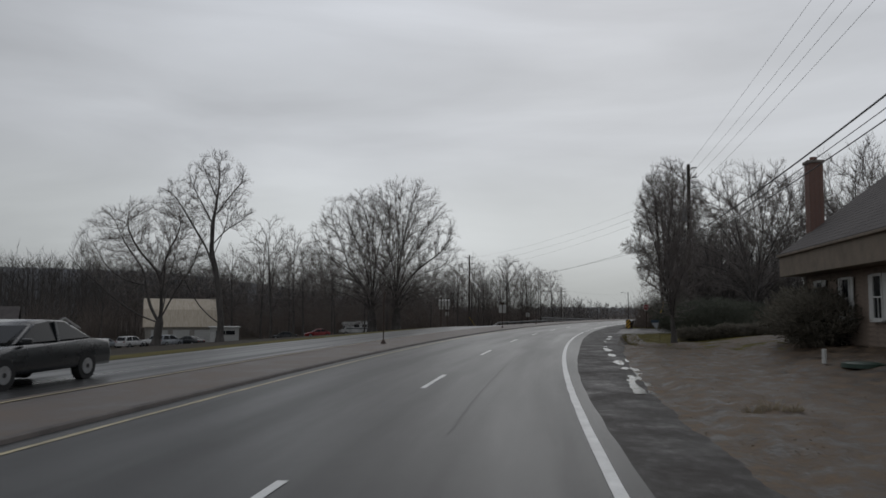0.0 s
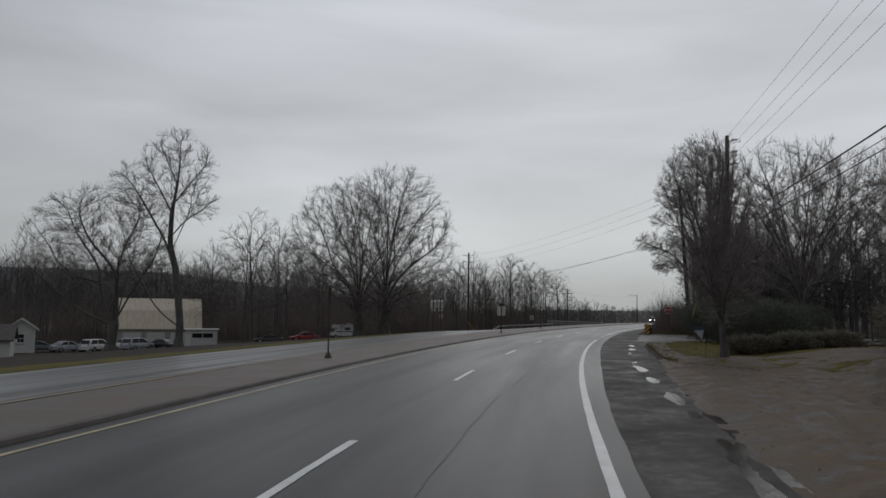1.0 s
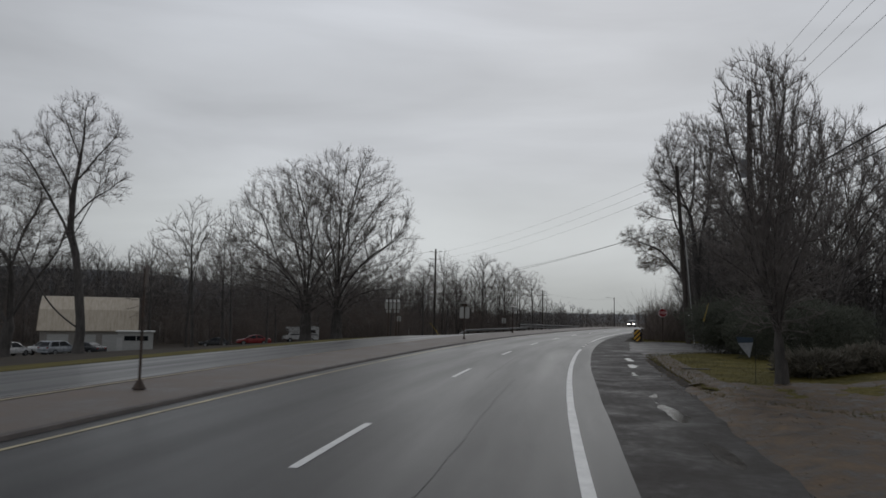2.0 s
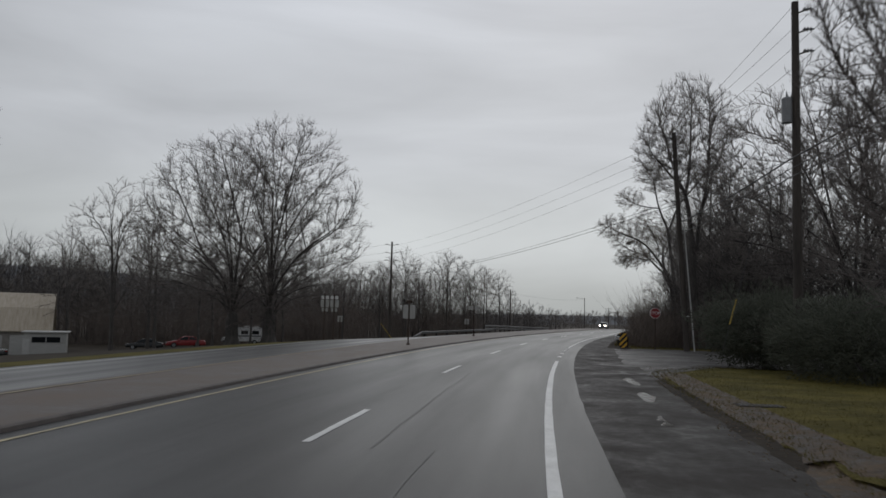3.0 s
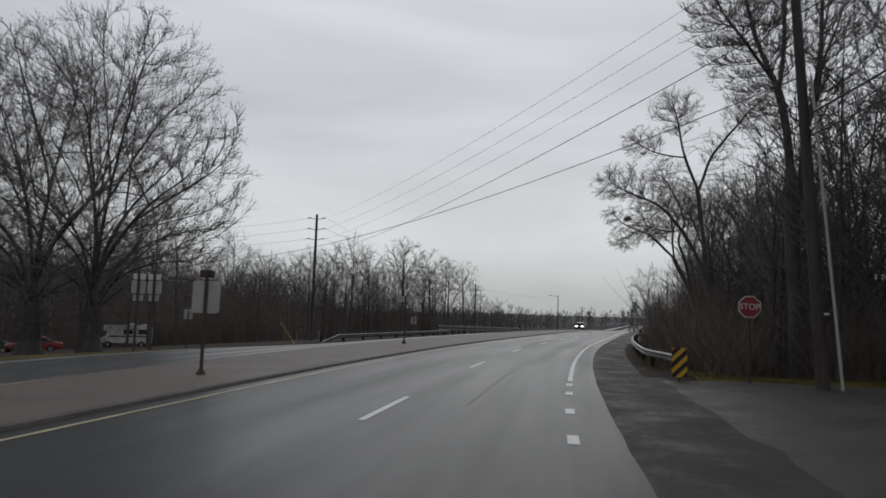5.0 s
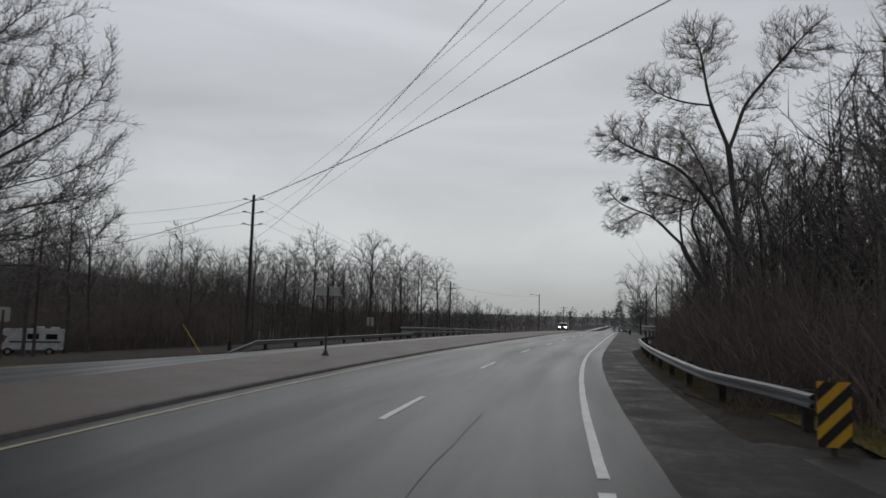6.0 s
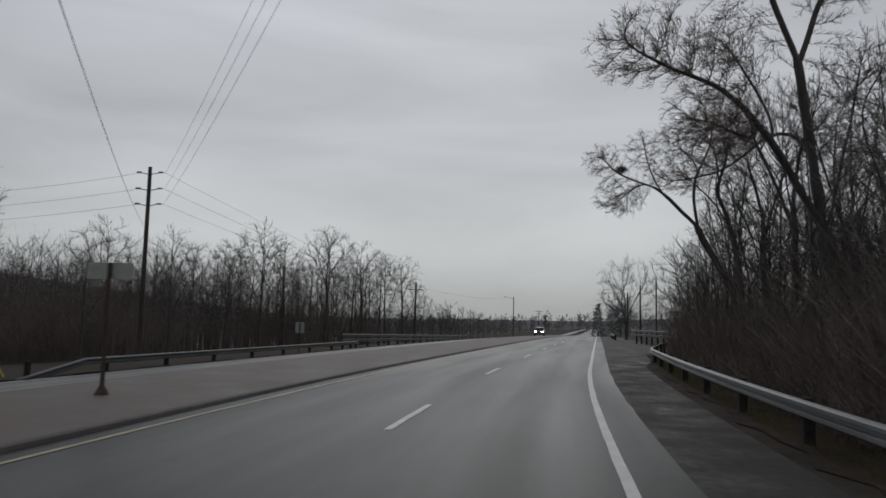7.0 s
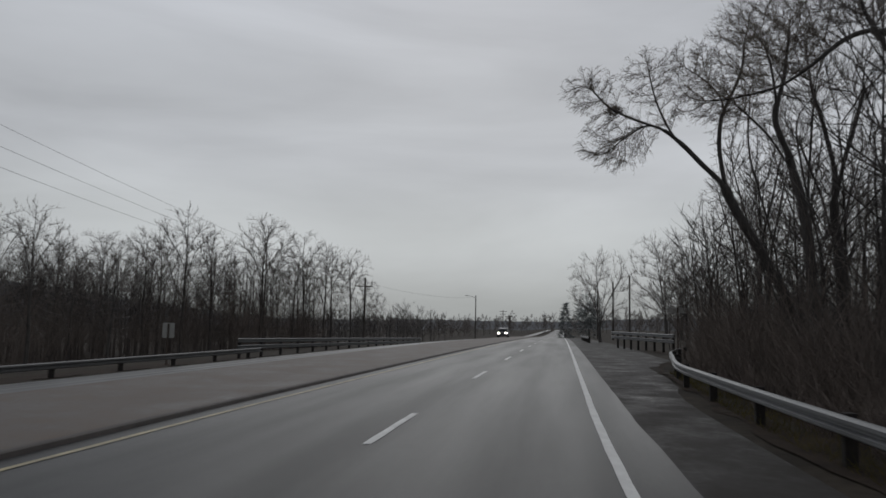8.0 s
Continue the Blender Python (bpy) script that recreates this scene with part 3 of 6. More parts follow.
def crown_tree(seed, ways, clouds, trunk_r, step=0.5, reach=4.0, kill=0.7, bias=0.15, jitter=0.18, tip=0.010, twigs=3, twig_len=0.7, droop=0.0, lift=0.35, side=2, radial=0.45, heart=None, twig_mat=None):
    """Meshes of trunk and crown for a bare tree."""
    rng = np.random.default_rng(seed + 500)
    heart = np.array(heart if heart else (clouds[0][0][0], clouds[0][0][1], clouds[0][0][2] - 0.75 * clouds[0][1][2]), float)
    pos, par, fixed = colonise(seed, ways, clouds, step, reach, kill, bias, jitter * 0.5, radial, heart)
    n = len(pos)
    children = [[] for _ in range(n)]
    for i in range(n):
        if par[i] >= 0:
            children[par[i]].append(i)
    tips = sum(1 for c in children if not c)
    e = math.log(max(tips, 2)) / math.log(trunk_r / tip)
    load = np.zeros(n)
    for i in range(n - 1, -1, -1):
        # children always come later than their parents
        load[i] = sum(load[c] for c in children[i]) if children[i] else 1.0
    rad = tip * load ** (1 / e)
    for i in range(fixed, n):
        rad[i] = min(rad[i], rad[par[i]] * 0.82) if par[i] >= 0 and load[i] < load[par[i]] else rad[i]
    stem = 1 + sum(max(1, round((Vector(b) - Vector(a)).length / step)) for a, b in zip(ways[0], ways[0][1:]))
    rad[stem:] = tip + (rad[stem:] - tip) * 0.74
    main = np.array([max(c, key=lambda q: load[q]) if c else -1 for c in children])
    # ease the kinks out of the wood
    inner = np.nonzero((main >= 0) & (par >= 0))[0]
    for turn in range(4):
        pos[inner] = 0.5 * pos[inner] + 0.25 * (pos[par[inner]] + pos[main[inner]])
    heavy, fine, thin = [], [], []
    for i in range(n):
        p = par[i]
        if p >= 0 and main[p] == i:
            continue
        run = ([p] if p >= 0 else []) + [i]
        while main[run[-1]] >= 0:
            run.append(main[run[-1]])
        if len(run) < 2:
            continue
        pts, rr = pos[run], rad[run].copy()
        if p >= 0:
            rr[0] = rr[1]
        r0 = rr[0]
        (heavy if r0 > 0.035 else fine).append((pts, rr, 8 if r0 > 0.2 else 5 if r0 > 0.06 else 3))
        k = int(np.argmax(rr < 0.030))
        if rr[-1] < 0.030 and len(run) - k > 1:
            thin.append((pts[k:], rr[k:]))
    # fine shoots along the thin wood, and finer ones on those
    room = [(c, [v * 1.12 for v in r], w) for c, r, w in clouds]
    gap = step / (twigs + 0.7)
    s1 = sprout(rng, thin, gap, 0.0, 0.5, 0.55 * twig_len, 1.25 * twig_len, 40, lift * 0.5, 0.5 * radial, heart, room, 3 if droop > 0.3 else 2, 0.10, 0.05, 0.8, tip * 0.85, droop)
    s2 = sprout(rng, s1, twig_len / (side + 0.8), 0.2, 0.6, 0.35 * twig_len, 0.8 * twig_len, 36, lift * 0.5, 0.4 * radial, heart, room, 2, 0.0, 0.0, 0.8, tip * 0.7, 0.0)
    fine += [(p, r, 3) for p, r in s1 + s2]
    f = np.array(ways[0][0], float)
    w = np.array(ways[0][1], float) - f
    w = w / np.linalg.norm(w)
    heavy.append((np.array((f - (0, 0, 0.5), f + (0, 0, 0.05), f + w * 0.8)), np.array((trunk_r * 1.6, trunk_r * 1.4, trunk_r * 0.98)), 9))
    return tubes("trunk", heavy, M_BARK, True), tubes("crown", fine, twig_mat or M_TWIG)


def dome_limbs(n, head, rx, rz, seed, most=80.0, arch=0.12, fill=0.84, forks=2, wild=0.0, low=0.6, steep=0.0):
    """Curved limbs from the top of the trunk, spread through a dome above the place head, each forking on its way."""
    rng = random.Random(seed)
    out = []
    h = Vector(head)

    def edge(th, a, f):
        reach = f * ((math.sin(th) / rx) ** 2 + (math.cos(th) / rz) ** 2) ** -0.5
        return h + Vector((math.sin(th) * math.cos(a), math.sin(th) * math.sin(a), math.cos(th))) * reach, reach

    def stray(k):
        return Vector((rng.gauss(0, k), rng.gauss(0, k), rng.gauss(0, k)))

    for k in range(n):
        th = radians(most * ((k + 0.3) / n) ** 0.6)
        a = 2.4 * k + rng.uniform(-0.3, 0.3)
        e, reach = edge(th, a, fill * rng.uniform(0.88, 1.0))
        up = Vector((0, 0, arch * reach * math.sin(th)))
        m1 = h.lerp(e, 0.33) + up * 0.8 - Vector((e.x - h.x, e.y - h.y, 0)) * (0.06 + 0.15 * steep * math.cos(th)) + stray(wild)
        m2 = h.lerp(e, 0.68) + up - Vector((e.x - h.x, e.y - h.y, 0)) * (0.14 * steep * math.cos(th)) + stray(wild)
        out.append(((0, rng.uniform(low, 1.0)), (tuple(m1), tuple(m2), tuple(e))))
        me = len(out)
        for j in range(forks):
            g = rng.uniform(0.25, 0.7)
            q = m1.lerp(m2, (g - 0.33) / 0.35) if g > 0.33 else h.lerp(m1, g / 0.33)
            e2, _ = edge(min(th + rng.uniform(-0.28, 0.3), radians(most + 8)), a + rng.choice((-1, 1)) * rng.uniform(0.2, 0.5) / max(math.sin(th), 0.3), fill * rng.uniform(0.85, 1.02))
            mid = q.lerp(e2, 0.5) + up * 0.35 + stray(wild)
            out.append(((me, g), (tuple(mid), tuple(e2))))
    return out


def build_trees():
    # pair of great maples beyond the oncoming carriageway
    m1 = crown_tree(11, [((0, 0, 0), (0, 0.02, 1.6), (0.05, 0.02, 3.6))] + dome_limbs(17, (0.05, 0, 3.0), 8.6, 17.8, 5, 84, forks=3, fill=0.88, steep=1.0),
                    [((0.6, 0, 10.5), (7.7, 7.5, 10.0), 2700), ((2.5, 0, 9.5), (6.2, 6.0, 5.0), 350)], 0.56, 0.45, 4.0, 0.5, 0.02, 0.07, 0.0095, 2, 0.66, radial=0.5, lift=0.1)
    plant("maple_tree", on_ground(-6.5, 98.0), m1, "great bare maple with many upright limbs and a rounded crown", group="pair of maples")
    m2 = crown_tree(12, [((0, 0, 0), (-0.05, 0.02, 1.5), (-0.1, 0.02, 3.2))] + dome_limbs(17, (-0.1, 0, 2.7), 9.4, 15.9, 9, 86, forks=3, fill=0.88, steep=1.0),
                    [((-1.0, 0, 9.6), (8.3, 7.5, 9.2), 2700), ((-4.2, 0, 8.5), (5.6, 6.0, 4.6), 350)], 0.56, 0.45, 4.0, 0.5, 0.02, 0.07, 0.0095, 2, 0.66, radial=0.5, lift=0.1)
    plant("maple_tree", on_ground(-9.6, 97.6), m2, "great bare maple with wide low limbs beside its twin", group="pair of maples")
    # two old trees in front of the barn
    m3 = crown_tree(21, [((0.2, 0, 0), (0.4, 0, 1.5), (0.6, 0, 3.0)),
                         ((0, 0.9), ((-0.9, 0.4, 4.7), (-1.6, 0.8, 7.7), (-2.2, 1.0, 9.0), (-3.5, 1.2, 10.6), (-4.7, 1.4, 12.2), (-5.6, 1.5, 14.4))),
                         ((0, 0.8), ((-1.1, -0.5, 3.2), (-3.3, -1.0, 4.6), (-5.3, -1.4, 6.4), (-7.1, -1.8, 8.0), (-8.7, -2.0, 9.3))),
                         ((0, 1.0), ((0.8, -0.3, 5.2), (0.7, -0.5, 7.4), (0.1, -0.8, 8.7), (-1.6, -1.0, 10.6), (-2.8, -1.2, 12.9), (-3.0, -1.2, 14.4))),
                         ((0, 1.0), ((2.2, 0.5, 6.4), (3.7, 1.0, 9.0), (4.3, 1.5, 11.5))), ((3, 0.35), ((1.0, 0.2, 10.3), (2.2, 0.4, 12.7), (2.4, 0.5, 14.5))),
                         ((1, 0.35), ((-4.1, 1.2, 7.4), (-6.5, 1.6, 9.0), (-7.7, 1.8, 11.0))), ((0, 0.9), ((1.6, -2.2, 6.0), (2.6, -4.2, 9.5))), ((0, 0.95), ((0.2, 2.6, 6.4), (0.4, 4.4, 10.4)))],
                    [((-1.5, 0, 11.0), (7.6, 5.4, 5.4), 2600), ((-6.2, 0, 9.2), (3.2, 3.0, 2.8), 420), ((3.4, 0, 9.8), (3.0, 3.4, 3.4), 380)], 0.47, 0.5, 3.6, 0.56, 0.02, 0.16, 0.0105, 2, 0.75, radial=0.35)
    plant("old_tree", on_ground(-32.4, 83.3), m3, "old spreading bare tree with winding limbs before the barn", group="old trees before the barn")
    m4 = crown_tree(22, [((0.2, 0, 0), (0.2, 0, 2.9), (-0.3, 0, 6.5), (-0.9, 0, 9.5), (-0.9, 0, 12.6), (-0.5, 0, 15.0), (-0.4, 0, 18.1), (-0.3, 0, 19.4)),
                         ((0, 0.22), ((-1.3, 0.5, 8.9), (-3.3, 0.9, 12.2), (-4.9, 1.2, 14.6), (-6.4, 1.4, 16.4))), ((0, 0.52), ((0.7, -0.4, 11.7), (2.5, -0.8, 12.5))), ((0, 0.68), ((0.8, 0.3, 15.3), (2.3, 0.6, 17.4))),
                         ((0, 0.63), ((-1.9, -0.6, 14.4), (-2.9, -1.0, 16.4))), ((0, 0.1), ((-1.6, -0.7, 3.4), (-3.0, -1.2, 5.9), (-4.3, -1.5, 8.4))), ((0, 0.77), ((-1.7, 0.4, 17.1), (-2.4, 0.6, 18.7))),
                         ((0, 0.45), ((-0.4, 1.8, 11.5), (0.0, 3.2, 14.5))), ((0, 0.4), ((-0.2, -1.8, 10.5), (0.2, -3.2, 13.5)))],
                    [((-0.6, 0, 15.6), (3.6, 3.4, 4.6), 1300), ((-4.6, 0.8, 14.2), (2.6, 2.6, 3.2), 520), ((1.8, 0, 12.8), (1.8, 1.8, 1.8), 220), ((-3.4, -1.0, 7.8), (2.0, 2.0, 2.2), 220)], 0.36, 0.45, 3.4, 0.52, 0.02, 0.16, 0.0100, 2, 0.7, radial=0.35, heart=(-0.8, 0, 9.0))
    plant("old_tree", on_ground(-23.4, 77.4), m4, "tall bare tree with a thick trunk and high crown", group="old trees before the barn")
    # upright tree on the lawn by the drive
    m5 = crown_tree(31, [((0, 0, 0), (0, 0, 0.8), (0, 0, 1.7))] + dome_limbs(15, (-0.1, 0, 1.2), 2.5, 9.4, 33, 27, arch=0.1, forks=3, fill=0.95, steep=0.6),
                    [((-0.35, 0, 6.0), (2.05, 1.9, 4.4), 2200), ((-0.1, 0, 3.4), (2.0, 1.9, 2.3), 450)], 0.16, 0.26, 2.2, 0.24, 0.45, 0.08, 0.0075, 2, 0.42, lift=0.9, side=1, radial=0.1)
    plant("upright_tree", on_ground(12.5, 40.4), m5, "slim bare tree with upright branches on the lawn", sc=0.88)
    # tall tree behind the second pole, two leaders
    m6 = crown_tree(32, [((0, 0, 0), (-0.1, 0, 4), (-0.2, 0, 7.6)), ((0, 1.0), ((-0.5, 0, 10.2), (-1.3, 0.1, 12.2), (-2.2, 0.2, 15.4))), ((0, 0.75), ((0.25, -0.1, 8.6), (0.8, -0.2, 11.6), (1.1, 0, 16.6))), ((1, 0.35), ((0.0, 0.6, 13), (0.2, 0.9, 17.4))), ((2, 0.4), ((1.7, 0.5, 12.6), (2.8, 0.8, 15.0))), ((1, 0.4), ((-2.2, -0.4, 12.2), (-3.6, -0.7, 13.6)))],
                    [((-0.3, 0, 13.9), (3.4, 3.2, 4.4), 2200), ((-2.4, 0, 13.0), (1.8, 1.8, 1.8), 300), ((0.5, 0, 10.3), (2.8, 2.6, 1.8), 160)], 0.25, 0.32, 3.0, 0.32, 0.05, 0.12, 0.0088, 2, 0.55, heart=(-0.2, 0, 9.0))
    plant("tall_tree", on_ground(24.0, 78.0), m6, "tall bare tree with a dense oval crown behind the pole")
    # leaning willow over the rail
    m7 = crown_tree(33, [((0.4, 0, 0), (0.45, 0, 2.2), (0.4, 0, 4.2), (-0.1, 0, 6.2)),
                         ((0, 1.0), ((-0.7, 0.1, 7.1), (-1.4, 0.2, 8.4), (-2.7, 0.4, 10.0), (-3.5, 0.5, 10.5), (-4.9, 0.7, 11.0), (-6.4, 0.9, 11.8))),
                         ((0, 0.9), ((-0.4, 0.2, 9.3), (-0.6, 0.3, 11.5), (-1.4, 0.4, 13.4), (-1.9, 0.5, 16.4))),
                         ((2, 0.5), ((0.3, 0.2, 13.5), (1.6, 0.0, 15.2), (3.0, -0.3, 17.0))), ((2, 0.72), ((-2.9, 0.7, 13.6), (-4.4, 0.9, 14.2))),
                         ((1, 0.45), ((-2.6, -0.6, 8.4), (-4.4, -1.2, 8.7))), ((1, 0.3), ((-1.2, 1.0, 10.0), (-2.2, 1.8, 12.4))), ((0, 0.9), ((1.2, 0.6, 8.4), (2.2, 1.0, 11.5)))],
                    [((-5.4, 0.8, 11.6), (1.9, 1.8, 1.3), 600), ((-3.2, 0.5, 11.0), (1.8, 1.8, 1.5), 420), ((-4.0, 0.9, 14.3), (1.5, 1.5, 1.1), 420), ((-1.9, 0.5, 16.4), (1.8, 1.7, 1.7), 560), ((2.8, -0.2, 16.6), (2.1, 1.9, 1.8), 600), ((0.7, 0.2, 14.0), (1.4, 1.4, 1.4), 260), ((-4.2, -1.1, 8.7), (1.6, 1.5, 1.2), 340), ((2.0, 1.0, 11.4), (1.6, 1.5, 1.4), 300), ((-2.1, 1.7, 12.4), (1.5, 1.4, 1.2), 300)],
                    0.27, 0.30, 2.6, 0.30, 0.03, 0.16, 0.0065, 3, 0.5, radial=0.35, heart=(-0.6, 0.1, 8.5), droop=0.25, lift=0.1, twig_mat=M_TWIG_TAN)
    plant("willow_tree", on_ground(30.3, 98.0), m7, "big bare willow leaning towards the road behind the guardrail")
    # arching tree that holds the nest
    m8 = crown_tree(34, [((0.2, 0, 0), (0.0, 0.05, 2.1), (-0.7, 0.1, 4.0), (-1.4, 0.3, 5.5), (-2.3, 0.5, 7.1), (-2.9, 0.6, 8.3)),
                         ((0, 1.0), ((-4.1, 0.9, 9.6), (-5.1, 1.1, 10.5), (-5.8, 1.25, 10.75), (-6.4, 1.35, 10.4), (-6.9, 1.5, 10.0))),
                         ((1, 0.62), ((-7.0, 1.5, 11.2), (-8.1, 1.8, 12.3))), ((1, 0.45), ((-5.3, 1.2, 11.3), (-5.7, 1.3, 13.2))),
                         ((0, 0.97), ((-3.0, 0.7, 10.2), (-2.9, 0.6, 11.9), (-4.0, 0.9, 13.0))), ((4, 0.6), ((-2.2, 0.4, 12.8), (-2.0, 0.2, 14.6))),
                         ((0, 0.5), ((-1.0, 0.6, 7.2), (-1.5, 0.9, 9.6), (-1.2, 1.2, 12.6))), ((1, 0.75), ((-6.9, 1.2, 10.0), (-7.7, 1.1, 9.3)))],
                    [((-7.9, 1.7, 12.0), (1.3, 1.3, 1.0), 360), ((-7.0, 1.5, 10.0), (1.6, 1.5, 1.2), 560), ((-5.6, 1.3, 12.6), (1.2, 1.3, 1.3), 380), ((-4.0, 0.9, 13.0), (1.5, 1.5, 1.3), 420), ((-2.1, 0.3, 14.2), (1.5, 1.5, 1.5), 420), ((-1.2, 1.1, 12.2), (1.5, 1.5, 1.6), 360), ((-2.8, 0.6, 10.8), (1.0, 1.0, 1.3), 140), ((-5.0, 1.1, 11.3), (1.1, 1.1, 0.8), 160)],
                    0.21, 0.22, 2.0, 0.24, -0.03, 0.24, 0.0045, 2, 0.42, radial=0.25, heart=(-2.9, 0.6, 8.3), droop=0.5, lift=0.0, twig_mat=M_TWIG_TAN)
    plant("arching_tree", on_ground(38.6, 115.4), m8, "bare tree whose limb arches out over the shoulder")
    # tree with a long bough towards the road
    m9 = crown_tree(35, [((0, 0, 0), (0.1, 0, 3.0), (0.0, 0.1, 6.2)), ((0, 0.95), ((-0.3, 0.1, 9.0), (-0.8, 0.2, 11.2), (-1.7, 0.3, 12.1), (-2.6, 0.5, 12.0), (-3.3, 0.7, 11.5), (-4.3, 0.9, 10.6), (-5.3, 1.1, 10.1), (-7.2, 1.6, 9.7))), ((0, 1.0), ((0.6, 0.4, 9.5), (0.9, 0.6, 13)))],
                    [((-4.4, 1.2, 12.6), (2.0, 1.8, 1.7), 600), ((0.4, 0.3, 12.6), (2.6, 2.6, 2.4), 300), ((-6.6, 1.5, 10.2), (1.8, 1.6, 1.2), 320), ((-2.4, 0.6, 13.6), (1.8, 1.6, 1.4), 300)],
                    0.17, 0.30, 2.6, 0.32, 0.0, 0.22, 0.005, 2, 0.48, heart=(-2.0, 0.4, 9.5), droop=0.25, lift=0.1, twig_mat=M_TWIG_TAN)
    plant("bough_tree", on_ground(38.3, 108.4), m9, "bare tree with a long bough reaching over the brush")
    # two more stems beside it
    m10 = crown_tree(36, [((0, 0, -0.3), (0, 0, 2.4), (0, 0, 4.4), (-0.25, 0.05, 6.5), (-0.6, 0.1, 8.1)), ((0, 1.0), ((-1.0, 0.2, 8.9), (-1.0, 0.2, 10.0), (-1.2, 0.3, 11.6))), ((0, 0.9), ((-1.4, 0.3, 9.0), (-2.3, 0.5, 9.7))), ((0, 0.75), ((0.3, 0.3, 8.4), (0.7, 0.5, 10.6))), ((1, 0.5), ((-0.3, 0.6, 11.2), (0.1, 0.9, 12.6)))],
                     [((-1.3, 0.3, 11.4), (1.7, 1.6, 1.5), 620), ((-2.4, 0.5, 9.9), (1.2, 1.2, 0.9), 260), ((0.3, 0.7, 12.4), (1.5, 1.5, 1.2), 420), ((0.7, 0.5, 10.4), (1.2, 1.2, 1.2), 260)], 0.16, 0.26, 2.2, 0.28, 0.03, 0.22, 0.005, 2, 0.42, heart=(-0.6, 0.1, 8.0), droop=0.3, lift=0.0, twig_mat=M_TWIG_TAN)
    plant("forked_tree", on_ground(34.4, 109.4), m10, "bare tree with crooked upper limbs in the roadside wood", group="forked trees behind the rail")
    m11 = crown_tree(37, [((0, 0, -0.3), (0.05, 0, 3.0), (0.0, 0.1, 6.0), (0.0, 0.1, 8.2)), ((0, 1.0), ((-0.3, 0.2, 9.8), (-0.7, 0.3, 11.4))), ((0, 0.85), ((0.7, 0.2, 9.2), (1.6, 0.4, 11.4))), ((0, 0.65), ((-0.9, -0.2, 7.6), (-1.8, -0.3, 9.2)))],
                     [((-0.6, 0.3, 11.6), (1.4, 1.4, 1.5), 420), ((1.6, 0.4, 11.8), (1.5, 1.4, 1.4), 420), ((-1.8, -0.3, 9.4), (1.1, 1.1, 1.0), 220)], 0.17, 0.28, 2.2, 0.32, 0.08, 0.2, 0.006, 2, 0.5, heart=(0, 0, 8.0), lift=0.2)
    plant("forked_tree", on_ground(36.6, 110.9), m11, "bare tree with crooked upper limbs in the roadside wood", group="forked trees behind the rail")
    plant("forked_tree", on_ground(33.2, 103.6), m11, "bare tree with crooked upper limbs in the roadside wood", group="forked trees behind the rail", rz=120, sc=0.95)
    plant("forked_tree", on_ground(41.5, 112.0), m10, "bare tree with crooked upper limbs in the roadside wood", group="forked trees behind the rail", rz=200, sc=1.05)
    # right-hand wood, stems behind the rail: slender forked trees
    kinds = []
    for k in range(5):
        rng = random.Random(70 + k)
        lean = 0.5 * (k - 2)
        ways = [((0, 0, 0), (0.1 * lean, 0.1, 3.5), (0.4 * lean, 0.2, 6.5)), ((0, 1.0), ((0.6 * lean + 0.5, 0.3, 9.0), (0.8 * lean + 1.0, 0.5, 11.8))), ((0, 0.85), ((0.5 * lean - 0.9, 0.4, 8.6), (0.6 * lean - 1.5, 0.7, 11.2))), ((0, 0.6), ((1.2 - 0.6 * k, 0.9, 6.6), (2.0 - 0.9 * k, 1.6, 8.4)))]
        kinds.append(crown_tree(40 + k, ways, [((0.5 * lean, 0.3, 9.4), (2.6, 2.5, 3.8), 150), ((0.2 * lean, 0, 5.0), (2.0, 2.0, 2.6), 40)], 0.12, 0.5, 3.2, 0.5, 0.10, 0.18, 0.0085, 1, 0.75, side=2))
    open_kinds = []
    for k in range(3):
        ways = [((0, 0, 0), (0.1 * (k - 1), 0, 1.6), (0.1, 0.1 * k, 3.0))] + dome_limbs(9, (0.1, 0.1 * k, 2.9), 5.0, 9.4, 60 + k, 80)
        open_kinds.append(crown_tree(60 + k, ways, [((0, 0, 7.4), (4.7, 4.6, 5.4), 430)], 0.2, 0.45, 3.2, 0.55, 0.06, 0.16, 0.0095, 2, 0.75, side=1))
    far_kinds = []
    for k in range(4):
        # straight stem, forking high into a round upswept crown
        lean = 0.25 * (k - 1.5)
        ways = [((0, 0, 0), (0.2 * lean, 0, 3.0), (0.6 * lean, 0.1, 6.0), (lean, 0.1, 9.0), (1.2 * lean, 0.1, 12.6))]
        for j in range(7):
            a, h0 = 2.4 * j + k, 3.2 + 1.1 * j
            rr = (2.3, 2.7, 2.0, 2.5)[k] * (1 - 0.06 * j)
            ways.append(((0, h0 / 12.6), ((0.5 * rr * math.cos(a) + lean * h0 / 9, 0.5 * rr * math.sin(a), h0 + 2.0), (rr * math.cos(a) + lean, rr * math.sin(a), h0 + 4.4 - 0.3 * j))))
        far_kinds.append(crown_tree(80 + k, ways, [((0.8 * lean, 0, 9.6), (3.4, 3.4, 4.2), 190), ((0, 0, 6.2), (3.0, 3.0, 4.4), 120)], 0.15, 0.6, 3.0, 0.6, 0.10, 0.12, 0.012, 2, 0.85, side=1, radial=0.4))
    # great spreading tree behind the evergreens
    big = crown_tree(91, [((0, 0, 0), (0, 0, 1.8), (-0.1, 0, 3.2))] + dome_limbs(15, (-0.1, 0, 3.0), 8.6, 12.6, 19, 84),
                     [((0, 0, 9.0), (8.2, 7.6, 6.6), 1400), ((-3.0, 0, 6.5), (6.0, 5.5, 3.6), 400)], 0.36, 0.42, 3.6, 0.45, 0.03, 0.12, 0.0105, 2, 0.66)
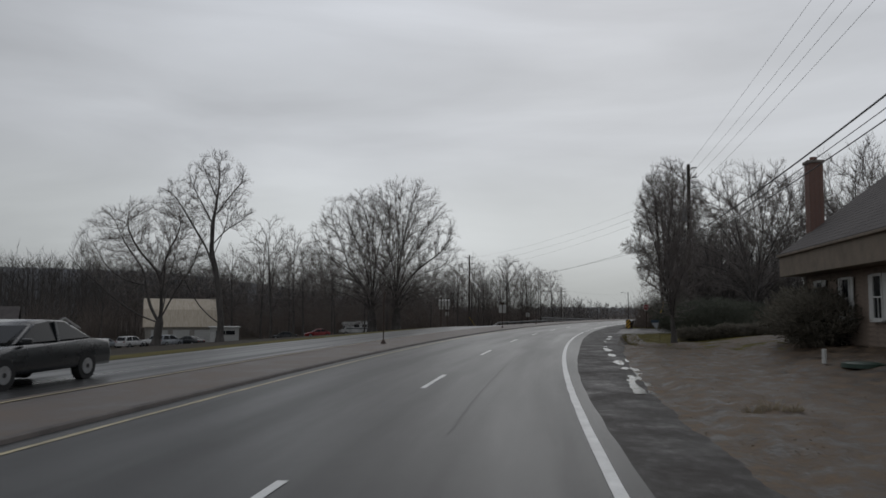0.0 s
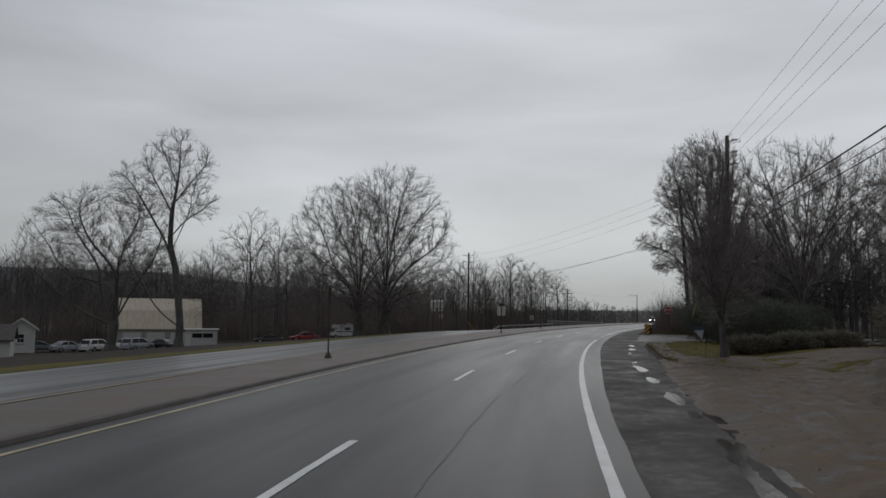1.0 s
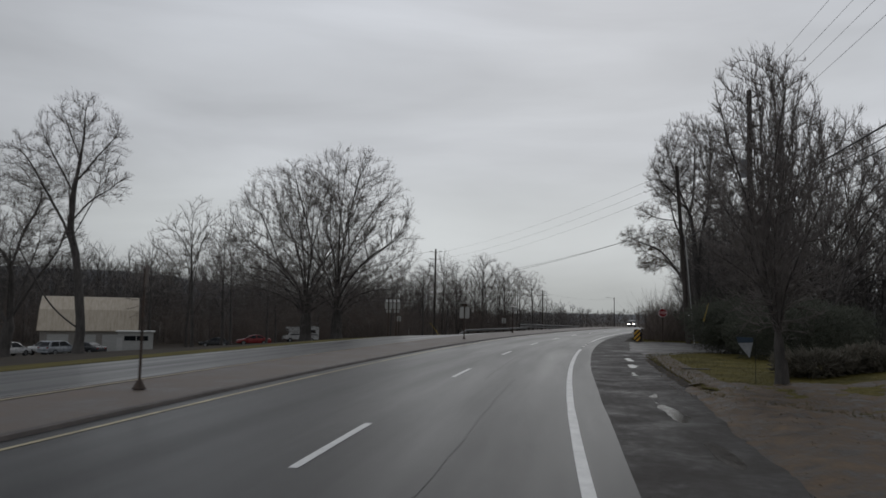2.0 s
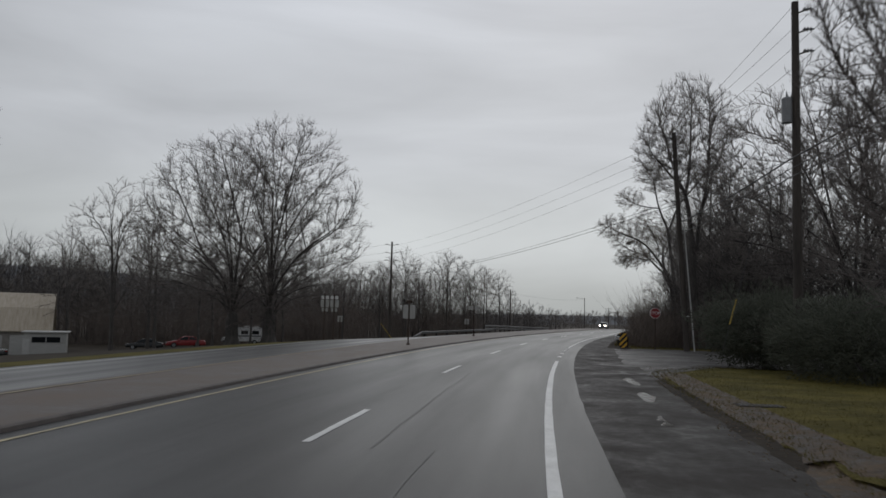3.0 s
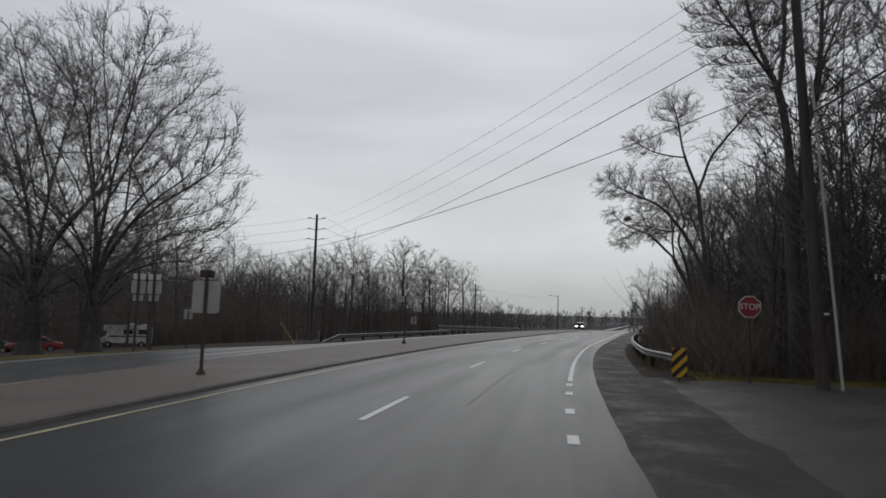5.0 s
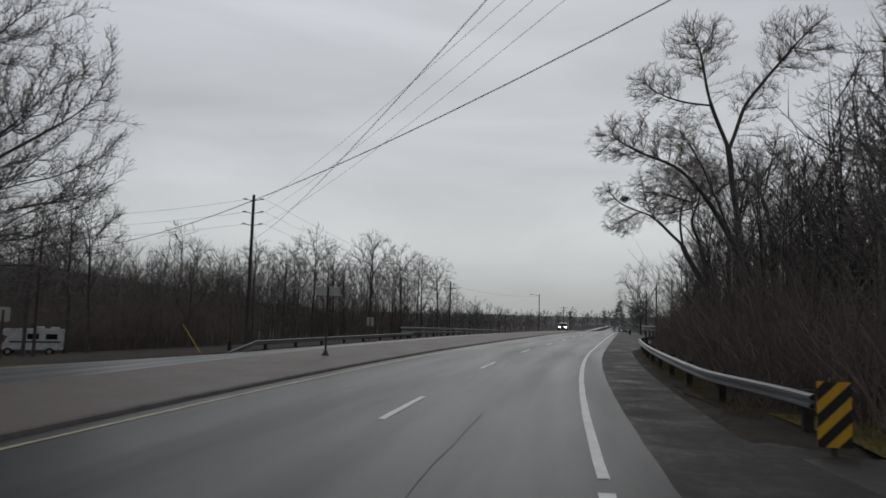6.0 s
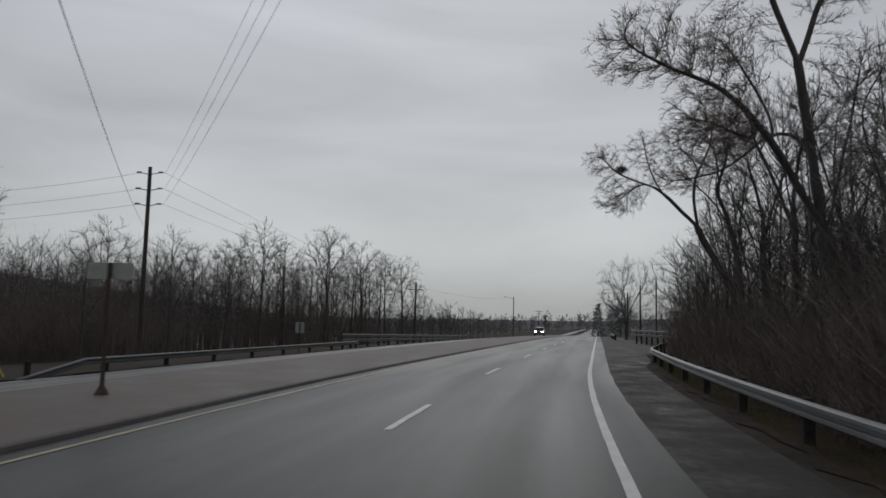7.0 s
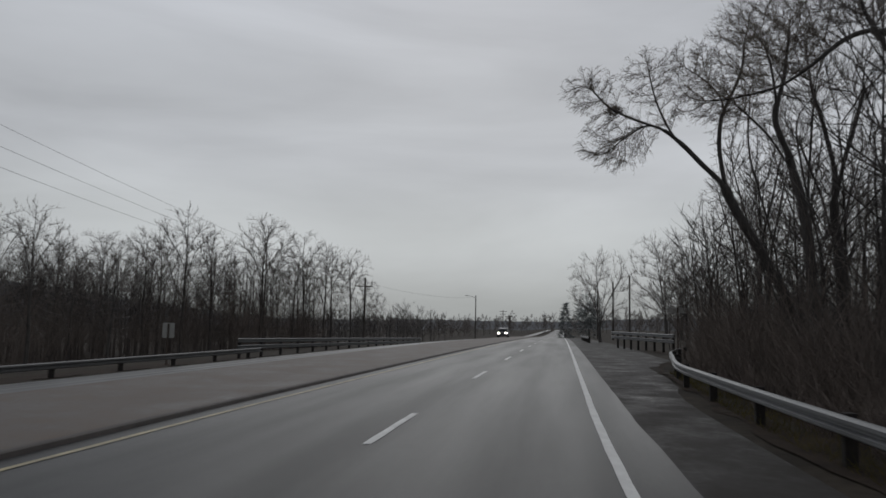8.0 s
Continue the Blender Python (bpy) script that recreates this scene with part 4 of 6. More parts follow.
    plant("spreading_tree", on_ground(28.6, 68.4, -0.1), big, "great bare tree with wide spreading limbs behind the evergreens", rz=15)
    rng = random.Random(7)
    spots = []
    for k in range(60):
        spots.append((rng.uniform(72, 140), rng.uniform(10.0, 24), rng.uniform(0.6, 0.98)))
    spots += [(76, 13, 1.0), (79, 11, 0.85), (83, 15, 1.05), (88, 13, 0.9), (100, 12.5, 0.95), (106, 12, 0.9), (112, 13, 0.85), (118, 14, 0.8), (124, 15, 0.75), (95, 17, 1.1)]
    for k, (s, u, f) in enumerate(spots):
        q = P(s, u, ground_z(s, u) - 0.1)
        plant("wood_tree", q, kinds[k % 5], "slender bare tree in the roadside wood", group="trees of the roadside wood", rz=rng.uniform(0, 360), sc=f)
    # open-crowned trees behind the evergreen and the house
    for x, y, f, k in ((24.6, 59.6, 0.95, 0), (30, 53, 1.1, 2), (33, 71, 1.2, 1), (33.5, 58, 1.2, 2), (29.5, 82, 1.1, 0), (38, 64, 1.2, 1), (41, 48, 1.2, 2), (36, 41, 0.9, 0), (45, 38, 0.95, 1), (33, 88, 1.1, 2), (39, 75, 1.2, 1), (50, 55, 1.3, 0), (60, 165, 1.0, 0), (66, 172, 0.9, 1), (58, 178, 0.95, 2), (76, 190, 0.9, 0)):
        plant("yard_tree", on_ground(x, y, -0.1), open_kinds[k], "bare spreading tree behind the evergreens", group="yard trees", rz=rng.uniform(0, 360), sc=f)
    # left-hand wood beyond the oncoming carriageway: the front trees
    spots = []
    for k in range(34):
        f = (k + rng.uniform(0, 0.9)) / 34
        bx, by = lerp(-62, 27, f), lerp(142, 204, f)
        dx = rng.uniform(0, 9)
        spots.append((bx - dx * 0.6, by + dx * 0.8, rng.uniform(0.9, 1.3) * lerp(0.86, 1.30, f)))
    # tall slender ones behind the maples, lower ones along the road
    spots += [(-25.4, 123.5, 1.35), (-14.4, 130, 1.25), (-28, 119, 1.38), (-18.5, 120, 1.15), (-33, 132, 1.35), (-29, 137, 1.4), (-15, 141, 1.3), (-22.5, 117, 1.2), (-37, 128, 1.25), (-20, 133, 1.3)]
    spots += [(-11, 135, 1.0), (-3, 138, 0.84), (2, 145, 0.84), (6, 150, 0.88), (29, 207, 1.05), (31.5, 212, 0.92), (26, 209, 1.18), (34, 219, 0.84)]
    for k, (x, y, f) in enumerate(spots):
        plant("valley_tree", on_ground(x, y, -0.1), far_kinds[k % 4], "bare tree at the edge of the wood beyond the road", group="trees of the valley wood", rz=rng.uniform(0, 360), sc=f * (1.06, 0.9, 1.0, 0.82)[k % 4])
    return kinds, open_kinds


build_trees()


def woodland(name, spots, label, seed=1, twigs=70, thick=0.020, shoots=5, material=None):
    """Mass of bare trees too many to count, one mesh. spots: place and height."""
    rng = random.Random(seed)
    out = []
    for p, h in spots:
        p = Vector(p)
        lean = Vector((rng.gauss(0, 0.05), rng.gauss(0, 0.05), 1)).normalized()
        r = 0.0065 * h
        out.append(([tuple(p + lean * h * t + Vector((rng.gauss(0, 0.1), rng.gauss(0, 0.1), 0)) * t) for t in (-0.05, 0.3, 0.65, 1.0)], [r * 1.3, r, r * 0.6, r * 0.12], 4))
        for k in range(twigs // 6):
            t = rng.uniform(0.12, 0.95)
            a = rng.uniform(0, 6.28)
            b = p + lean * h * t
            ln = h * 0.34 * math.sqrt(1.04 - t) * rng.uniform(0.6, 1.15) + 0.4
            d = Vector((math.cos(a), math.sin(a), rng.uniform(0.7, 1.5))).normalized()
            m, e = b + d * ln * 0.5, b + d * ln + Vector((0, 0, 0.15 * ln))
            out.append(([tuple(b), tuple(m), tuple(e)], [r * 0.4, r * 0.28, 0.008], 3))
            for j in range(shoots):
                c = b.lerp(m, rng.uniform(0.4, 1)) if j % 3 == 0 else m.lerp(e, rng.random())
                d2 = (d + Vector((rng.gauss(0, 0.6), rng.gauss(0, 0.6), rng.gauss(0.3, 0.4)))).normalized()
                out.append(([tuple(c), tuple(c + d2 * ln * rng.uniform(0.35, 0.75))], [thick * 1.1, 0.0], 3))
    ob = new(name, tubes(name, out, material or M_BARK))
    return tagged(ob, label, "wood", "", "stuff")


def build_woods():
    rng = random.Random(17)
    sp = []
    for k in range(680):
        f = rng.random()
        x, y = lerp(-95, 27, f), lerp(140, 206, f)
        d = 3 + 45 * rng.random() ** 1.4
        q = on_ground(x - d * 0.6, y + d * 0.8)
        sp.append((q, lerp(1.18, 1.0, smooth(0.3, 0.8, f)) * rng.uniform(11, 15) * (1.2 if rng.random() < 0.10 else 1.0)))
    for k in range(60):
        q = on_ground(rng.uniform(-130, -60), rng.uniform(120, 175))
        sp.append((q, rng.uniform(9, 15)))
    woodland("valley_wood", sp, "dense bare winter wood beyond the road", 21, 96, 0.018, 6)
    sp = []
    for k in range(320):
        s, u = rng.uniform(68, 142), 10 + 36 * rng.random() ** 1.4
        sp.append((P(s, u, ground_z(s, u)), rng.uniform(7, 13) * lerp(1.0, 0.62, smooth(112, 140, s))))
    for k in range(70):
        s, u = rng.uniform(34, 68), rng.uniform(20, 60)
        sp.append((P(s, u, ground_z(s, u)), rng.uniform(6, 11)))
    for k in range(60):
        s, u = rng.uniform(138, 240), rng.uniform(22, 60)
        sp.append((P(s, u, ground_z(s, u)), rng.uniform(6, 11)))
    woodland("roadside_wood", sp, "dense bare winter wood behind the guardrail", 22, 90)
    sp = []
    for k in range(300):
        s, u = rng.uniform(300, 620), rng.choice((-1, 1)) * rng.uniform(26, 150)
        if u < 0:
            u -= 25
        sp.append((P(s, u, ground_z(s, u)), rng.uniform(8, 13)))
    near = []
    for k in range(150):
        s, u = rng.uniform(215, 330), rng.uniform(-75, -32)
        near.append((P(s, u, ground_z(s, u)), rng.uniform(6, 11)))
    woodland("field_wood", near, "bare thicket beyond the oncoming carriageway", 24, 66, 0.03)
    for k in range(260):
        s, u = rng.uniform(520, 680), rng.uniform(-150, 60)
        sp.append((P(s, u, ground_z(s, u)), rng.uniform(9, 14)))
    woodland("distant_wood", sp, "distant line of bare trees, paled in colour for haze", 23, 46, 0.13, 7, M_TWIG)


build_woods()


def brush(name, spots, height, material, label, per=26, seed=1, spread=0.8):
    """Thicket of thin bare stems, one mesh."""
    rng = random.Random(seed)
    out = []
    for x, y, z, f in spots:
        for k in range(per):
            a, r = rng.uniform(0, 6.28), spread * math.sqrt(rng.random())
            p = Vector((x + r * math.cos(a), y + r * math.sin(a), z - 0.1))
            h = height * f * rng.uniform(0.4, 1.1)
            d = Vector((rng.gauss(0, 0.35), rng.gauss(0, 0.35), 1)).normalized()
            e = p + d * h * 0.55
            d2 = (d + Vector((rng.gauss(0, 0.4), rng.gauss(0, 0.4), 0.1))).normalized()
            out.append(([tuple(p), tuple(e), tuple(e + d2 * h * 0.5)], [0.011, 0.009, 0.003], 3))
            for j in range(3):
                b = p.lerp(e, rng.uniform(0.4, 1.0))
                d3 = (d + Vector((rng.gauss(0, 0.8), rng.gauss(0, 0.8), rng.gauss(0.1, 0.3)))).normalized()
                out.append(([tuple(b), tuple(b + d3 * h * 0.36 + Vector((0, 0, 0.08 * h)))], [0.009, 0.003], 3))
    ob = new(name, tubes(name, out, material))
    return tagged(ob, label, "brush", "", "stuff")


def build_brush():
    rng = random.Random(3)
    sp = []
    for k in range(210):
        s, u = rng.uniform(70, 135), 7.4 + 10.0 * rng.random() ** 1.4
        if s > 112:
            u += 3.0 * smooth(112, 125, s)
        q = P(s, u)
        sp.append((q.x, q.y, ground_z(s, u), rng.uniform(0.6, 1.25)))
    for k in range(90):
        s = rng.uniform(74, 122)
        u = 6.9 + 0.5 * rng.random() + 3.2 * smooth(104, 126, s)
        q = P(s, u)
        sp.append((q.x, q.y, ground_z(s, u), rng.uniform(0.2, 0.42)))
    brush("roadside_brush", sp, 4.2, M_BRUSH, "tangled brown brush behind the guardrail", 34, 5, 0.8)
    sp = []
    for k in range(200):
        f = rng.random()
        x, y = lerp(-75, 27, f), lerp(132, 203, f)
        if rng.random() < 0.3:
            x, y = rng.uniform(-34, 0), rng.uniform(143, 160)
        d = rng.uniform(-2, 14)
        q = on_ground(x - d * 0.6, y + d * 0.8)
        sp.append((q.x, q.y, q.z, rng.uniform(0.7, 1.3)))
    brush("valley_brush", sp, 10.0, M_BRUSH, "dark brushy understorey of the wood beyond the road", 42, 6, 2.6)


build_brush()


# ---- evergreen and leafy shrubs ----
def spray_mesh(name, seed, rx, ry, rz, n, length, material, cone=False, inner=0.55, thick=0.035):
    """Foliage of many short needle sprays over an uneven body standing on z = 0."""
    rng = random.Random(seed)
    out = []
    for k in range(n):
        a = rng.uniform(0, 6.283)
        t = rng.random()
        if cone:
            z = rz * t
            f = (1 - t) ** 0.85 * (0.75 + 0.25 * math.sin(t * 40 + a * 2)) * rng.uniform(inner, 1.0)
            p = Vector((rx * f * math.cos(a), ry * f * math.sin(a), z))
            d = Vector((math.cos(a), math.sin(a), rng.uniform(-0.35, 0.35)))
        else:
            cz = 1.0 - 2 * t
            w = math.sqrt(max(0.0, 1 - cz * cz))
            lump = 1 + 0.42 * noise.noise((math.cos(a) * 1.7 + seed, math.sin(a) * 1.7, cz * 2.0)) + 0.24 * noise.noise((math.cos(a) * 5, math.sin(a) * 5 + seed, cz * 5))
            f = lump * rng.uniform(inner, 1.0)
            p = Vector((rx * f * w * math.cos(a), ry * f * w * math.sin(a), rz * 0.5 + rz * 0.5 * f * cz))
            d = Vector((math.cos(a) * w, math.sin(a) * w, cz * 0.8 + 0.35))
        if p.z < 0.03:
            p.z = 0.03
        d = (d + Vector((rng.gauss(0, 0.45), rng.gauss(0, 0.45), rng.gauss(0, 0.4)))).normalized()
        ln = length * rng.uniform(0.5, 1.3)
        out.append(([tuple(p), tuple(p + d * ln)], [thick, 0.003], 3))
    return tubes(name, out, material)


def shrub(name, place, me, label, category="shrub", group="", rz=0.0, trunk=0.5):
    t = thing(name, Matrix.Translation(place) @ pose(0, 0, 0, 0, 0, rz), label, category, group)
    part_mesh("foliage", me, t)
    stems = []
    rng = random.Random(len(name) + int(place[0] * 10))
    for k in range(5):
        a = k * 1.256
        stems.append(([(0.05 * math.cos(a), 0.05 * math.sin(a), -0.15), (0.2 * math.cos(a), 0.2 * math.sin(a), trunk * 0.6), (0.5 * math.cos(a), 0.5 * math.sin(a), trunk * 1.5)], [0.05, 0.04, 0.02], 5))
    part_mesh("stem", tubes("stem", stems, M_BARK), t)
    return t


yew_a = spray_mesh("foliage", 3, 2.7, 2.5, 2.9, 16000, 0.19, M_NEEDLE, thick=0.019)
yew_b = spray_mesh("foliage", 4, 2.4, 2.8, 2.6, 15000, 0.19, M_NEEDLE, thick=0.019)
shrub("yew_bush", on_ground(18.4, 57.7), yew_a, "dark green spreading evergreen bush by the drive", group="evergreen bushes by the drive")
shrub("yew_bush", on_ground(18.7, 52.3), yew_b, "dark green evergreen bush beside the lawn", group="evergreen bushes by the drive", rz=40)
shrub("yew_bush", on_ground(22.4, 57.2), yew_b, "dark green evergreen bush behind the drive's corner", group="evergreen bushes by the drive", rz=200)
low = spray_mesh("foliage", 6, 1.3, 1.0, 0.72, 3600, 0.22, M_SHRUB, thick=0.025)
for x, y, r in ((14.6, 42.6, 0), (16.4, 42.9, 60), (18.2, 43.0, 20)):
    shrub("low_shrub", on_ground(x, y), low, "low clipped dark shrub on the lawn", group="low shrubs on the lawn", rz=r, trunk=0.25)
yard_bush = spray_mesh("foliage", 8, 1.9, 1.7, 2.1, 5200, 0.3, M_SHRUB, thick=0.028)
shrub("house_bush", on_ground(14.3, 28.4), yard_bush, "brown-green rounded bush in front of the house", group="bushes before the house")
shrub("house_bush", on_ground(15.6, 31.6), yard_bush, "brown-green rounded bush in front of the house", group="bushes before the house", rz=120)
shrub("house_bush", on_ground(18.6, 36.8), yard_bush, "dense bush at the corner of the house", group="bushes before the house", rz=70)
pine = spray_mesh("foliage", 9, 3.7, 3.6, 10.6, 800, 1.6, M_FARNEEDLE, thick=0.10, inner=0.2)
shrub("pine_tree", on_ground(88.6, 253.4), pine, "dark rounded pine at the far roadside", "tree", trunk=2.5)
spruce = spray_mesh("foliage", 10, 2.2, 2.2, 8.5, 480, 1.2, M_FARNEEDLE, cone=True, thick=0.09)
shrub("spruce_tree", on_ground(85.0, 259.4), spruce, "dark pointed spruce at the far roadside", "tree", trunk=1.5)

# ---- lawns, verges, puddles ----
strip("lawn", 22.5, 53.0, lawn_in, 21.0, lambda s, u: ground_z(s, u) + 0.03 * smooth(0, 1.5, u - lawn_in(s)) + 0.004, M_GRASS, 0.5, 22, "short yellow-green winter lawn", "grass", jag=0.35)
strip("lawn", 68.6, 73.0, lambda s: lerp(6.6, 6.3, smooth(69, 72, s)), 17.0, lambda s, u: ground_z(s, u) + 0.025, M_GRASS, 0.5, 12, "rough grass strip beyond the drive", "grass", jag=0.2)
strip("verge", -70, 80, lambda s: l_far(s) - 4.5, lambda s: l_far(s) + 0.05, lambda s, u: ground_z(s, u) + 0.02, M_GRASS, 1.0, 6, "brown-green grass verge", "grass", jag=0.3)
strip("verge", 80, 125, lambda s: l_far(s) - 4.5, lambda s: l_far(s) + 0.05, lambda s, u: ground_z(s, u) + 0.02, M_LEAFY, 1.0, 6, "dark leaf-strewn bank behind the guardrail", "ground", jag=0.3)
strip("leaf_floor", 71.5, 140, lambda s: sh_out(s) + 0.06, 40.0, lambda s, u: ground_z(s, u) + 0.015, M_LEAFY, 1.0, 24, "leaf litter on the floor of the wood", "ground", jag=0.3)


def build_blades():
    rng = random.Random(2)
    out = []
    for k in range(12000):
        s = rng.uniform(24, 52)
        u = lawn_in(s) - 0.35 + 11.0 * rng.random() ** 1.5
        q = P(s, u, ground_z(s, u) + 0.03)
        h = rng.uniform(0.03, 0.09)
        d = Vector((rng.gauss(0, 0.5), rng.gauss(0, 0.5), 1)).normalized()
        out.append(([tuple(q), tuple(q + d * h)], [0.006, 0.001], 3))
    for k in range(2500):
        s, u = rng.uniform(69, 73), rng.uniform(6.5, 14)
        q = P(s, u, ground_z(s, u) + 0.02)
        d = Vector((rng.gauss(0, 0.6), rng.gauss(0, 0.6), 1)).normalized()
        out.append(([tuple(q), tuple(q + d * rng.uniform(0.05, 0.2))], [0.006, 0.001], 3))
    for k in range(3000):
        s = rng.uniform(72, 112)
        u = sh_out(s) + 0.25 + abs(rng.gauss(0, 0.5))
        q = P(s, u, ground_z(s, u))
        d = Vector((rng.gauss(0, 0.6), rng.gauss(0, 0.6), 1)).normalized()
        out.append(([tuple(q), tuple(q + d * rng.uniform(0.06, 0.3))], [0.005, 0.001], 3))
    ob = new("grass_blades", tubes("grass_blades", out, M_GRASS))
    tagged(ob, "blades of wet winter grass", "grass", "", "stuff")


build_blades()


def litter():
    """Fallen leaves and bits of straw on the mud and along the edges of lawn and shoulder."""
    rng = random.Random(12)
    out = []
    for k in range(3000):
        s = rng.uniform(2, 52)
        lo = sh_out(s) - 0.3
        hi = lerp(15.0, 7.4, smooth(22, 32, s))
        u = lo + (hi - lo) * rng.random() ** 1.3
        a = rng.uniform(0, 6.28)
        ln = rng.uniform(0.015, 0.06)
        z = (mud_z(s, u) if s < 30 else max(ground_z(s, u), road_z(s) - 0.04)) + 0.008
        q = P(s, u, z)
        d = Vector((math.cos(a), math.sin(a), rng.uniform(-0.05, 0.35)))
        out.append(([tuple(q), tuple(q + d * ln)], [rng.uniform(0.004, 0.011), 0.001], 3))
    ob = new("leaf_litter", tubes("leaf_litter", out, M_STRAW))
    tagged(ob, "fallen leaves and straw on the wet mud", "leaves", "", "stuff")


litter()


def tuft(place, r, h, n, seed):
    rng = random.Random(seed)
    out = []
    for k in range(n):
        a, q = rng.uniform(0, 6.28), r * math.sqrt(rng.random())
        p = Vector((q * math.cos(a), q * math.sin(a) * 0.7, -0.02))
        d = Vector((math.cos(a) * 0.5 + rng.gauss(0, 0.25), math.sin(a) * 0.5 + rng.gauss(0, 0.25), 1.0)).normalized()
        ln = h * rng.uniform(0.4, 1.1) * (1.1 - 0.6 * q / r)
        out.append(([tuple(p), tuple(p + d * ln * 0.6), tuple(p + d * ln + Vector((d.x, d.y, -0.25)) * ln * 0.2)], [0.006, 0.004, 0.001], 3))
    t = thing("grass_tuft", Matrix.Translation(place), "clump of pale dry grass standing in the mud", "grass tuft", "dry grass tufts")
    part_mesh("foliage", tubes("foliage", out, M_TUFT), t)


for s_, u_, r_, h_, k_ in ((6.2, 6.3, 0.26, 0.30, 1), (6.0, 5.95, 0.16, 0.2, 2), (6.1, 6.65, 0.15, 0.18, 3)):
    tuft(P(s_, u_, mud_z(s_, u_) + 0.005), r_, h_, 80, k_)
# tar seams on the carriageway
for a, b, u0, u1, w in ((3, 18, 1.1, 1.3, 0.03), (20, 33, 1.45, 1.6, 0.035), (33, 46, 0.85, 0.7, 0.03), (60, 71, 1.2, 1.35, 0.02)):
    strip("tar_seam", a, b, lambda s, u0=u0, u1=u1, a=a, b=b: lerp(u0, u1, (s - a) / (b - a)) + 0.05 * noise.noise((s * 0.7, u0, 0)), lambda s, u0=u0, u1=u1, a=a, b=b, w=w: lerp(u0, u1, (s - a) / (b - a)) + w + 0.05 * noise.noise((s * 0.7, u0, 0)), 0.005, M_TAR, 0.4, 1, "dark sealed crack in the asphalt", "road marking")


# ---- poles and wires ----
def pole_shaft(t, h, r0, r1, lean=(0, 0)):
    return part("shaft", rod((0, 0, -0.4), (lean[0], lean[1], h), r0, r1, 12), M_POLE, t)


def davit(t, z, side, reach, at=(0, 0)):
    """Bracket with a ribbed insulator."""
    bm = rod((at[0], at[1], z - 0.15), (at[0] + side * reach, at[1], z), 0.03, 0.025, 6)
    b = part("bracket", bm, M_POST, t)
    bm = bmesh.new()
    for k in range(3):
        add_rod(bm, (at[0] + side * (reach - 0.16 + 0.1 * k), at[1], z), (at[0] + side * (reach - 0.12 + 0.1 * k), at[1], z), 0.075, 0.06, 8)
    add_rod(bm, (at[0] + side * (reach - 0.2), at[1], z), (at[0] + side * (reach + 0.16), at[1], z), 0.03, 0.03, 6)
    part("insulator", bm, M_GALV, b)


def utility_pole(place, top, rz, label, arms, lean=(0, 0), transformer=None, r0=0.17):
    t = thing("utility_pole", Matrix.Translation(place) @ pose(0, 0, 0, 0, 0, rz), label, "utility pole", "utility poles")
    h = top - place[2]
    pole_shaft(t, h, r0, r0 * 0.68, lean)
    for dz, side, reach in arms:
        f = (h - dz) / h
        davit(t, h - dz, side, reach, (lean[0] * f, lean[1] * f))
    if transformer:
        z, side = transformer
        f = z / h
        c = (lean[0] * f + side * 0.29, lean[1] * f, z)
        tr = part("transformer", rod((c[0], c[1], z - 0.45), (c[0], c[1], z + 0.35), 0.17, 0.17, 16), M_GALV, t, "grey transformer can")
        part("lid", rod((c[0], c[1], z + 0.35), (c[0], c[1], z + 0.42), 0.18, 0.12, 16), M_GALV, tr)
        part("bushing", rod((c[0], c[1], z + 0.42), (c[0], c[1], z + 0.62), 0.035, 0.02, 8), M_GALV, tr)
        part("mount", box((lean[0] * f + side * 0.14, lean[1] * f, z), (0.12, 0.12, 0.5)), M_POST, tr)
    return t


def wire(a, b, sag, r, label="thin dark overhead power wire", n=22):
    a, b = Vector(a), Vector(b)
    pts = [a.lerp(b, i / n) - Vector((0, 0, 4 * sag * (i / n) * (1 - i / n))) for i in range(n + 1)]
    ob = new("wire", tubes("wire", [([tuple(p) for p in pts], [r] * (n + 1), 5)], M_WIRE))
    return tagged(ob, label, "wire", "overhead wires")


H0, H1, H2 = Vector((8.6, 2.5, 0)), Vector((18.05, 54.95, 0)), Vector((21.15, 72.1, 0))
HL, HF = Vector((3.8, 126.9, -0.9)), Vector((30.2, 199.2, -1.2))
ARMS = ((0.25, 1, 0.45), (0.95, 1, 0.45), (1.7, 1, 0.45))
utility_pole(on_ground(*H0.xy), 12.6, -10.5, "weathered wooden utility pole at the yard", ARMS)
utility_pole(on_ground(*H1.xy), 12.55, -10.5, "weathered wooden utility pole with a transformer behind the lawn", ARMS, (0.1, 0), (8.8, -1))
p2 = utility_pole(on_ground(*H2.xy), 12.5, 0, "leaning weathered utility pole beyond the drive", ((0.3, -1, 0.3),), (-0.62, 0.3))
part("conduit", rod((0.25, -0.42, -0.1), (-0.25, 0.02, 8.4), 0.04, 0.035, 8), M_GUARD, p2, "pale guard pipe on the guy wire")
part("marker", box((-0.05, -0.22, 2.0), (0.14, 0.02, 0.06)), M_SIGNWHITE, p2, "small pale tag")
utility_pole(on_ground(*HL.xy), 11.1, -12, "wooden utility pole with insulators on both sides beyond the road", ((0.35, 1, 0.75), (0.35, -1, 0.75), (1.4, 1, 0.75), (1.4, -1, 0.75), (2.4, 1, 0.75), (2.4, -1, 0.75)))
fp = utility_pole(on_ground(*HF.xy), 8.1, -20, "distant utility pole with a crossarm at the wood's edge", ())
part("crossarm", box((0, 0, 8.6), (2.4, 0.1, 0.12)), M_POLE, fp)
utility_pole(on_ground(-9.5, 119.7), 6.3, 0, "thin service pole among the trees", (), r0=0.12)
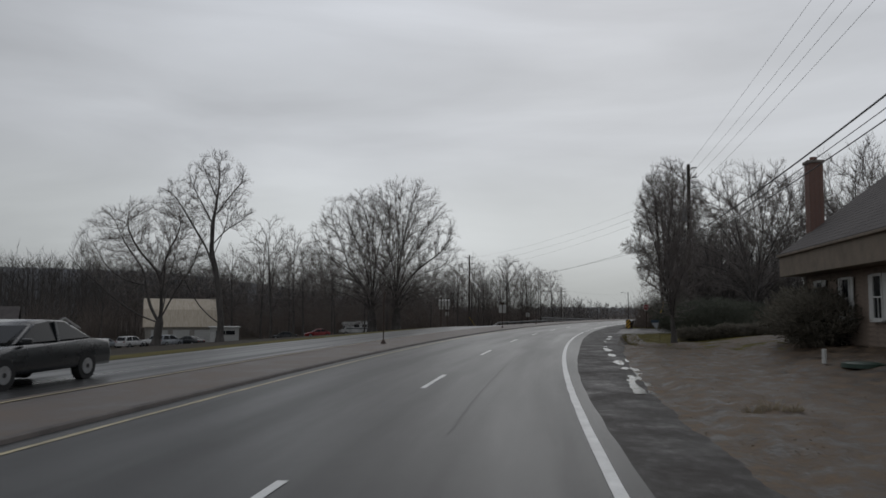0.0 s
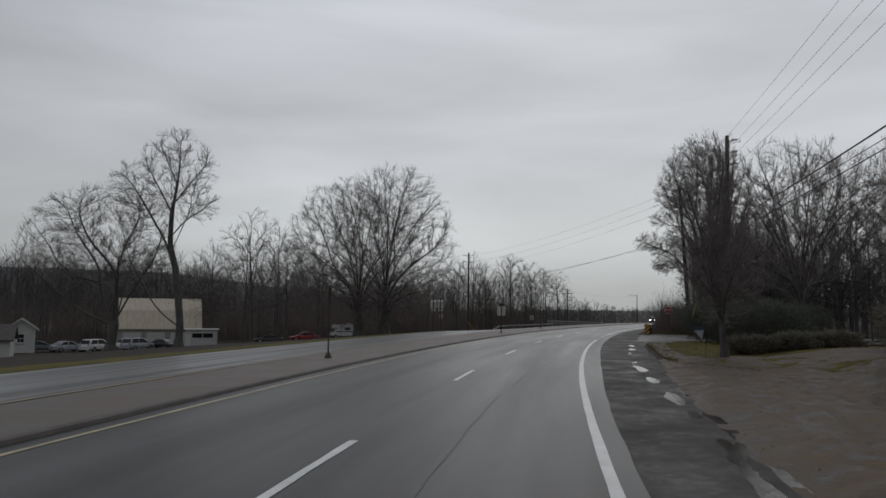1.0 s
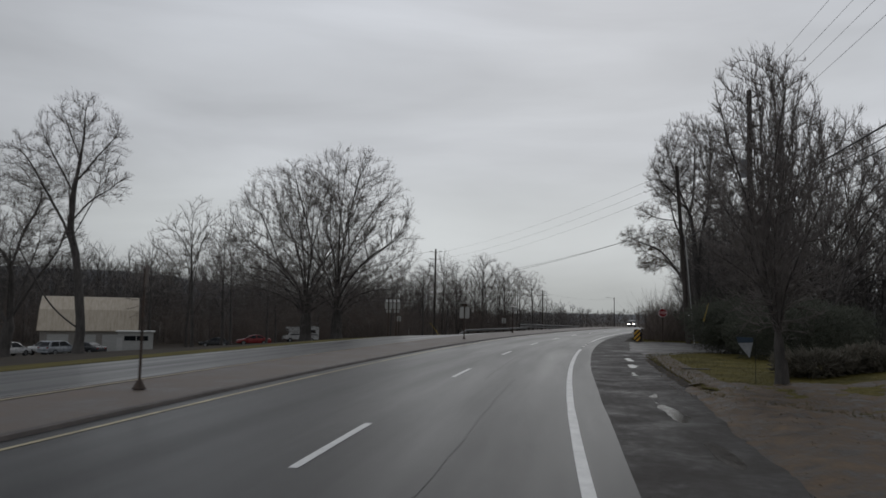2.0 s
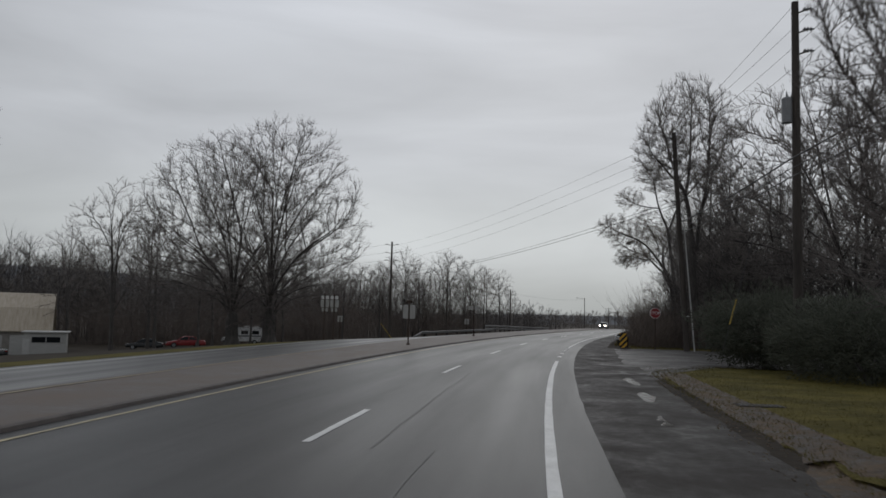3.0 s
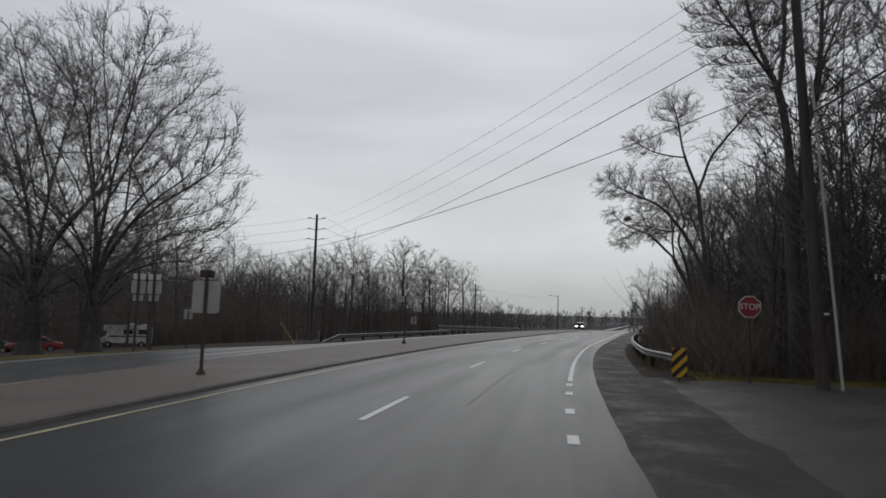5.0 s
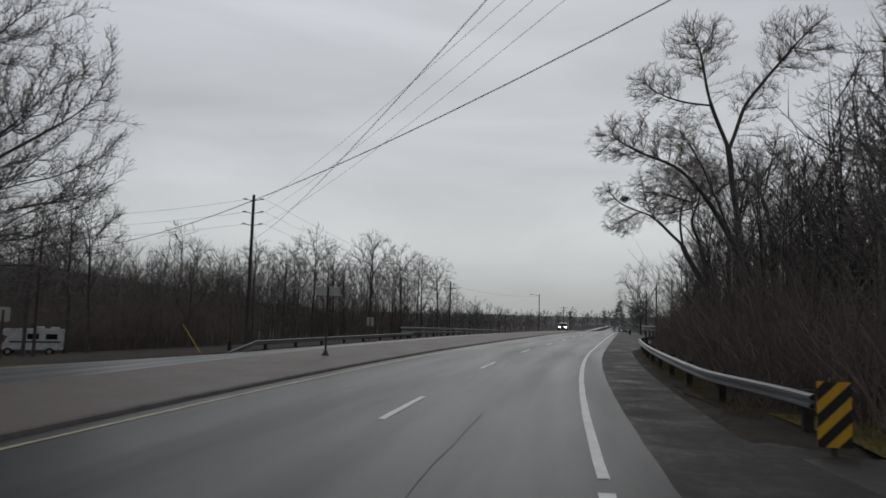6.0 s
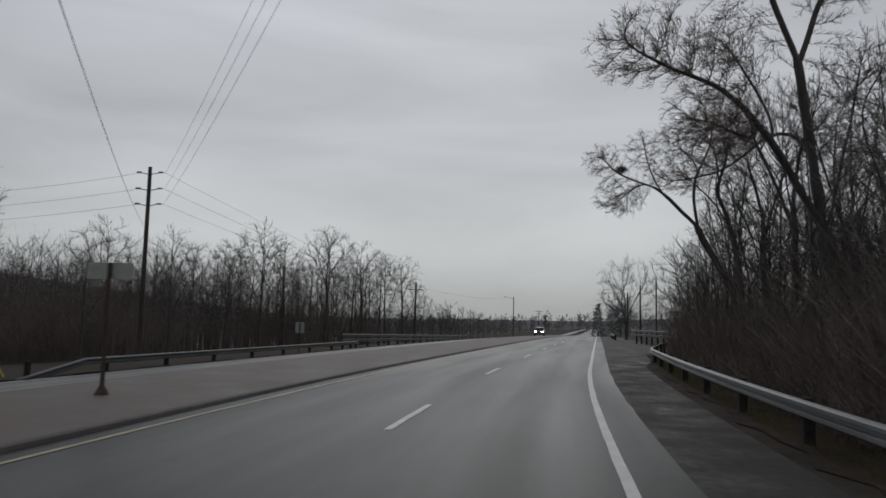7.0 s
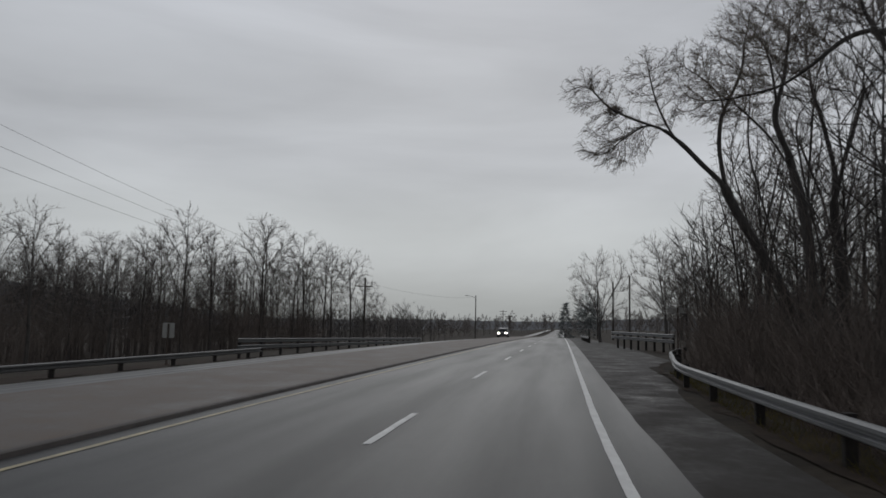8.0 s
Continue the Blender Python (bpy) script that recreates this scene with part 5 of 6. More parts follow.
utility_pole(on_ground(70.85, 202.0), 9.0, 0, "bare utility pole at the far roadside", ())
utility_pole(on_ground(76.8, 208.2), 10.4, 0, "bare utility pole at the far roadside", ())
utility_pole(on_ground(79.4, 227.5), 8.8, 0, "bare utility pole at the far roadside", ())
for x, y, z in ((93.1, 339.4, 6.8), (106.9, 377.0, 5.6)):
    q = utility_pole(on_ground(x, y), z, -20, "far utility pole with a crossarm", (), r0=0.15)
    part("crossarm", box((0, 0, z - on_ground(x, y).z - 0.5), (2.6, 0.12, 0.14)), M_POLE, q)
    part("crossarm", box((0, 0, z - on_ground(x, y).z - 1.4), (2.0, 0.12, 0.14)), M_POLE, q)


def street_lamp(place, top, rz):
    t = thing("street_lamp", Matrix.Translation(place) @ pose(0, 0, 0, 0, 0, rz), "tall street lamp on a wooden pole at the far roadside", "street lamp")
    h = top - place[2]
    part("pole", rod((0, 0, -0.3), (0, 0, h), 0.15, 0.10, 10), M_POLE, t)
    a = part("arm", rod((0, 0, h - 0.45), (-1.9, 0, h - 0.05), 0.035, 0.03, 6), M_GALV, t)
    part("lamp_head", box((-2.15, 0, h - 0.07), (0.7, 0.26, 0.14), 0, 0.04), M_GALV, a)


street_lamp(on_ground(61.6, 255.5), 8.25, -14)

DIR = (H1 - H0).normalized()
SIDE = Vector((DIR.y, -DIR.x, 0))
for off, z in ((0.0, 12.5), (0.6, 12.3), (0.6, 11.6), (0.6, 10.85)):
    wire(H0 + SIDE * off + Vector((0, 0, z + 0.05)), H1 + SIDE * off + Vector((0.1, 0, z)), 0.35, 0.007)
    wire(H1 + SIDE * off + Vector((0.1, 0, z)), Vector((20.5, 72.4, min(z, 12.4))), 0.1, 0.007)
for k, (z, dz) in enumerate(((12.3, 10.75), (11.6, 9.7), (10.9, 8.7))):
    wire(Vector((20.5, 72.4, z)), Vector((4.75, 126.85, dz)), 0.7, 0.007)
    wire(Vector((4.75, 126.85, dz)), HF + Vector((1.0 - k, 0, 8.7)), 0.9, 0.009)
    wire(Vector((3.25, 127.15, dz)), Vector((-14 - 2 * k, 133 + k, dz - 1.5)), 0.3, 0.010)
wire(HF + Vector((0, 0, 8.6)), Vector((61.6, 255.5, 7.8)), 0.8, 0.012)
for dz, r in ((0.0, 0.028), (-0.32, 0.013), (-0.6, 0.018)):
    wire(H0 + SIDE * -0.2 + Vector((0, 0, 7.6 + dz)), H1 + SIDE * -0.2 + Vector((0, 0, 7.1 + dz)), 0.45, r, "thick black overhead communication cable")
    wire(H1 + SIDE * -0.2 + Vector((0, 0, 7.1 + dz)), Vector((20.85, 72.2, 7.3 + dz)), 0.12, r, "thick black overhead communication cable")
wire(H1 + Vector((-0.15, 0, 7.1)), Vector((3.6, 127, 7.3)), 1.1, 0.009, "thick black overhead communication cable")
wire(Vector((20.8, 72.2, 8.4)), Vector((-9.5, 119.7, 5.6)), 1.9, 0.013, "thick black service cable across the road")
wire(Vector((15.97, 55.95, 0.7)), H1 + Vector((0, 0, 9.6)), 0.0, 0.008, "thin steel guy wire of the pole", 4)


def guy_guard(a, b, label):
    ob = part("guy_guard", rod(a, b, 0.024, 0.020, 8), M_GUARDY)
    tagged(ob, label, "guy guard", "guy guards")


guy_guard((16.2, 55.9, 1.6), (16.42, 55.85, 2.45), "yellow plastic guard on a guy wire beside the evergreen")
guy_guard((4.35, 105.6, -0.75), (3.2, 106.3, 0.75), "yellow plastic guard on a guy wire beside the oncoming carriageway")


# ---- guardrails ----
W_PROF = [(0.0, 0.155), (0.03, 0.15), (0.08, 0.115), (0.08, 0.055), (0.02, 0.02), (0.02, -0.02), (0.08, -0.055), (0.08, -0.115), (0.03, -0.15), (0.0, -0.155)]


def guardrail(path, face, label, beams=(0.55,), posts=3.81, beam_mat=None, tall=0.74, ends=(0, 0)):
    """W-beam rail along path (places on the ground); face: +1 or -1, the side that the beam bulges to."""
    t = thing("guardrail", Matrix.Translation(path[0]), label, "guardrail", "guardrails")
    o = Vector(path[0])
    pts = [Vector(p) - o for p in path]
    for zc in beams:
        vs, fs = [], []
        w = len(W_PROF)
        for i, p in enumerate(pts):
            d = (pts[min(i + 1, len(pts) - 1)] - pts[max(i - 1, 0)])
            d.z = 0
            d.normalize()
            nrm = Vector((d.y, -d.x, 0)) * face
            drop = (ends[0] * max(0, 1 - i / 3.0)) + (ends[1] * max(0, 1 - (len(pts) - 1 - i) / 3.0))
            for a, b in W_PROF:
                vs.append(p + nrm * a + Vector((0, 0, zc + b * tall - drop)))
            for a, b in reversed(W_PROF):
                vs.append(p + nrm * (a - 0.012) + Vector((0, 0, zc + b * tall - drop)))
        w2 = 2 * w
        for i in range(len(pts) - 1):
            for j in range(w2):
                k = (j + 1) % w2
                fs.append((i * w2 + j, i * w2 + k, (i + 1) * w2 + k, (i + 1) * w2 + j))
        fs.append(tuple(range(w2)))
        fs.append(tuple(reversed(range((len(pts) - 1) * w2, len(pts) * w2))))
        part_mesh("beam", mesh_from("beam", vs, fs, beam_mat or M_GALV), t, "wet galvanised corrugated beam")
    run = 0.6
    for i in range(len(pts) - 1):
        seg = (pts[i + 1] - pts[i]).length
        while run < seg:
            p = pts[i].lerp(pts[i + 1], run / seg)
            d = (pts[i + 1] - pts[i]).normalized()
            nrm = Vector((d.y, -d.x, 0)) * face
            q = p - nrm * 0.12
            rz = math.degrees(math.atan2(d.y, d.x))
            po = part("post", box((q.x, q.y, q.z + max(beams) / 2 - 0.25), (0.12, 0.15, max(beams) + 0.75), rz, 0.008), M_RAILPOST, t)
            run += posts
        run -= seg
    return t


def rail_u(s):
    return lerp(6.25, 5.62, smooth(70, 76, s)) + 1.15 * smooth(104, 117, s) + 2.2 * smooth(114, 128, s)


guardrail([P(s, rail_u(s), road_z(s) + 0.0) for s in [70.2 + 0.95 * k for k in range(58)]], -1, "wet galvanised guardrail curving away at the side road", (0.505,))
guardrail([P(s, l_far(s) - 0.5, road_z(s) + left_z(s, l_far(s)) - 0.05) for s in [91.0 + 1.0 * k for k in range(33)]], 1, "weathered steel guardrail beyond the oncoming carriageway", (0.42,), beam_mat=M_GALV_OLD, ends=(0.5, 0))
guardrail([P(s, -14.6, lerp(-0.2, -0.95, (s - 122) / 52)) for s in [122 + 2.0 * k for k in range(27)]], 1, "weathered double guardrail on the bridge approach", (0.30, 0.66), 3.0, M_GALV_OLD)
guardrail([Vector((43.4, 133.6, 0.42)).lerp(Vector((46.4, 149.4, 0.45)), k / 10) for k in range(11)], -1, "galvanised double guardrail beside the side road", (0.30, 0.66), 2.0)
guardrail([P(s, 5.4, road_z(s)) for s in range(168, 205, 3)], -1, "distant guardrail along the shoulder", (0.56,), 4.0)


# ---- signs ----
def sign_post(t, h, r=0.035):
    part("post", box((0, 0, h / 2 - 0.15), (r * 2, r * 1.4, h + 0.3), 0, 0.006), M_POST, t)
    part("base", rod((0, 0, -0.05), (0, 0, 0.12), 0.14, 0.05, 10), M_POST, t)


def rounded(w, h, z, r=0.05):
    out = []
    for cx, cz, a0 in ((w / 2 - r, h / 2 - r, 0), (-w / 2 + r, h / 2 - r, 90), (-w / 2 + r, -h / 2 + r, 180), (w / 2 - r, -h / 2 + r, 270)):
        for k in range(4):
            a = radians(a0 + 30 * k)
            out.append((cx + r * math.cos(a), z + cz + r * math.sin(a)))
    return out


def face_rz(s, extra=0.0):
    """Turn so that local -y looks back along the road."""
    return -math.degrees(heading(s)) + extra


def back_sign(place, s, h, plates, label, turn=0.0, front=0.03):
    """Sign seen from behind: plates are (name, w, h, z, x, material)."""
    t = thing("road_sign", Matrix.Translation(place) @ pose(0, 0, 0, 0, 0, face_rz(s, turn)), label, "road sign", "road signs")
    sign_post(t, h)
    for nm, w, ph, z, x, m in plates:
        part(nm, prism(rounded(w, ph, z, min(w, ph) * 0.12), 0.008, Matrix.Translation((x, front, 0))), m, t)
    return t


def stop_sign(place, s):
    t = thing("stop_sign", Matrix.Translation(place) @ pose(0, 0, 0, 0, 0, face_rz(s, 4)), "red octagonal stop sign on a dark post", "stop sign")
    sign_post(t, 2.45)
    R = 0.32
    oct_ = lambda r: [(r * math.cos(radians(22.5 + 45 * k)), 2.13 + r * math.sin(radians(22.5 + 45 * k))) for k in range(8)]
    part("border", prism(oct_(R), 0.006, Matrix.Translation((0, -0.04, 0))), M_SIGNWHITE, t, "white border")
    f = part("face", prism(oct_(R - 0.025), 0.004, Matrix.Translation((0, -0.047, 0))), M_RED, t, "red sign face")
    cu = bpy.data.curves.new("lettering", "FONT")
    cu.body, cu.size, cu.align_x, cu.align_y, cu.extrude = "STOP", 0.23, "CENTER", "CENTER", 0.002
    cu.materials.append(M_SIGNWHITE)
    tx = new("lettering", cu)
    tx.matrix_basis = pose(0, -0.053, 2.13, 90, 0, 0)
    tx.parent = f


stop_sign(on_ground(19.7, 73.2), 68.7)


def chevron(place, s):
    t = thing("hazard_marker", Matrix.Translation(place) @ pose(0, 0, 0, 0, 0, face_rz(s, 2)), "yellow and black striped hazard marker at the rail's end", "hazard marker")
    w, h, z0 = 0.42, 0.83, 0.08
    part("post", box((0, 0.05, 0.4), (0.08, 0.06, 1.1)), M_POST, t)
    pl = part("plate", prism([(-w / 2, z0), (w / 2, z0), (w / 2, z0 + h), (-w / 2, z0 + h)], 0.008), M_SIGNY, t, "yellow plate")
    k = z0 - w
    while k < z0 + h:
        # a band that climbs at 45 degrees, cut to the plate
        poly = [(-w / 2, k), (w / 2, k + w), (w / 2, k + w + 0.17), (-w / 2, k + 0.17)]
        for lim, keep in ((z0, 1), (z0 + h, -1)):
            cut = []
            for a, b in zip(poly, poly[1:] + poly[:1]):
                ia, ib = keep * (a[1] - lim) >= 0, keep * (b[1] - lim) >= 0
                if ia:
                    cut.append(a)
                if ia != ib:
                    f = (lim - a[1]) / (b[1] - a[1])
                    cut.append((a[0] + f * (b[0] - a[0]), lim))
            poly = cut
            if not poly:
                break
        if len(poly) >= 3:
            part("stripe", prism(poly, 0.003, Matrix.Translation((0, -0.0065, 0))), M_BLACK, pl, "black diagonal stripe")
        k += 0.33


chevron(Vector((18.15, 74.2, -0.02)), 69.7)
back_sign(on_ground(5.55, 71.2) + Vector((0, 0, 0.45)), 62.5, 2.35, (("plate", 0.68, 0.74, 1.75, 0, M_SIGNBACK), ("upper_plate", 0.36, 0.17, 2.28, 0, M_POST)), "blank grey back of a road sign on the median")
back_sign(P(27.0, -5.45, 0.14), 27.0, 2.35, (("plate", 0.55, 0.45, 2.2, 0, M_POST),), "dark sign seen edge-on on the median", -66)
back_sign(P(84.1, -6.0, 0.12), 84.1, 2.4, (("plate", 0.88, 0.31, 2.25, 0.0, M_SIGNBACK),), "wide grey back of a road sign on the median", 8)
back_sign(on_ground(40.7, 128.4), 128, 2.75, (("plate", 1.0, 0.32, 2.6, 0.0, M_SIGNBACK),), "wide grey sign by the side road", 0)
back_sign(Vector((13.7, 126.5, -0.6)), 120, 1.9, (("plate", 0.6, 0.7, 1.6, 0.0, M_SIGNBACK),), "small pale sign behind the far guardrail", 0)
back_sign(on_ground(0.2, 92.4), 82, 1.9, (("plate", 0.42, 0.5, 1.75, 0.0, M_SIGNBACK),), "small grey sign leaning by the oncoming carriageway", 35)


def route_signs(place, s):
    t = thing("route_sign_cluster", Matrix.Translation(place) @ pose(0, 0, 0, 0, 0, face_rz(s)), "cluster of grey route sign backs on two dark posts", "road sign", "road signs")
    for x in (-0.37, 0.37):
        part("post", box((x, 0, 1.65), (0.09, 0.06, 3.9)), M_POST, t)
    for x in (-0.52, -0.2, 0.2, 0.52):
        part("plate", prism(rounded(0.26, 0.24, 3.32, 0.03), 0.006, Matrix.Translation((x, 0.04, 0))), M_SIGNWHITE, t)
    for x in (-0.38, 0.38):
        part("plate", prism(rounded(0.66, 0.56, 2.88, 0.08), 0.006, Matrix.Translation((x, 0.04, 0))), M_SIGNBACK, t)
    for x in (-0.5, -0.24, 0.24, 0.5):
        part("plate", prism(rounded(0.22, 0.26, 2.42, 0.03), 0.006, Matrix.Translation((x, 0.04, 0))), M_SIGNBACK, t)


route_signs(on_ground(-0.1, 86.0) + Vector((0, 0, -0.2)), 75)


# ---- buildings ----
M_SHINGLE = mat("roof_shingles", (0.054, 0.047, 0.045), 0.92, second=(0.092, 0.081, 0.077), scale=2.0, bump=0.6, bump_scale=14)
M_SIDING = mat("brown_siding", (0.15, 0.115, 0.092), 0.8, second=(0.27, 0.21, 0.165), scale=1.6, bump=0.3, stretch=(1, 1, 6))
M_FASCIA = mat("tan_fascia_board", (0.17, 0.135, 0.10), 0.75, var=0.2, scale=1.8)
M_TRIM = mat("white_trim", (0.50, 0.50, 0.48), 0.6, var=0.1, scale=3.0)
M_BRICKWALL = mat("chimney_brick", (0.14, 0.076, 0.062), 0.85, second=(0.25, 0.15, 0.12), scale=5.0, bump=0.5)
M_MORTAR = mat("mortar", (0.20, 0.18, 0.16), 0.9, var=0.15, scale=8.0)
M_METALROOF = mat("tan_metal_roof", (0.36, 0.30, 0.22), 0.5, second=(0.50, 0.44, 0.35), scale=0.7, stretch=(6, 1, 1))
M_BARN = mat("barn_boards", (0.20, 0.19, 0.17), 0.8, second=(0.32, 0.30, 0.27), scale=1.0)
M_WHITEWALL = mat("white_clapboard", (0.42, 0.42, 0.40), 0.7, var=0.12, scale=1.2, stretch=(1, 1, 7))


def clapboards(t, x, y0, y1, z0, z1, face, material, step=0.16, axis="x"):
    """Lapped boards on a wall, each its own piece, one shared mesh."""
    vs = [(0, y0, 0), (0, y1, 0), (0, y1, step), (0, y0, step), (face * 0.018, y0, 0), (face * 0.018, y1, 0)]
    fs = [(4, 5, 2, 3), (0, 1, 5, 4), (0, 4, 3), (1, 2, 5)]
    me = mesh_from("board", vs, fs, material)
    n = int((z1 - z0) / step)
    for k in range(n):
        b = new("board", me)
        b.parent = t
        b.matrix_basis = pose(x, 0, z0 + k * step) if axis == "x" else pose(0, 0, 0) @ pose(x, 0, z0 + k * step, 0, 0, 90)


def window(t, c, w, h, face_m, shutters=True):
    """Sash window set in a wall; face_m turns local -y outwards."""
    f = part("window", box((0, 0, 0), (w, 0.05, h)), M_GLASS_DARK, t, "dark window glass")
    f.matrix_basis = Matrix.Translation(c) @ face_m
    bm = bmesh.new()
    for x in (-w / 2, w / 2):
        add_box(bm, (x, -0.03, 0), (0.09, 0.07, h + 0.09))
    for z in (-h / 2, h / 2):
        add_box(bm, (0, -0.03, z), (w - 0.09, 0.07, 0.09))
    part("frame", bm, M_TRIM, f)
    part("sash_bar", box((0, -0.035, 0), (w - 0.09, 0.04, 0.05)), M_TRIM, f)
    part("mullion", box((0, -0.033, -h / 4), (0.03, 0.03, h / 2 - 0.07)), M_TRIM, f)
    part("sill", box((0, -0.07, -h / 2 - 0.07), (w + 0.2, 0.14, 0.05), 0, 0.01), M_TRIM, f)
    if shutters:
        for s in (-1, 1):
            sh = part("shutter", box((s * (w / 2 + 0.21), -0.03, 0), (0.28, 0.04, h + 0.05), 0, 0.006), M_TRIM, f)


def road_house():
    """Brown house facing the road: x away from the road, y along it."""
    base = P(22, 13.25, 0.5)
    t = thing("house", Matrix.Translation(base) @ pose(0, 0, 0, 0, 0, -math.degrees(heading(22))), "brown sided house with a steep dark shingle roof", "house")
    L0, L1, D = -12.0, 4.6, 9.0
    EA, RI = 3.55, 7.75
    # walls with thickness; the gable ends rise to the ridge
    part("wall", box((0.1, (L0 + L1) / 2, EA / 2 - 0.2), (0.2, L1 - L0, EA + 0.4)), M_SIDING, t)
    part("wall", box((D - 0.1, (L0 + L1) / 2, EA / 2 - 0.2), (0.2, L1 - L0, EA + 0.4)), M_SIDING, t)
    for y in (L0 + 0.1, L1 - 0.1):
        part("gable_wall", prism([(0.2, -0.4), (D - 0.2, -0.4), (D - 0.2, EA), (D / 2, RI - 0.55), (0.2, EA)], 0.2, Matrix.Translation((0, y, 0))), M_SIDING, t)
    # roof slabs with overhang
    for sgn, x0, x1 in ((1, -0.95, D / 2), (-1, D / 2, D + 0.8)):
        a, b = (x0, EA), (x1, RI)
        if sgn < 0:
            a, b = (x0, RI), (x1, EA)
        bm = prism([a, b, (b[0], b[1] + 0.16), (a[0], a[1] + 0.16)], L1 - L0 + 0.8, Matrix.Translation((0, (L0 + L1) / 2, 0)))
        r = part("roof", bm, M_SHINGLE, t, "dark grey shingle roof")
        # shingle courses on the side to the road
        if sgn > 0:
            d = Vector((b[0] - a[0], 0, b[1] - a[1]))
            n = d.normalized()
            up_ = Vector((-n.z, 0, n.x))
            m = int(d.length / 0.28)
            me = mesh_from("course", [(0, L0 - 0.4, 0), (0, L1 + 0.4, 0), (0.30 * n.x, L1 + 0.4, 0.30 * n.z), (0.30 * n.x, L0 - 0.4, 0.30 * n.z), tuple(up_ * 0.006 + Vector((0, L0 - 0.4, 0))), tuple(up_ * 0.006 + Vector((0, L1 + 0.4, 0)))], [(4, 5, 2, 3), (0, 1, 5, 4), (0, 4, 3), (1, 2, 5)], M_SHINGLE)
            for k in range(m):
                c = new("course", me)
                c.parent = r
                c.location = Vector((a[0], 0, a[1] + 0.16)) + n * (0.28 * k) + up_ * 0.002
    part("fascia", box((-0.93, (L0 + L1) / 2, EA - 0.40), (0.06, L1 - L0 + 0.7, 0.85)), M_FASCIA, t, "broad tan board under the eave")
    part("soffit", box((-0.45, (L0 + L1) / 2, EA - 0.80), (0.9, L1 - L0 + 0.6, 0.04)), M_FASCIA, t)
    part("gutter", box((-1.02, (L0 + L1) / 2, EA + 0.06), (0.11, L1 - L0 + 0.8, 0.10), 0, 0.02), M_FASCIA, t)
    part("corner_post", box((-0.06, L1 - 0.05, EA / 2 - 0.2), (0.1, 0.12, EA + 0.2)), M_TRIM, t, "white corner board")
    clapboards(t, -0.002, L0, L1 - 0.12, -0.05, EA - 0.85, -1, M_SIDING)
    for y in (2.6, -0.2, -3.0, -6.0, -9.0):
        window(t, (-0.06, y, 1.72), 0.72, 1.45, pose(0, 0, 0, 0, 0, -90))
    # chimney at the far gable: core with raised courses of brick
    ch = part("chimney", box((0.55, L1 + 0.34, 3.55), (0.58, 0.58, 8.2)), M_MORTAR, t, "tall red brick chimney")
    bme = bmesh.new()
    add_box(bme, (0, 0, 0), (0.182, 0.05, 0.062))
    me = bpy.data.meshes.new("brick")
    bme.to_mesh(me)
    bme.free()
    me.materials.append(M_BRICKWALL)
    for k in range(46):
        z = 4.25 + 0.075 * k
        sh = 0.03 * (k % 2)
        for j in range(3):
            off = -0.193 + 0.193 * j + (sh - 0.015)
            for m in (pose(0.55 + off, L1 + 0.34 - 0.275, z), pose(0.55 - 0.275, L1 + 0.34 + off, z, 0, 0, 90)):
                b = new("brick", me)
                b.parent = ch
                b.matrix_basis = m
    part("cap", box((0.55, L1 + 0.34, 7.72), (0.72, 0.72, 0.12), 0, 0.02), M_MORTAR, t)
    part("flue", rod((0.55, L1 + 0.34, 7.75), (0.55, L1 + 0.34, 7.95), 0.16, 0.15, 12), M_BRICKWALL, t)


road_house()
pipe = tagged(part("vent_pipe", rod(P(15.6, 10.4, 0.0), P(15.6, 10.4, 0.66), 0.065, 0.065, 14), M_TRIM), "short white plastic pipe standing in the yard", "pipe")
lid = thing("tank_lid", Matrix.Translation(P(14.4, 11.0, mud_z(14.4, 11.0) + 0.02)), "dark green flat tank lid in the mud", "lid")
M_GREENLID = mat("green_plastic", (0.012, 0.035, 0.022), 0.5, var=0.2, scale=4)
part("rim", rod((0, 0, -0.08), (0, 0, 0.03), 0.55, 0.54, 24), M_GREENLID, lid)
part("dome", rod((0, 0, 0.03), (0, 0, 0.06), 0.48, 0.40, 24), M_GREENLID, lid)
grate = thing("drain_grate", Matrix.Translation(P(39.5, 7.2, ground_z(39.5, 7.2) + 0.012)) @ pose(0, 0, 0, 0, 0, -12), "dark iron drain grate set in the lawn", "drain")
part("frame", box((0, 0, 0), (0.9, 0.5, 0.05), 0, 0.01), M_RAILPOST, grate)
for k in range(9):
    part("bar", box((-0.36 + 0.09 * k, 0, 0.022), (0.04, 0.4, 0.02)), M_BLACK, grate)


def garden_flag(x, y):
    """Small pointed cloth on a thin hooked rod."""
    g = on_ground(x, y)
    t = thing("garden_flag", Matrix.Translation(g) @ pose(0, 0, 0, 0, 0, -12), "small pale pointed garden flag with a blue top on the lawn", "flag")
    r = part("rod", rod((0.24, 0, -0.1), (0.24, 0, 1.32), 0.007, 0.006, 6), M_BLACK, t)
    part("arm", rod((0.24, 0, 1.31), (-0.24, 0, 1.27), 0.006, 0.005, 6), M_BLACK, r)
    part("cloth", prism([(-0.18, 1.10), (-0.12, 1.02), (0.10, 0.72), (0.19, 1.12)], 0.006), mat("pale_cloth", (0.26, 0.27, 0.28), 0.8, var=0.25, scale=9.0), t)
    part("band", prism([(-0.22, 1.26), (-0.18, 1.105), (0.19, 1.125), (0.20, 1.25)], 0.006), mat("blue_cloth", (0.03, 0.05, 0.075), 0.8, var=0.25, scale=9.0), t, "dark blue band")


garden_flag(11.4, 40.05)


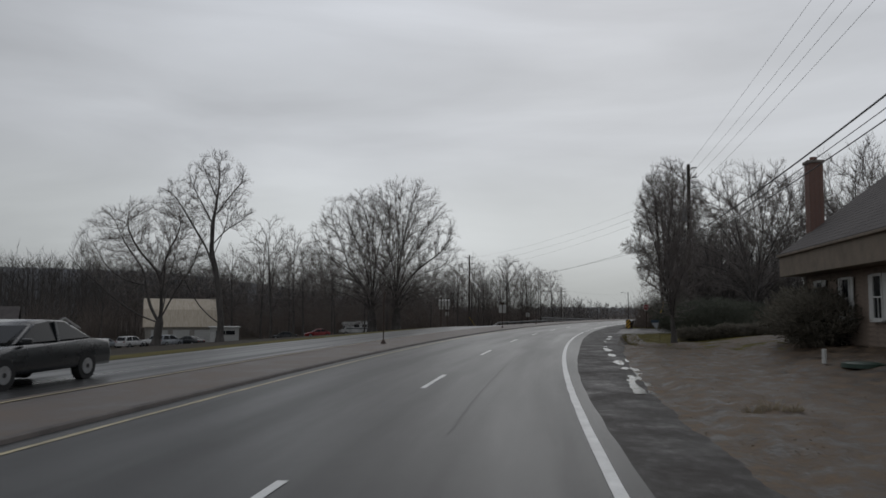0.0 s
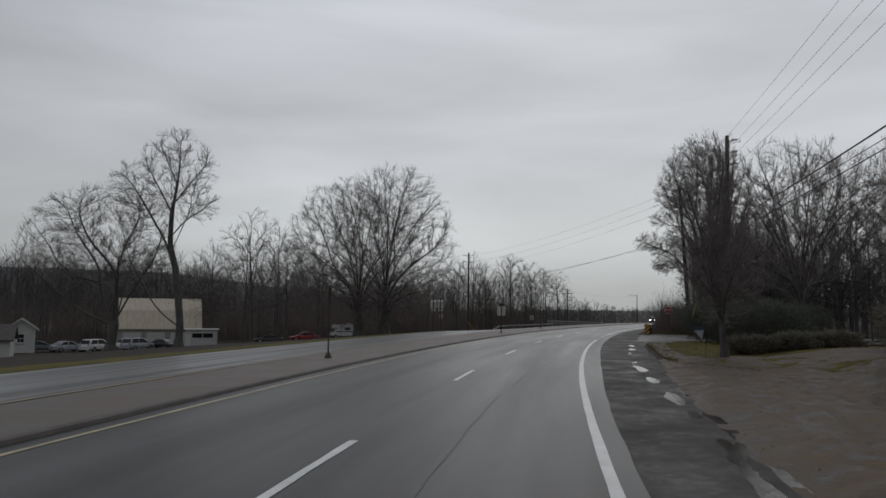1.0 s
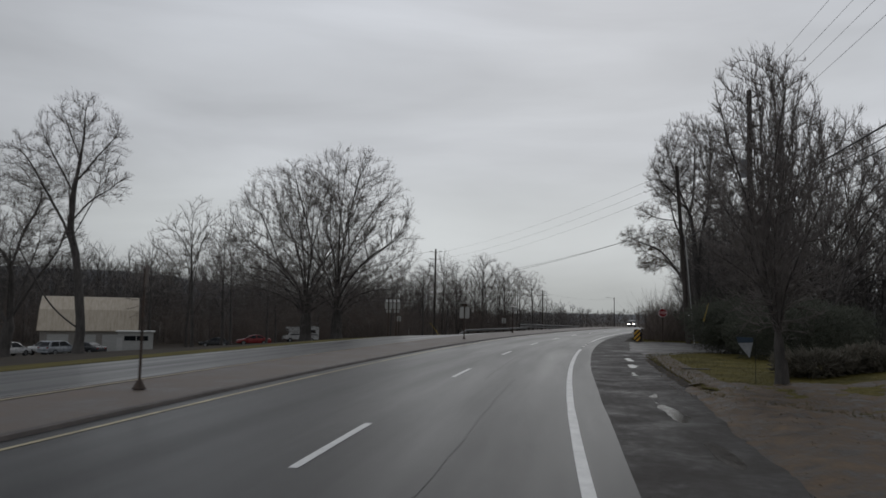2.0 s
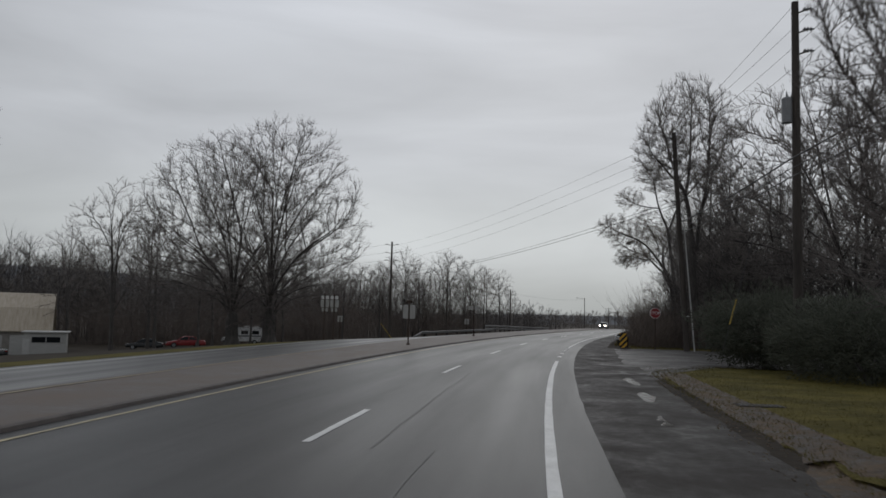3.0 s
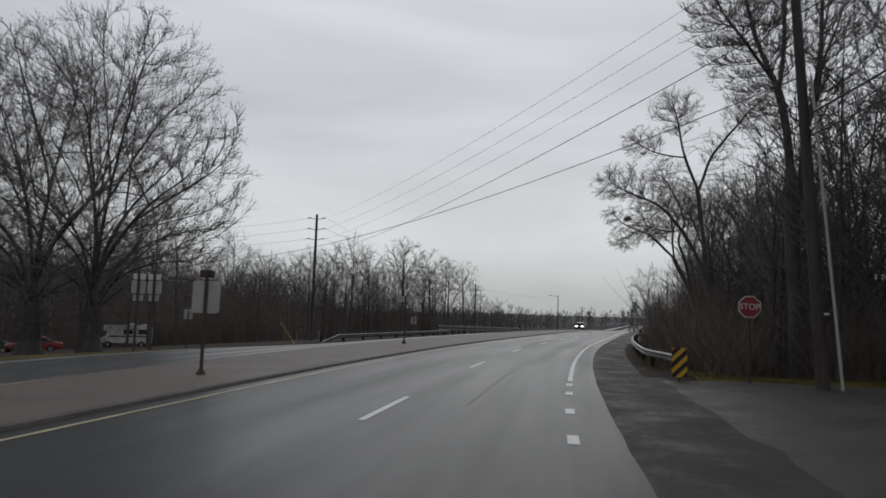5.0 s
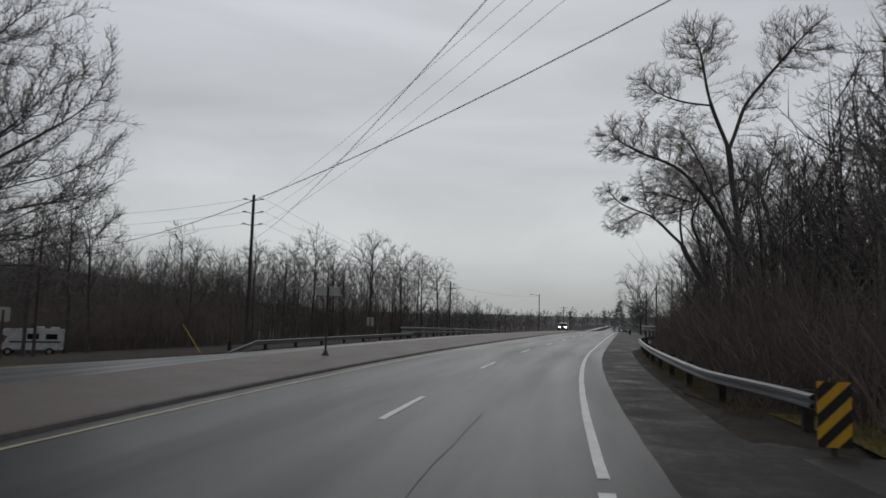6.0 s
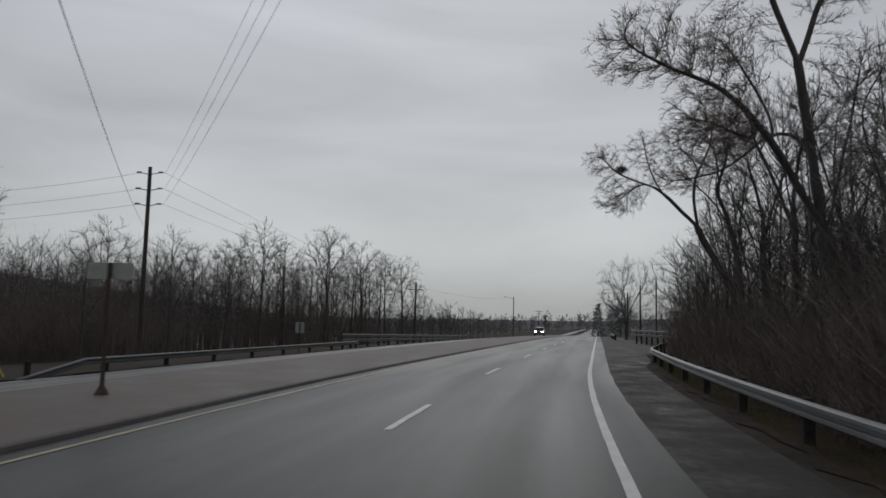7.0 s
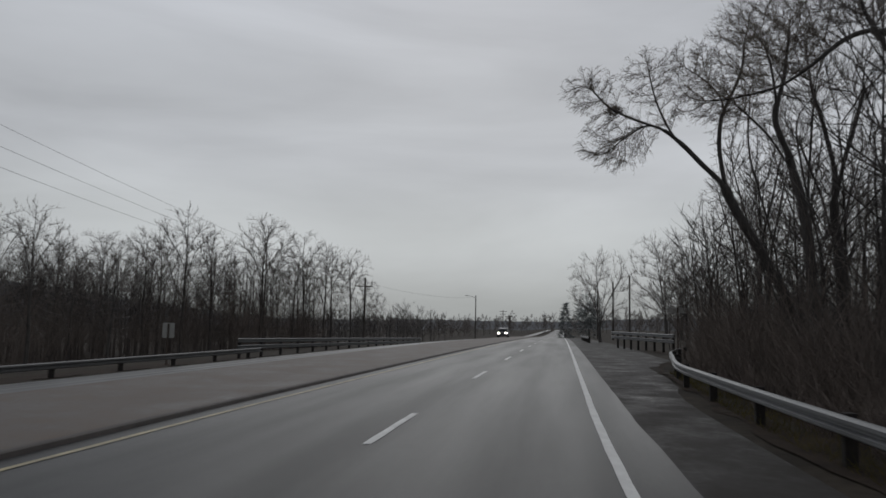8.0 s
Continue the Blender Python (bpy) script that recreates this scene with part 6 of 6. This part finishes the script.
def barn():
    """Barn with a two-pitched metal roof; x along its length, y away from the road."""
    a, b = Vector((-49.4, 121.9, 0)), Vector((-38.4, 126.4, 0))
    d = b - a
    rz = math.degrees(math.atan2(d.y, d.x))
    t = thing("barn", Matrix.Translation((a.x, a.y, -4.4)) @ pose(0, 0, 0, 0, 0, rz), "old barn with a tan two-pitched metal roof", "barn")
    L, W, E = d.length, 9.0, 3.0
    part("wall", box((L / 2, 0.1, E / 2 - 0.3), (L, 0.2, E + 0.6)), M_BARN, t)
    part("wall", box((L / 2, W - 0.1, E / 2 - 0.3), (L, 0.2, E + 0.6)), M_BARN, t)
    prof = [(0.2, -0.5), (W - 0.2, -0.5), (W - 0.2, E), (W - 1.6, E + 2.6), (W / 2, E + 4.4), (1.6, E + 2.6), (0.2, E)]
    for x in (0.1, L - 0.1):
        part("gable_wall", prism(prof, 0.2, Matrix.Translation((x, 0, 0)) @ pose(0, 0, 0, 0, 0, 90)), M_BARN, t)
    for p, q in (((-0.35, E - 0.1), (1.6, E + 2.75)), ((1.6, E + 2.75), (W / 2, E + 4.6)), ((W / 2, E + 4.6), (W - 1.6, E + 2.75)), ((W - 1.6, E + 2.75), (W + 0.35, E - 0.1))):
        bm = prism([p, q, (q[0], q[1] + 0.1), (p[0], p[1] + 0.1)], L + 0.8, Matrix.Translation((L / 2, 0, 0)) @ pose(0, 0, 0, 0, 0, 90))
        r = part("roof", bm, M_METALROOF, t, "tan ribbed metal roof")
        dd = Vector((0, q[0] - p[0], q[1] - p[1]))
        for k in range(int(L / 0.9) + 1):
            x = -0.3 + 0.9 * k
            part("seam", rod(Vector((x, p[0], p[1] + 0.11)), Vector((x, q[0], q[1] + 0.11)), 0.025, 0.025, 4), M_METALROOF, r)
    for k in range(3):
        part("barn_door", box((2.2 + 3.4 * k, -0.06, 1.2), (2.6, 0.08, 2.5)), M_WHITEWALL, t)


barn()


def shed():
    a, b = Vector((-37.4, 118.2, 0)), Vector((-33.9, 119.5, 0))
    d = b - a
    t = thing("shed", Matrix.Translation((a.x, a.y, -4.0)) @ pose(0, 0, 0, 0, 0, math.degrees(math.atan2(d.y, d.x))), "small white flat-roofed shed with a window band", "shed")
    L, W, H = d.length + 0.6, 3.4, 2.65
    part("wall", box((L / 2, W / 2, H / 2 - 0.3), (L, W, H + 0.6), 0, 0.02), M_WHITEWALL, t)
    part("roof", box((L / 2, W / 2, H + 0.06), (L + 0.5, W + 0.5, 0.14), 0, 0.02), M_TRIM, t)
    w = part("window", box((L / 2 + 0.1, -0.02, 1.85), (3.0, 0.06, 0.62)), M_GLASS_DARK, t, "dark band of windows")
    for x in (-1.5, 0, 1.5):
        part("mullion", box((L / 2 + 0.1 + x, -0.05, 1.85), (0.08, 0.05, 0.7)), M_TRIM, w)
    part("door", box((0.28, -0.03, 0.95), (0.7, 0.06, 1.95)), M_TRIM, t)


shed()


def cottage(a, b, base, wall_h, roof_h, depth, label, gable_front=False):
    a, b = Vector(a), Vector(b)
    d = b - a
    t = thing("cottage", Matrix.Translation((a.x, a.y, base)) @ pose(0, 0, 0, 0, 0, math.degrees(math.atan2(d.y, d.x))), label, "house", "houses beyond the road")
    L = d.length
    part("wall", box((L / 2, depth / 2, wall_h / 2 - 0.3), (L, depth, wall_h + 0.6)), M_WHITEWALL, t)
    if gable_front:
        part("gable_wall", prism([(0, wall_h), (L, wall_h), (L / 2, wall_h + roof_h)], depth - 0.02, Matrix.Translation((0, depth / 2, 0))), M_WHITEWALL, t)
        for p, q in (((-0.4, wall_h - 0.3), (L / 2, wall_h + roof_h)), ((L / 2, wall_h + roof_h), (L + 0.4, wall_h - 0.3))):
            part("roof", prism([p, q, (q[0], q[1] + 0.16), (p[0], p[1] + 0.16)], depth + 0.8, Matrix.Translation((0, depth / 2, 0))), M_SHINGLE, t)
            part("rake_board", prism([(p[0], p[1] - 0.02), (q[0], q[1] - 0.02), (q[0], q[1] + 0.18), (p[0], p[1] + 0.18)], 0.06, Matrix.Translation((0, -0.44, 0))), M_TRIM, t)
    else:
        for x in (0.1, L - 0.1):
            part("gable_wall", prism([(0, wall_h), (depth, wall_h), (depth / 2, wall_h + roof_h)], 0.2, Matrix.Translation((x, 0, 0)) @ pose(0, 0, 0, 0, 0, 90)), M_WHITEWALL, t)
        for p, q in (((-0.4, wall_h - 0.2), (depth / 2, wall_h + roof_h)), ((depth / 2, wall_h + roof_h), (depth + 0.4, wall_h - 0.2))):
            part("roof", prism([p, q, (q[0], q[1] + 0.16), (p[0], p[1] + 0.16)], L + 0.7, Matrix.Translation((L / 2, 0, 0)) @ pose(0, 0, 0, 0, 0, 90)), M_SHINGLE, t)
    n = max(1, int(L / 2.4))
    for k in range(n):
        window(t, (L * (k + 0.5) / n, -0.03, wall_h * 0.58), 0.8, 1.1, Matrix(), False)
    return t


cottage((-52.5, 78.6, 0), (-42.5, 83.9, 0), -3.75, 2.2, 1.3, 7.0, "low white house with a dark roof")
cottage((-54.4, 102.6, 0), (-51.6, 104.2, 0), -4.0, 3.0, 1.15, 6.0, "small white gabled house", True)
cottage((-66, 96, 0), (-58, 100, 0), -4.2, 3.6, 2.2, 7.0, "white house with a dark roof")


# ---- vehicles ----
M_TYRE = mat("tyre_rubber", (0.014, 0.014, 0.014), 0.85, var=0.2, scale=8)
M_RIM = mat("alloy_rim", (0.40, 0.41, 0.42), 0.35, 0.8, var=0.15, scale=5)
M_LAMP = plain("headlamp_glass", (0.55, 0.56, 0.56), 0.15)
M_TAIL = plain("tail_lamp", (0.16, 0.01, 0.01), 0.2)
M_BEAM = plain("lit_headlamp", (1.0, 0.92, 0.84), 0.3, 0.0, 14.0)


def paint(name, c):
    m = mat(name, c, 0.28, 0.1, var=0.12, scale=1.5, rough_var=0.06)
    m.node_tree.nodes["Principled BSDF"].inputs["Coat Weight"].default_value = 0.5
    return m


P_BLACK, P_WHITE, P_SILVER, P_RED, P_GREY = paint("paint_black", (0.010, 0.012, 0.014)), paint("paint_white", (0.55, 0.55, 0.54)), paint("paint_silver", (0.28, 0.30, 0.32)), paint("paint_red", (0.24, 0.018, 0.02)), paint("paint_grey", (0.07, 0.075, 0.08))

SHAPES = {
    # lower body outline and cabin outline, x forward, z up; wheel places, width, wheel radius
    "sedan": ([(-2.35, 0.32), (2.30, 0.28), (2.36, 0.52), (2.25, 0.70), (1.15, 0.92), (-1.55, 0.98), (-2.30, 0.95), (-2.42, 0.6)], [(1.20, 0.90), (0.35, 1.38), (-0.2, 1.45), (-0.85, 1.42), (-1.75, 0.97)], (1.42, -1.38), 1.80, 0.33),
    "suv": ([(-2.3, 0.38), (2.2, 0.36), (2.28, 0.62), (2.2, 0.92), (1.2, 1.05), (-2.2, 1.08), (-2.36, 0.9)], [(1.25, 1.03), (0.55, 1.62), (0.0, 1.72), (-1.9, 1.70), (-2.25, 1.06)], (1.38, -1.38), 1.86, 0.37),
    "pickup": ([(-2.7, 0.5), (2.5, 0.45), (2.58, 0.75), (2.5, 1.05), (1.3, 1.15), (-2.65, 1.12), (-2.75, 0.9)], [(1.35, 1.13), (0.7, 1.72), (0.2, 1.8), (-0.55, 1.78), (-0.75, 1.1)], (1.7, -1.7), 1.9, 0.4),
}


def car(place, rz, shape, body_mat, label, lit=False, group="parked vehicles"):
    low_, cab, axles, w, r = SHAPES[shape]
    t = thing("car" if shape != "pickup" else "pickup_truck", Matrix.Translation(place) @ pose(0, 0, 0, 0, 0, rz), label, "car" if shape != "pickup" else "pickup truck", group)
    bm = prism(low_, w)
    bmesh.ops.bevel(bm, geom=[e for e in bm.edges if abs(e.verts[0].co.y - e.verts[1].co.y) < 0.01], offset=0.10, segments=3, affect="EDGES", profile=0.6)
    b = part("body", bm, body_mat, t)
    b.data.polygons.foreach_set("use_smooth", [True] * len(b.data.polygons))
    # cabin narrows upward
    bm = bmesh.new()
    zs = [z for _, z in cab]
    z0, z1 = min(zs), max(zs)
    rows = []
    for sg in (-1, 1):
        rows.append([bm.verts.new((x, sg * (w / 2 - 0.05 - 0.2 * (z - z0) / (z1 - z0)), z)) for x, z in cab])
    bm.faces.new(rows[0])
    bm.faces.new(list(reversed(rows[1])))
    n = len(cab)
    for i in range(n):
        bm.faces.new((rows[0][i], rows[1][i], rows[1][(i + 1) % n], rows[0][(i + 1) % n]))
    bmesh.ops.bevel(bm, geom=list(bm.edges), offset=0.05, segments=3, affect="EDGES")
    c = part("cabin", bm, body_mat, t)
    c.data.polygons.foreach_set("use_smooth", [True] * len(c.data.polygons))
    # glass set slightly proud of the cabin
    def inset(poly, k):
        cx, cz = sum(p[0] for p in poly) / len(poly), sum(p[1] for p in poly) / len(poly)
        return [(cx + (x - cx) * k, cz + (z - cz) * k) for x, z in poly]
    side = inset(cab, 0.84)
    for sg in (-1, 1):
        bm = bmesh.new()
        vs = [bm.verts.new((x, sg * (w / 2 - 0.05 - 0.2 * (z - z0) / (z1 - z0) + 0.006), z)) for x, z in side]
        vi = [bm.verts.new((x, sg * (w / 2 - 0.05 - 0.2 * (z - z0) / (z1 - z0) - 0.01), z)) for x, z in side]
        bm.faces.new(vs)
        bm.faces.new(list(reversed(vi)))
        for i in range(n):
            bm.faces.new((vs[i], vi[i], vi[(i + 1) % n], vs[(i + 1) % n]))
        part("side_window", bm, M_GLASS_DARK, c)
        xm = (side[1][0] + side[-2][0]) / 2 - 0.1
        part("pillar", box((xm, sg * (w / 2 - 0.12), (z0 + z1) / 2), (0.08, 0.05, (z1 - z0) * 0.85), 0, 0, sg * 14), body_mat, c)
    for i, nm in ((0, "windscreen"), (n - 2, "rear_window")):
        a, e = Vector((cab[i][0], 0, cab[i][1])), Vector((cab[i + 1][0], 0, cab[i + 1][1]))
        d = e - a
        mid = (a + e) / 2
        up_ = Vector((d.z, 0, -d.x)).normalized() * (1 if i == 0 else 1)
        if up_.z < 0:
            up_ = -up_
        ang = math.degrees(math.atan2(-d.z, d.x))
        part(nm, box(tuple(mid + up_ * 0.0), (d.length * 0.72, w - 0.5, 0.02), 0, 0, 0, ang), M_GLASS_DARK, c)
    for x in axles:
        for sg in (-1, 1):
            wh = part("wheel", rod((x, sg * (w / 2 - 0.20), r), (x, sg * (w / 2 + 0.012), r), r, r, 24), M_TYRE, t)
            part("rim", rod((x, sg * (w / 2 - 0.05), r), (x, sg * (w / 2 + 0.022), r), r * 0.64, r * 0.58, 16), M_RIM, wh)
            part("hub", rod((x, sg * (w / 2), r), (x, sg * (w / 2 + 0.032), r), r * 0.2, r * 0.16, 10), M_BLACK, wh)
    fx, rx_ = max(p[0] for p in low_), min(p[0] for p in low_)
    zl = low_[3][1] - 0.06
    for sg in (-1, 1):
        part("headlight", box((fx - 0.10, sg * (w / 2 - 0.32), zl), (0.16, 0.42, 0.14), 0, 0.03), M_BEAM if lit else M_LAMP, t)
        part("tail_light", box((rx_ + 0.06, sg * (w / 2 - 0.26), zl + 0.08), (0.12, 0.34, 0.16), 0, 0.03), M_TAIL, t)
        part("mirror", box((cab[0][0] - 0.35, sg * (w / 2 + 0.06), cab[0][1] + 0.1), (0.12, 0.2, 0.13), 0, 0.03), body_mat, t)
    part("front_bumper", box((fx - 0.02, 0, 0.45), (0.14, w - 0.2, 0.2), 0, 0.05), body_mat, t)
    part("rear_bumper", box((rx_ + 0.04, 0, 0.45), (0.14, w - 0.2, 0.2), 0, 0.05), body_mat, t)
    part("grille", box((fx + 0.0, 0, zl - 0.02), (0.06, w * 0.45, 0.12)), M_BLACK, t)
    return t


# the dark saloon coming the other way
sc = 8.15
hd = 90 - math.degrees(heading(sc))
car(P(sc, -9.35, left_z(sc, -9.35) + 0.0), hd + 180, "sedan", P_BLACK, "dark wet saloon car in the oncoming lane", group="vehicles on the road")
so = 214.0
car(P(so, -7.6, road_z(so) - 0.05), 90 - math.degrees(heading(so)) + 180, "suv", P_GREY, "oncoming car with lit headlights far down the road", True, "vehicles on the road")
for x, y, rz, sh, pm, lb in ((-49.7, 108.5, 60, "sedan", P_SILVER, "silver saloon parked on the grass by the barn"), (-46.6, 110.2, 75, "suv", P_WHITE, "white sport utility car parked by the barn"), (-43.4, 112.4, 150, "pickup", P_WHITE, "white pickup parked before the barn"), (-41.5, 111.4, 70, "suv", P_SILVER, "silver sport utility car parked before the barn"), (-52.4, 106.8, 30, "sedan", P_GREY, "dark grey car parked by the white house"), (-39.3, 113.8, 160, "sedan", P_BLACK, "black car parked beside the shed"), (-22.0, 127.5, 200, "sedan", P_RED, "red car parked under the trees"), (-29.5, 135.0, 190, "sedan", P_BLACK, "black car parked under the trees")):
    car(on_ground(x, y), rz, sh, pm, lb)


def camper(place, rz):
    t = thing("camper_van", Matrix.Translation(place) @ pose(0, 0, 0, 0, 0, rz), "old white camper van parked behind the maples", "camper van", "parked vehicles")
    out = [(-2.7, 0.5), (2.2, 0.5), (2.75, 0.62), (2.8, 0.95), (2.1, 1.1), (1.75, 1.75), (2.35, 1.9), (2.3, 2.4), (-2.7, 2.45)]
    bm = prism(out, 2.1)
    bmesh.ops.bevel(bm, geom=[e for e in bm.edges], offset=0.07, segments=2, affect="EDGES")
    b = part("body", bm, P_WHITE, t)
    part("windscreen", box((1.98, 0, 1.42), (0.05, 1.7, 0.6), 0, 0, 0, -28), M_GLASS_DARK, b)
    for sg in (-1, 1):
        for x in (-1.7, -0.2):
            part("side_window", box((x, sg * 1.05, 1.75), (0.95, 0.03, 0.5), 0, 0.005), M_GLASS_DARK, b)
        part("stripe", box((-0.4, sg * 1.052, 1.25), (4.2, 0.012, 0.16)), P_GREY, b)
        for x in (1.75, -1.6):
            w = part("wheel", rod((x, sg * 0.84, 0.36), (x, sg * 1.06, 0.36), 0.36, 0.36, 20), M_TYRE, t)
            part("rim", rod((x, sg * 0.98, 0.36), (x, sg * 1.075, 0.36), 0.2, 0.18, 14), M_RIM, w)
    part("roof_vent", box((-0.6, 0, 2.55), (0.8, 0.7, 0.2), 0, 0.04), P_WHITE, t)
    part("roof_box", box((-1.9, 0.2, 2.52), (0.7, 0.9, 0.16), 0, 0.03), M_TRIM, t)
    part("bumper", box((2.8, 0, 0.55), (0.12, 2.0, 0.18), 0, 0.03), M_GALV, t)


camper(on_ground(-17.2, 138.6), 17 + 180)

# ---- nest and distance ----
nest = spray_mesh("nest", 77, 0.34, 0.34, 0.42, 500, 0.25, M_BRUSH, thick=0.012, inner=0.3)
nob = new("bird_nest", nest)
nob.location = (32.85, 119.8, 10.85)
tagged(nob, "dark ball of twigs, a nest in the arching limb", "nest")


def build_hills():
    # no mist is built: its blue-grey is put into the hills' base colour
    M_HILL = mat("hill_hazed", (0.075, 0.080, 0.088), 1.0, second=(0.11, 0.115, 0.122), scale=0.03, detail=8)
    def ridge(name, r0, a0, a1, top, depth, seed, label):
        vs, fs = [], []
        n = 260
        for i in range(n + 1):
            a = radians(lerp(a0, a1, i / n))
            h = top(math.degrees(a)) * (1 + 0.05 * noise.noise((i * 0.05, seed, 0))) + 2.2 * noise.noise((i * 0.9, seed, 3)) + 1.5 * noise.noise((i * 2.3, seed, 5))
            for k, (rr, f) in enumerate(((0, 0.0), (0.35, 0.55), (0.7, 0.9), (1.0, 1.0), (1.6, 0.6))):
                r = r0 + depth * rr
                vs.append((10 + r * math.sin(a), 60 + r * math.cos(a), -8 + (h + 8) * f))
        for i in range(n):
            for k in range(4):
                fs.append((i * 5 + k, i * 5 + k + 1, (i + 1) * 5 + k + 1, (i + 1) * 5 + k))
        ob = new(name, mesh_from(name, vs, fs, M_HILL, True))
        tagged(ob, label, "hill", "", "structure")
    ridge("backdrop", 950, -95, 12, lambda a: lerp(6, 68, 1 - smooth(-26, 2, a)), 420, 1.0, "long wooded hill, winter mist put into its grey colour")
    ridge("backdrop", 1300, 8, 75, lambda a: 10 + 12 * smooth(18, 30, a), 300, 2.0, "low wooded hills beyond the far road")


build_hills()
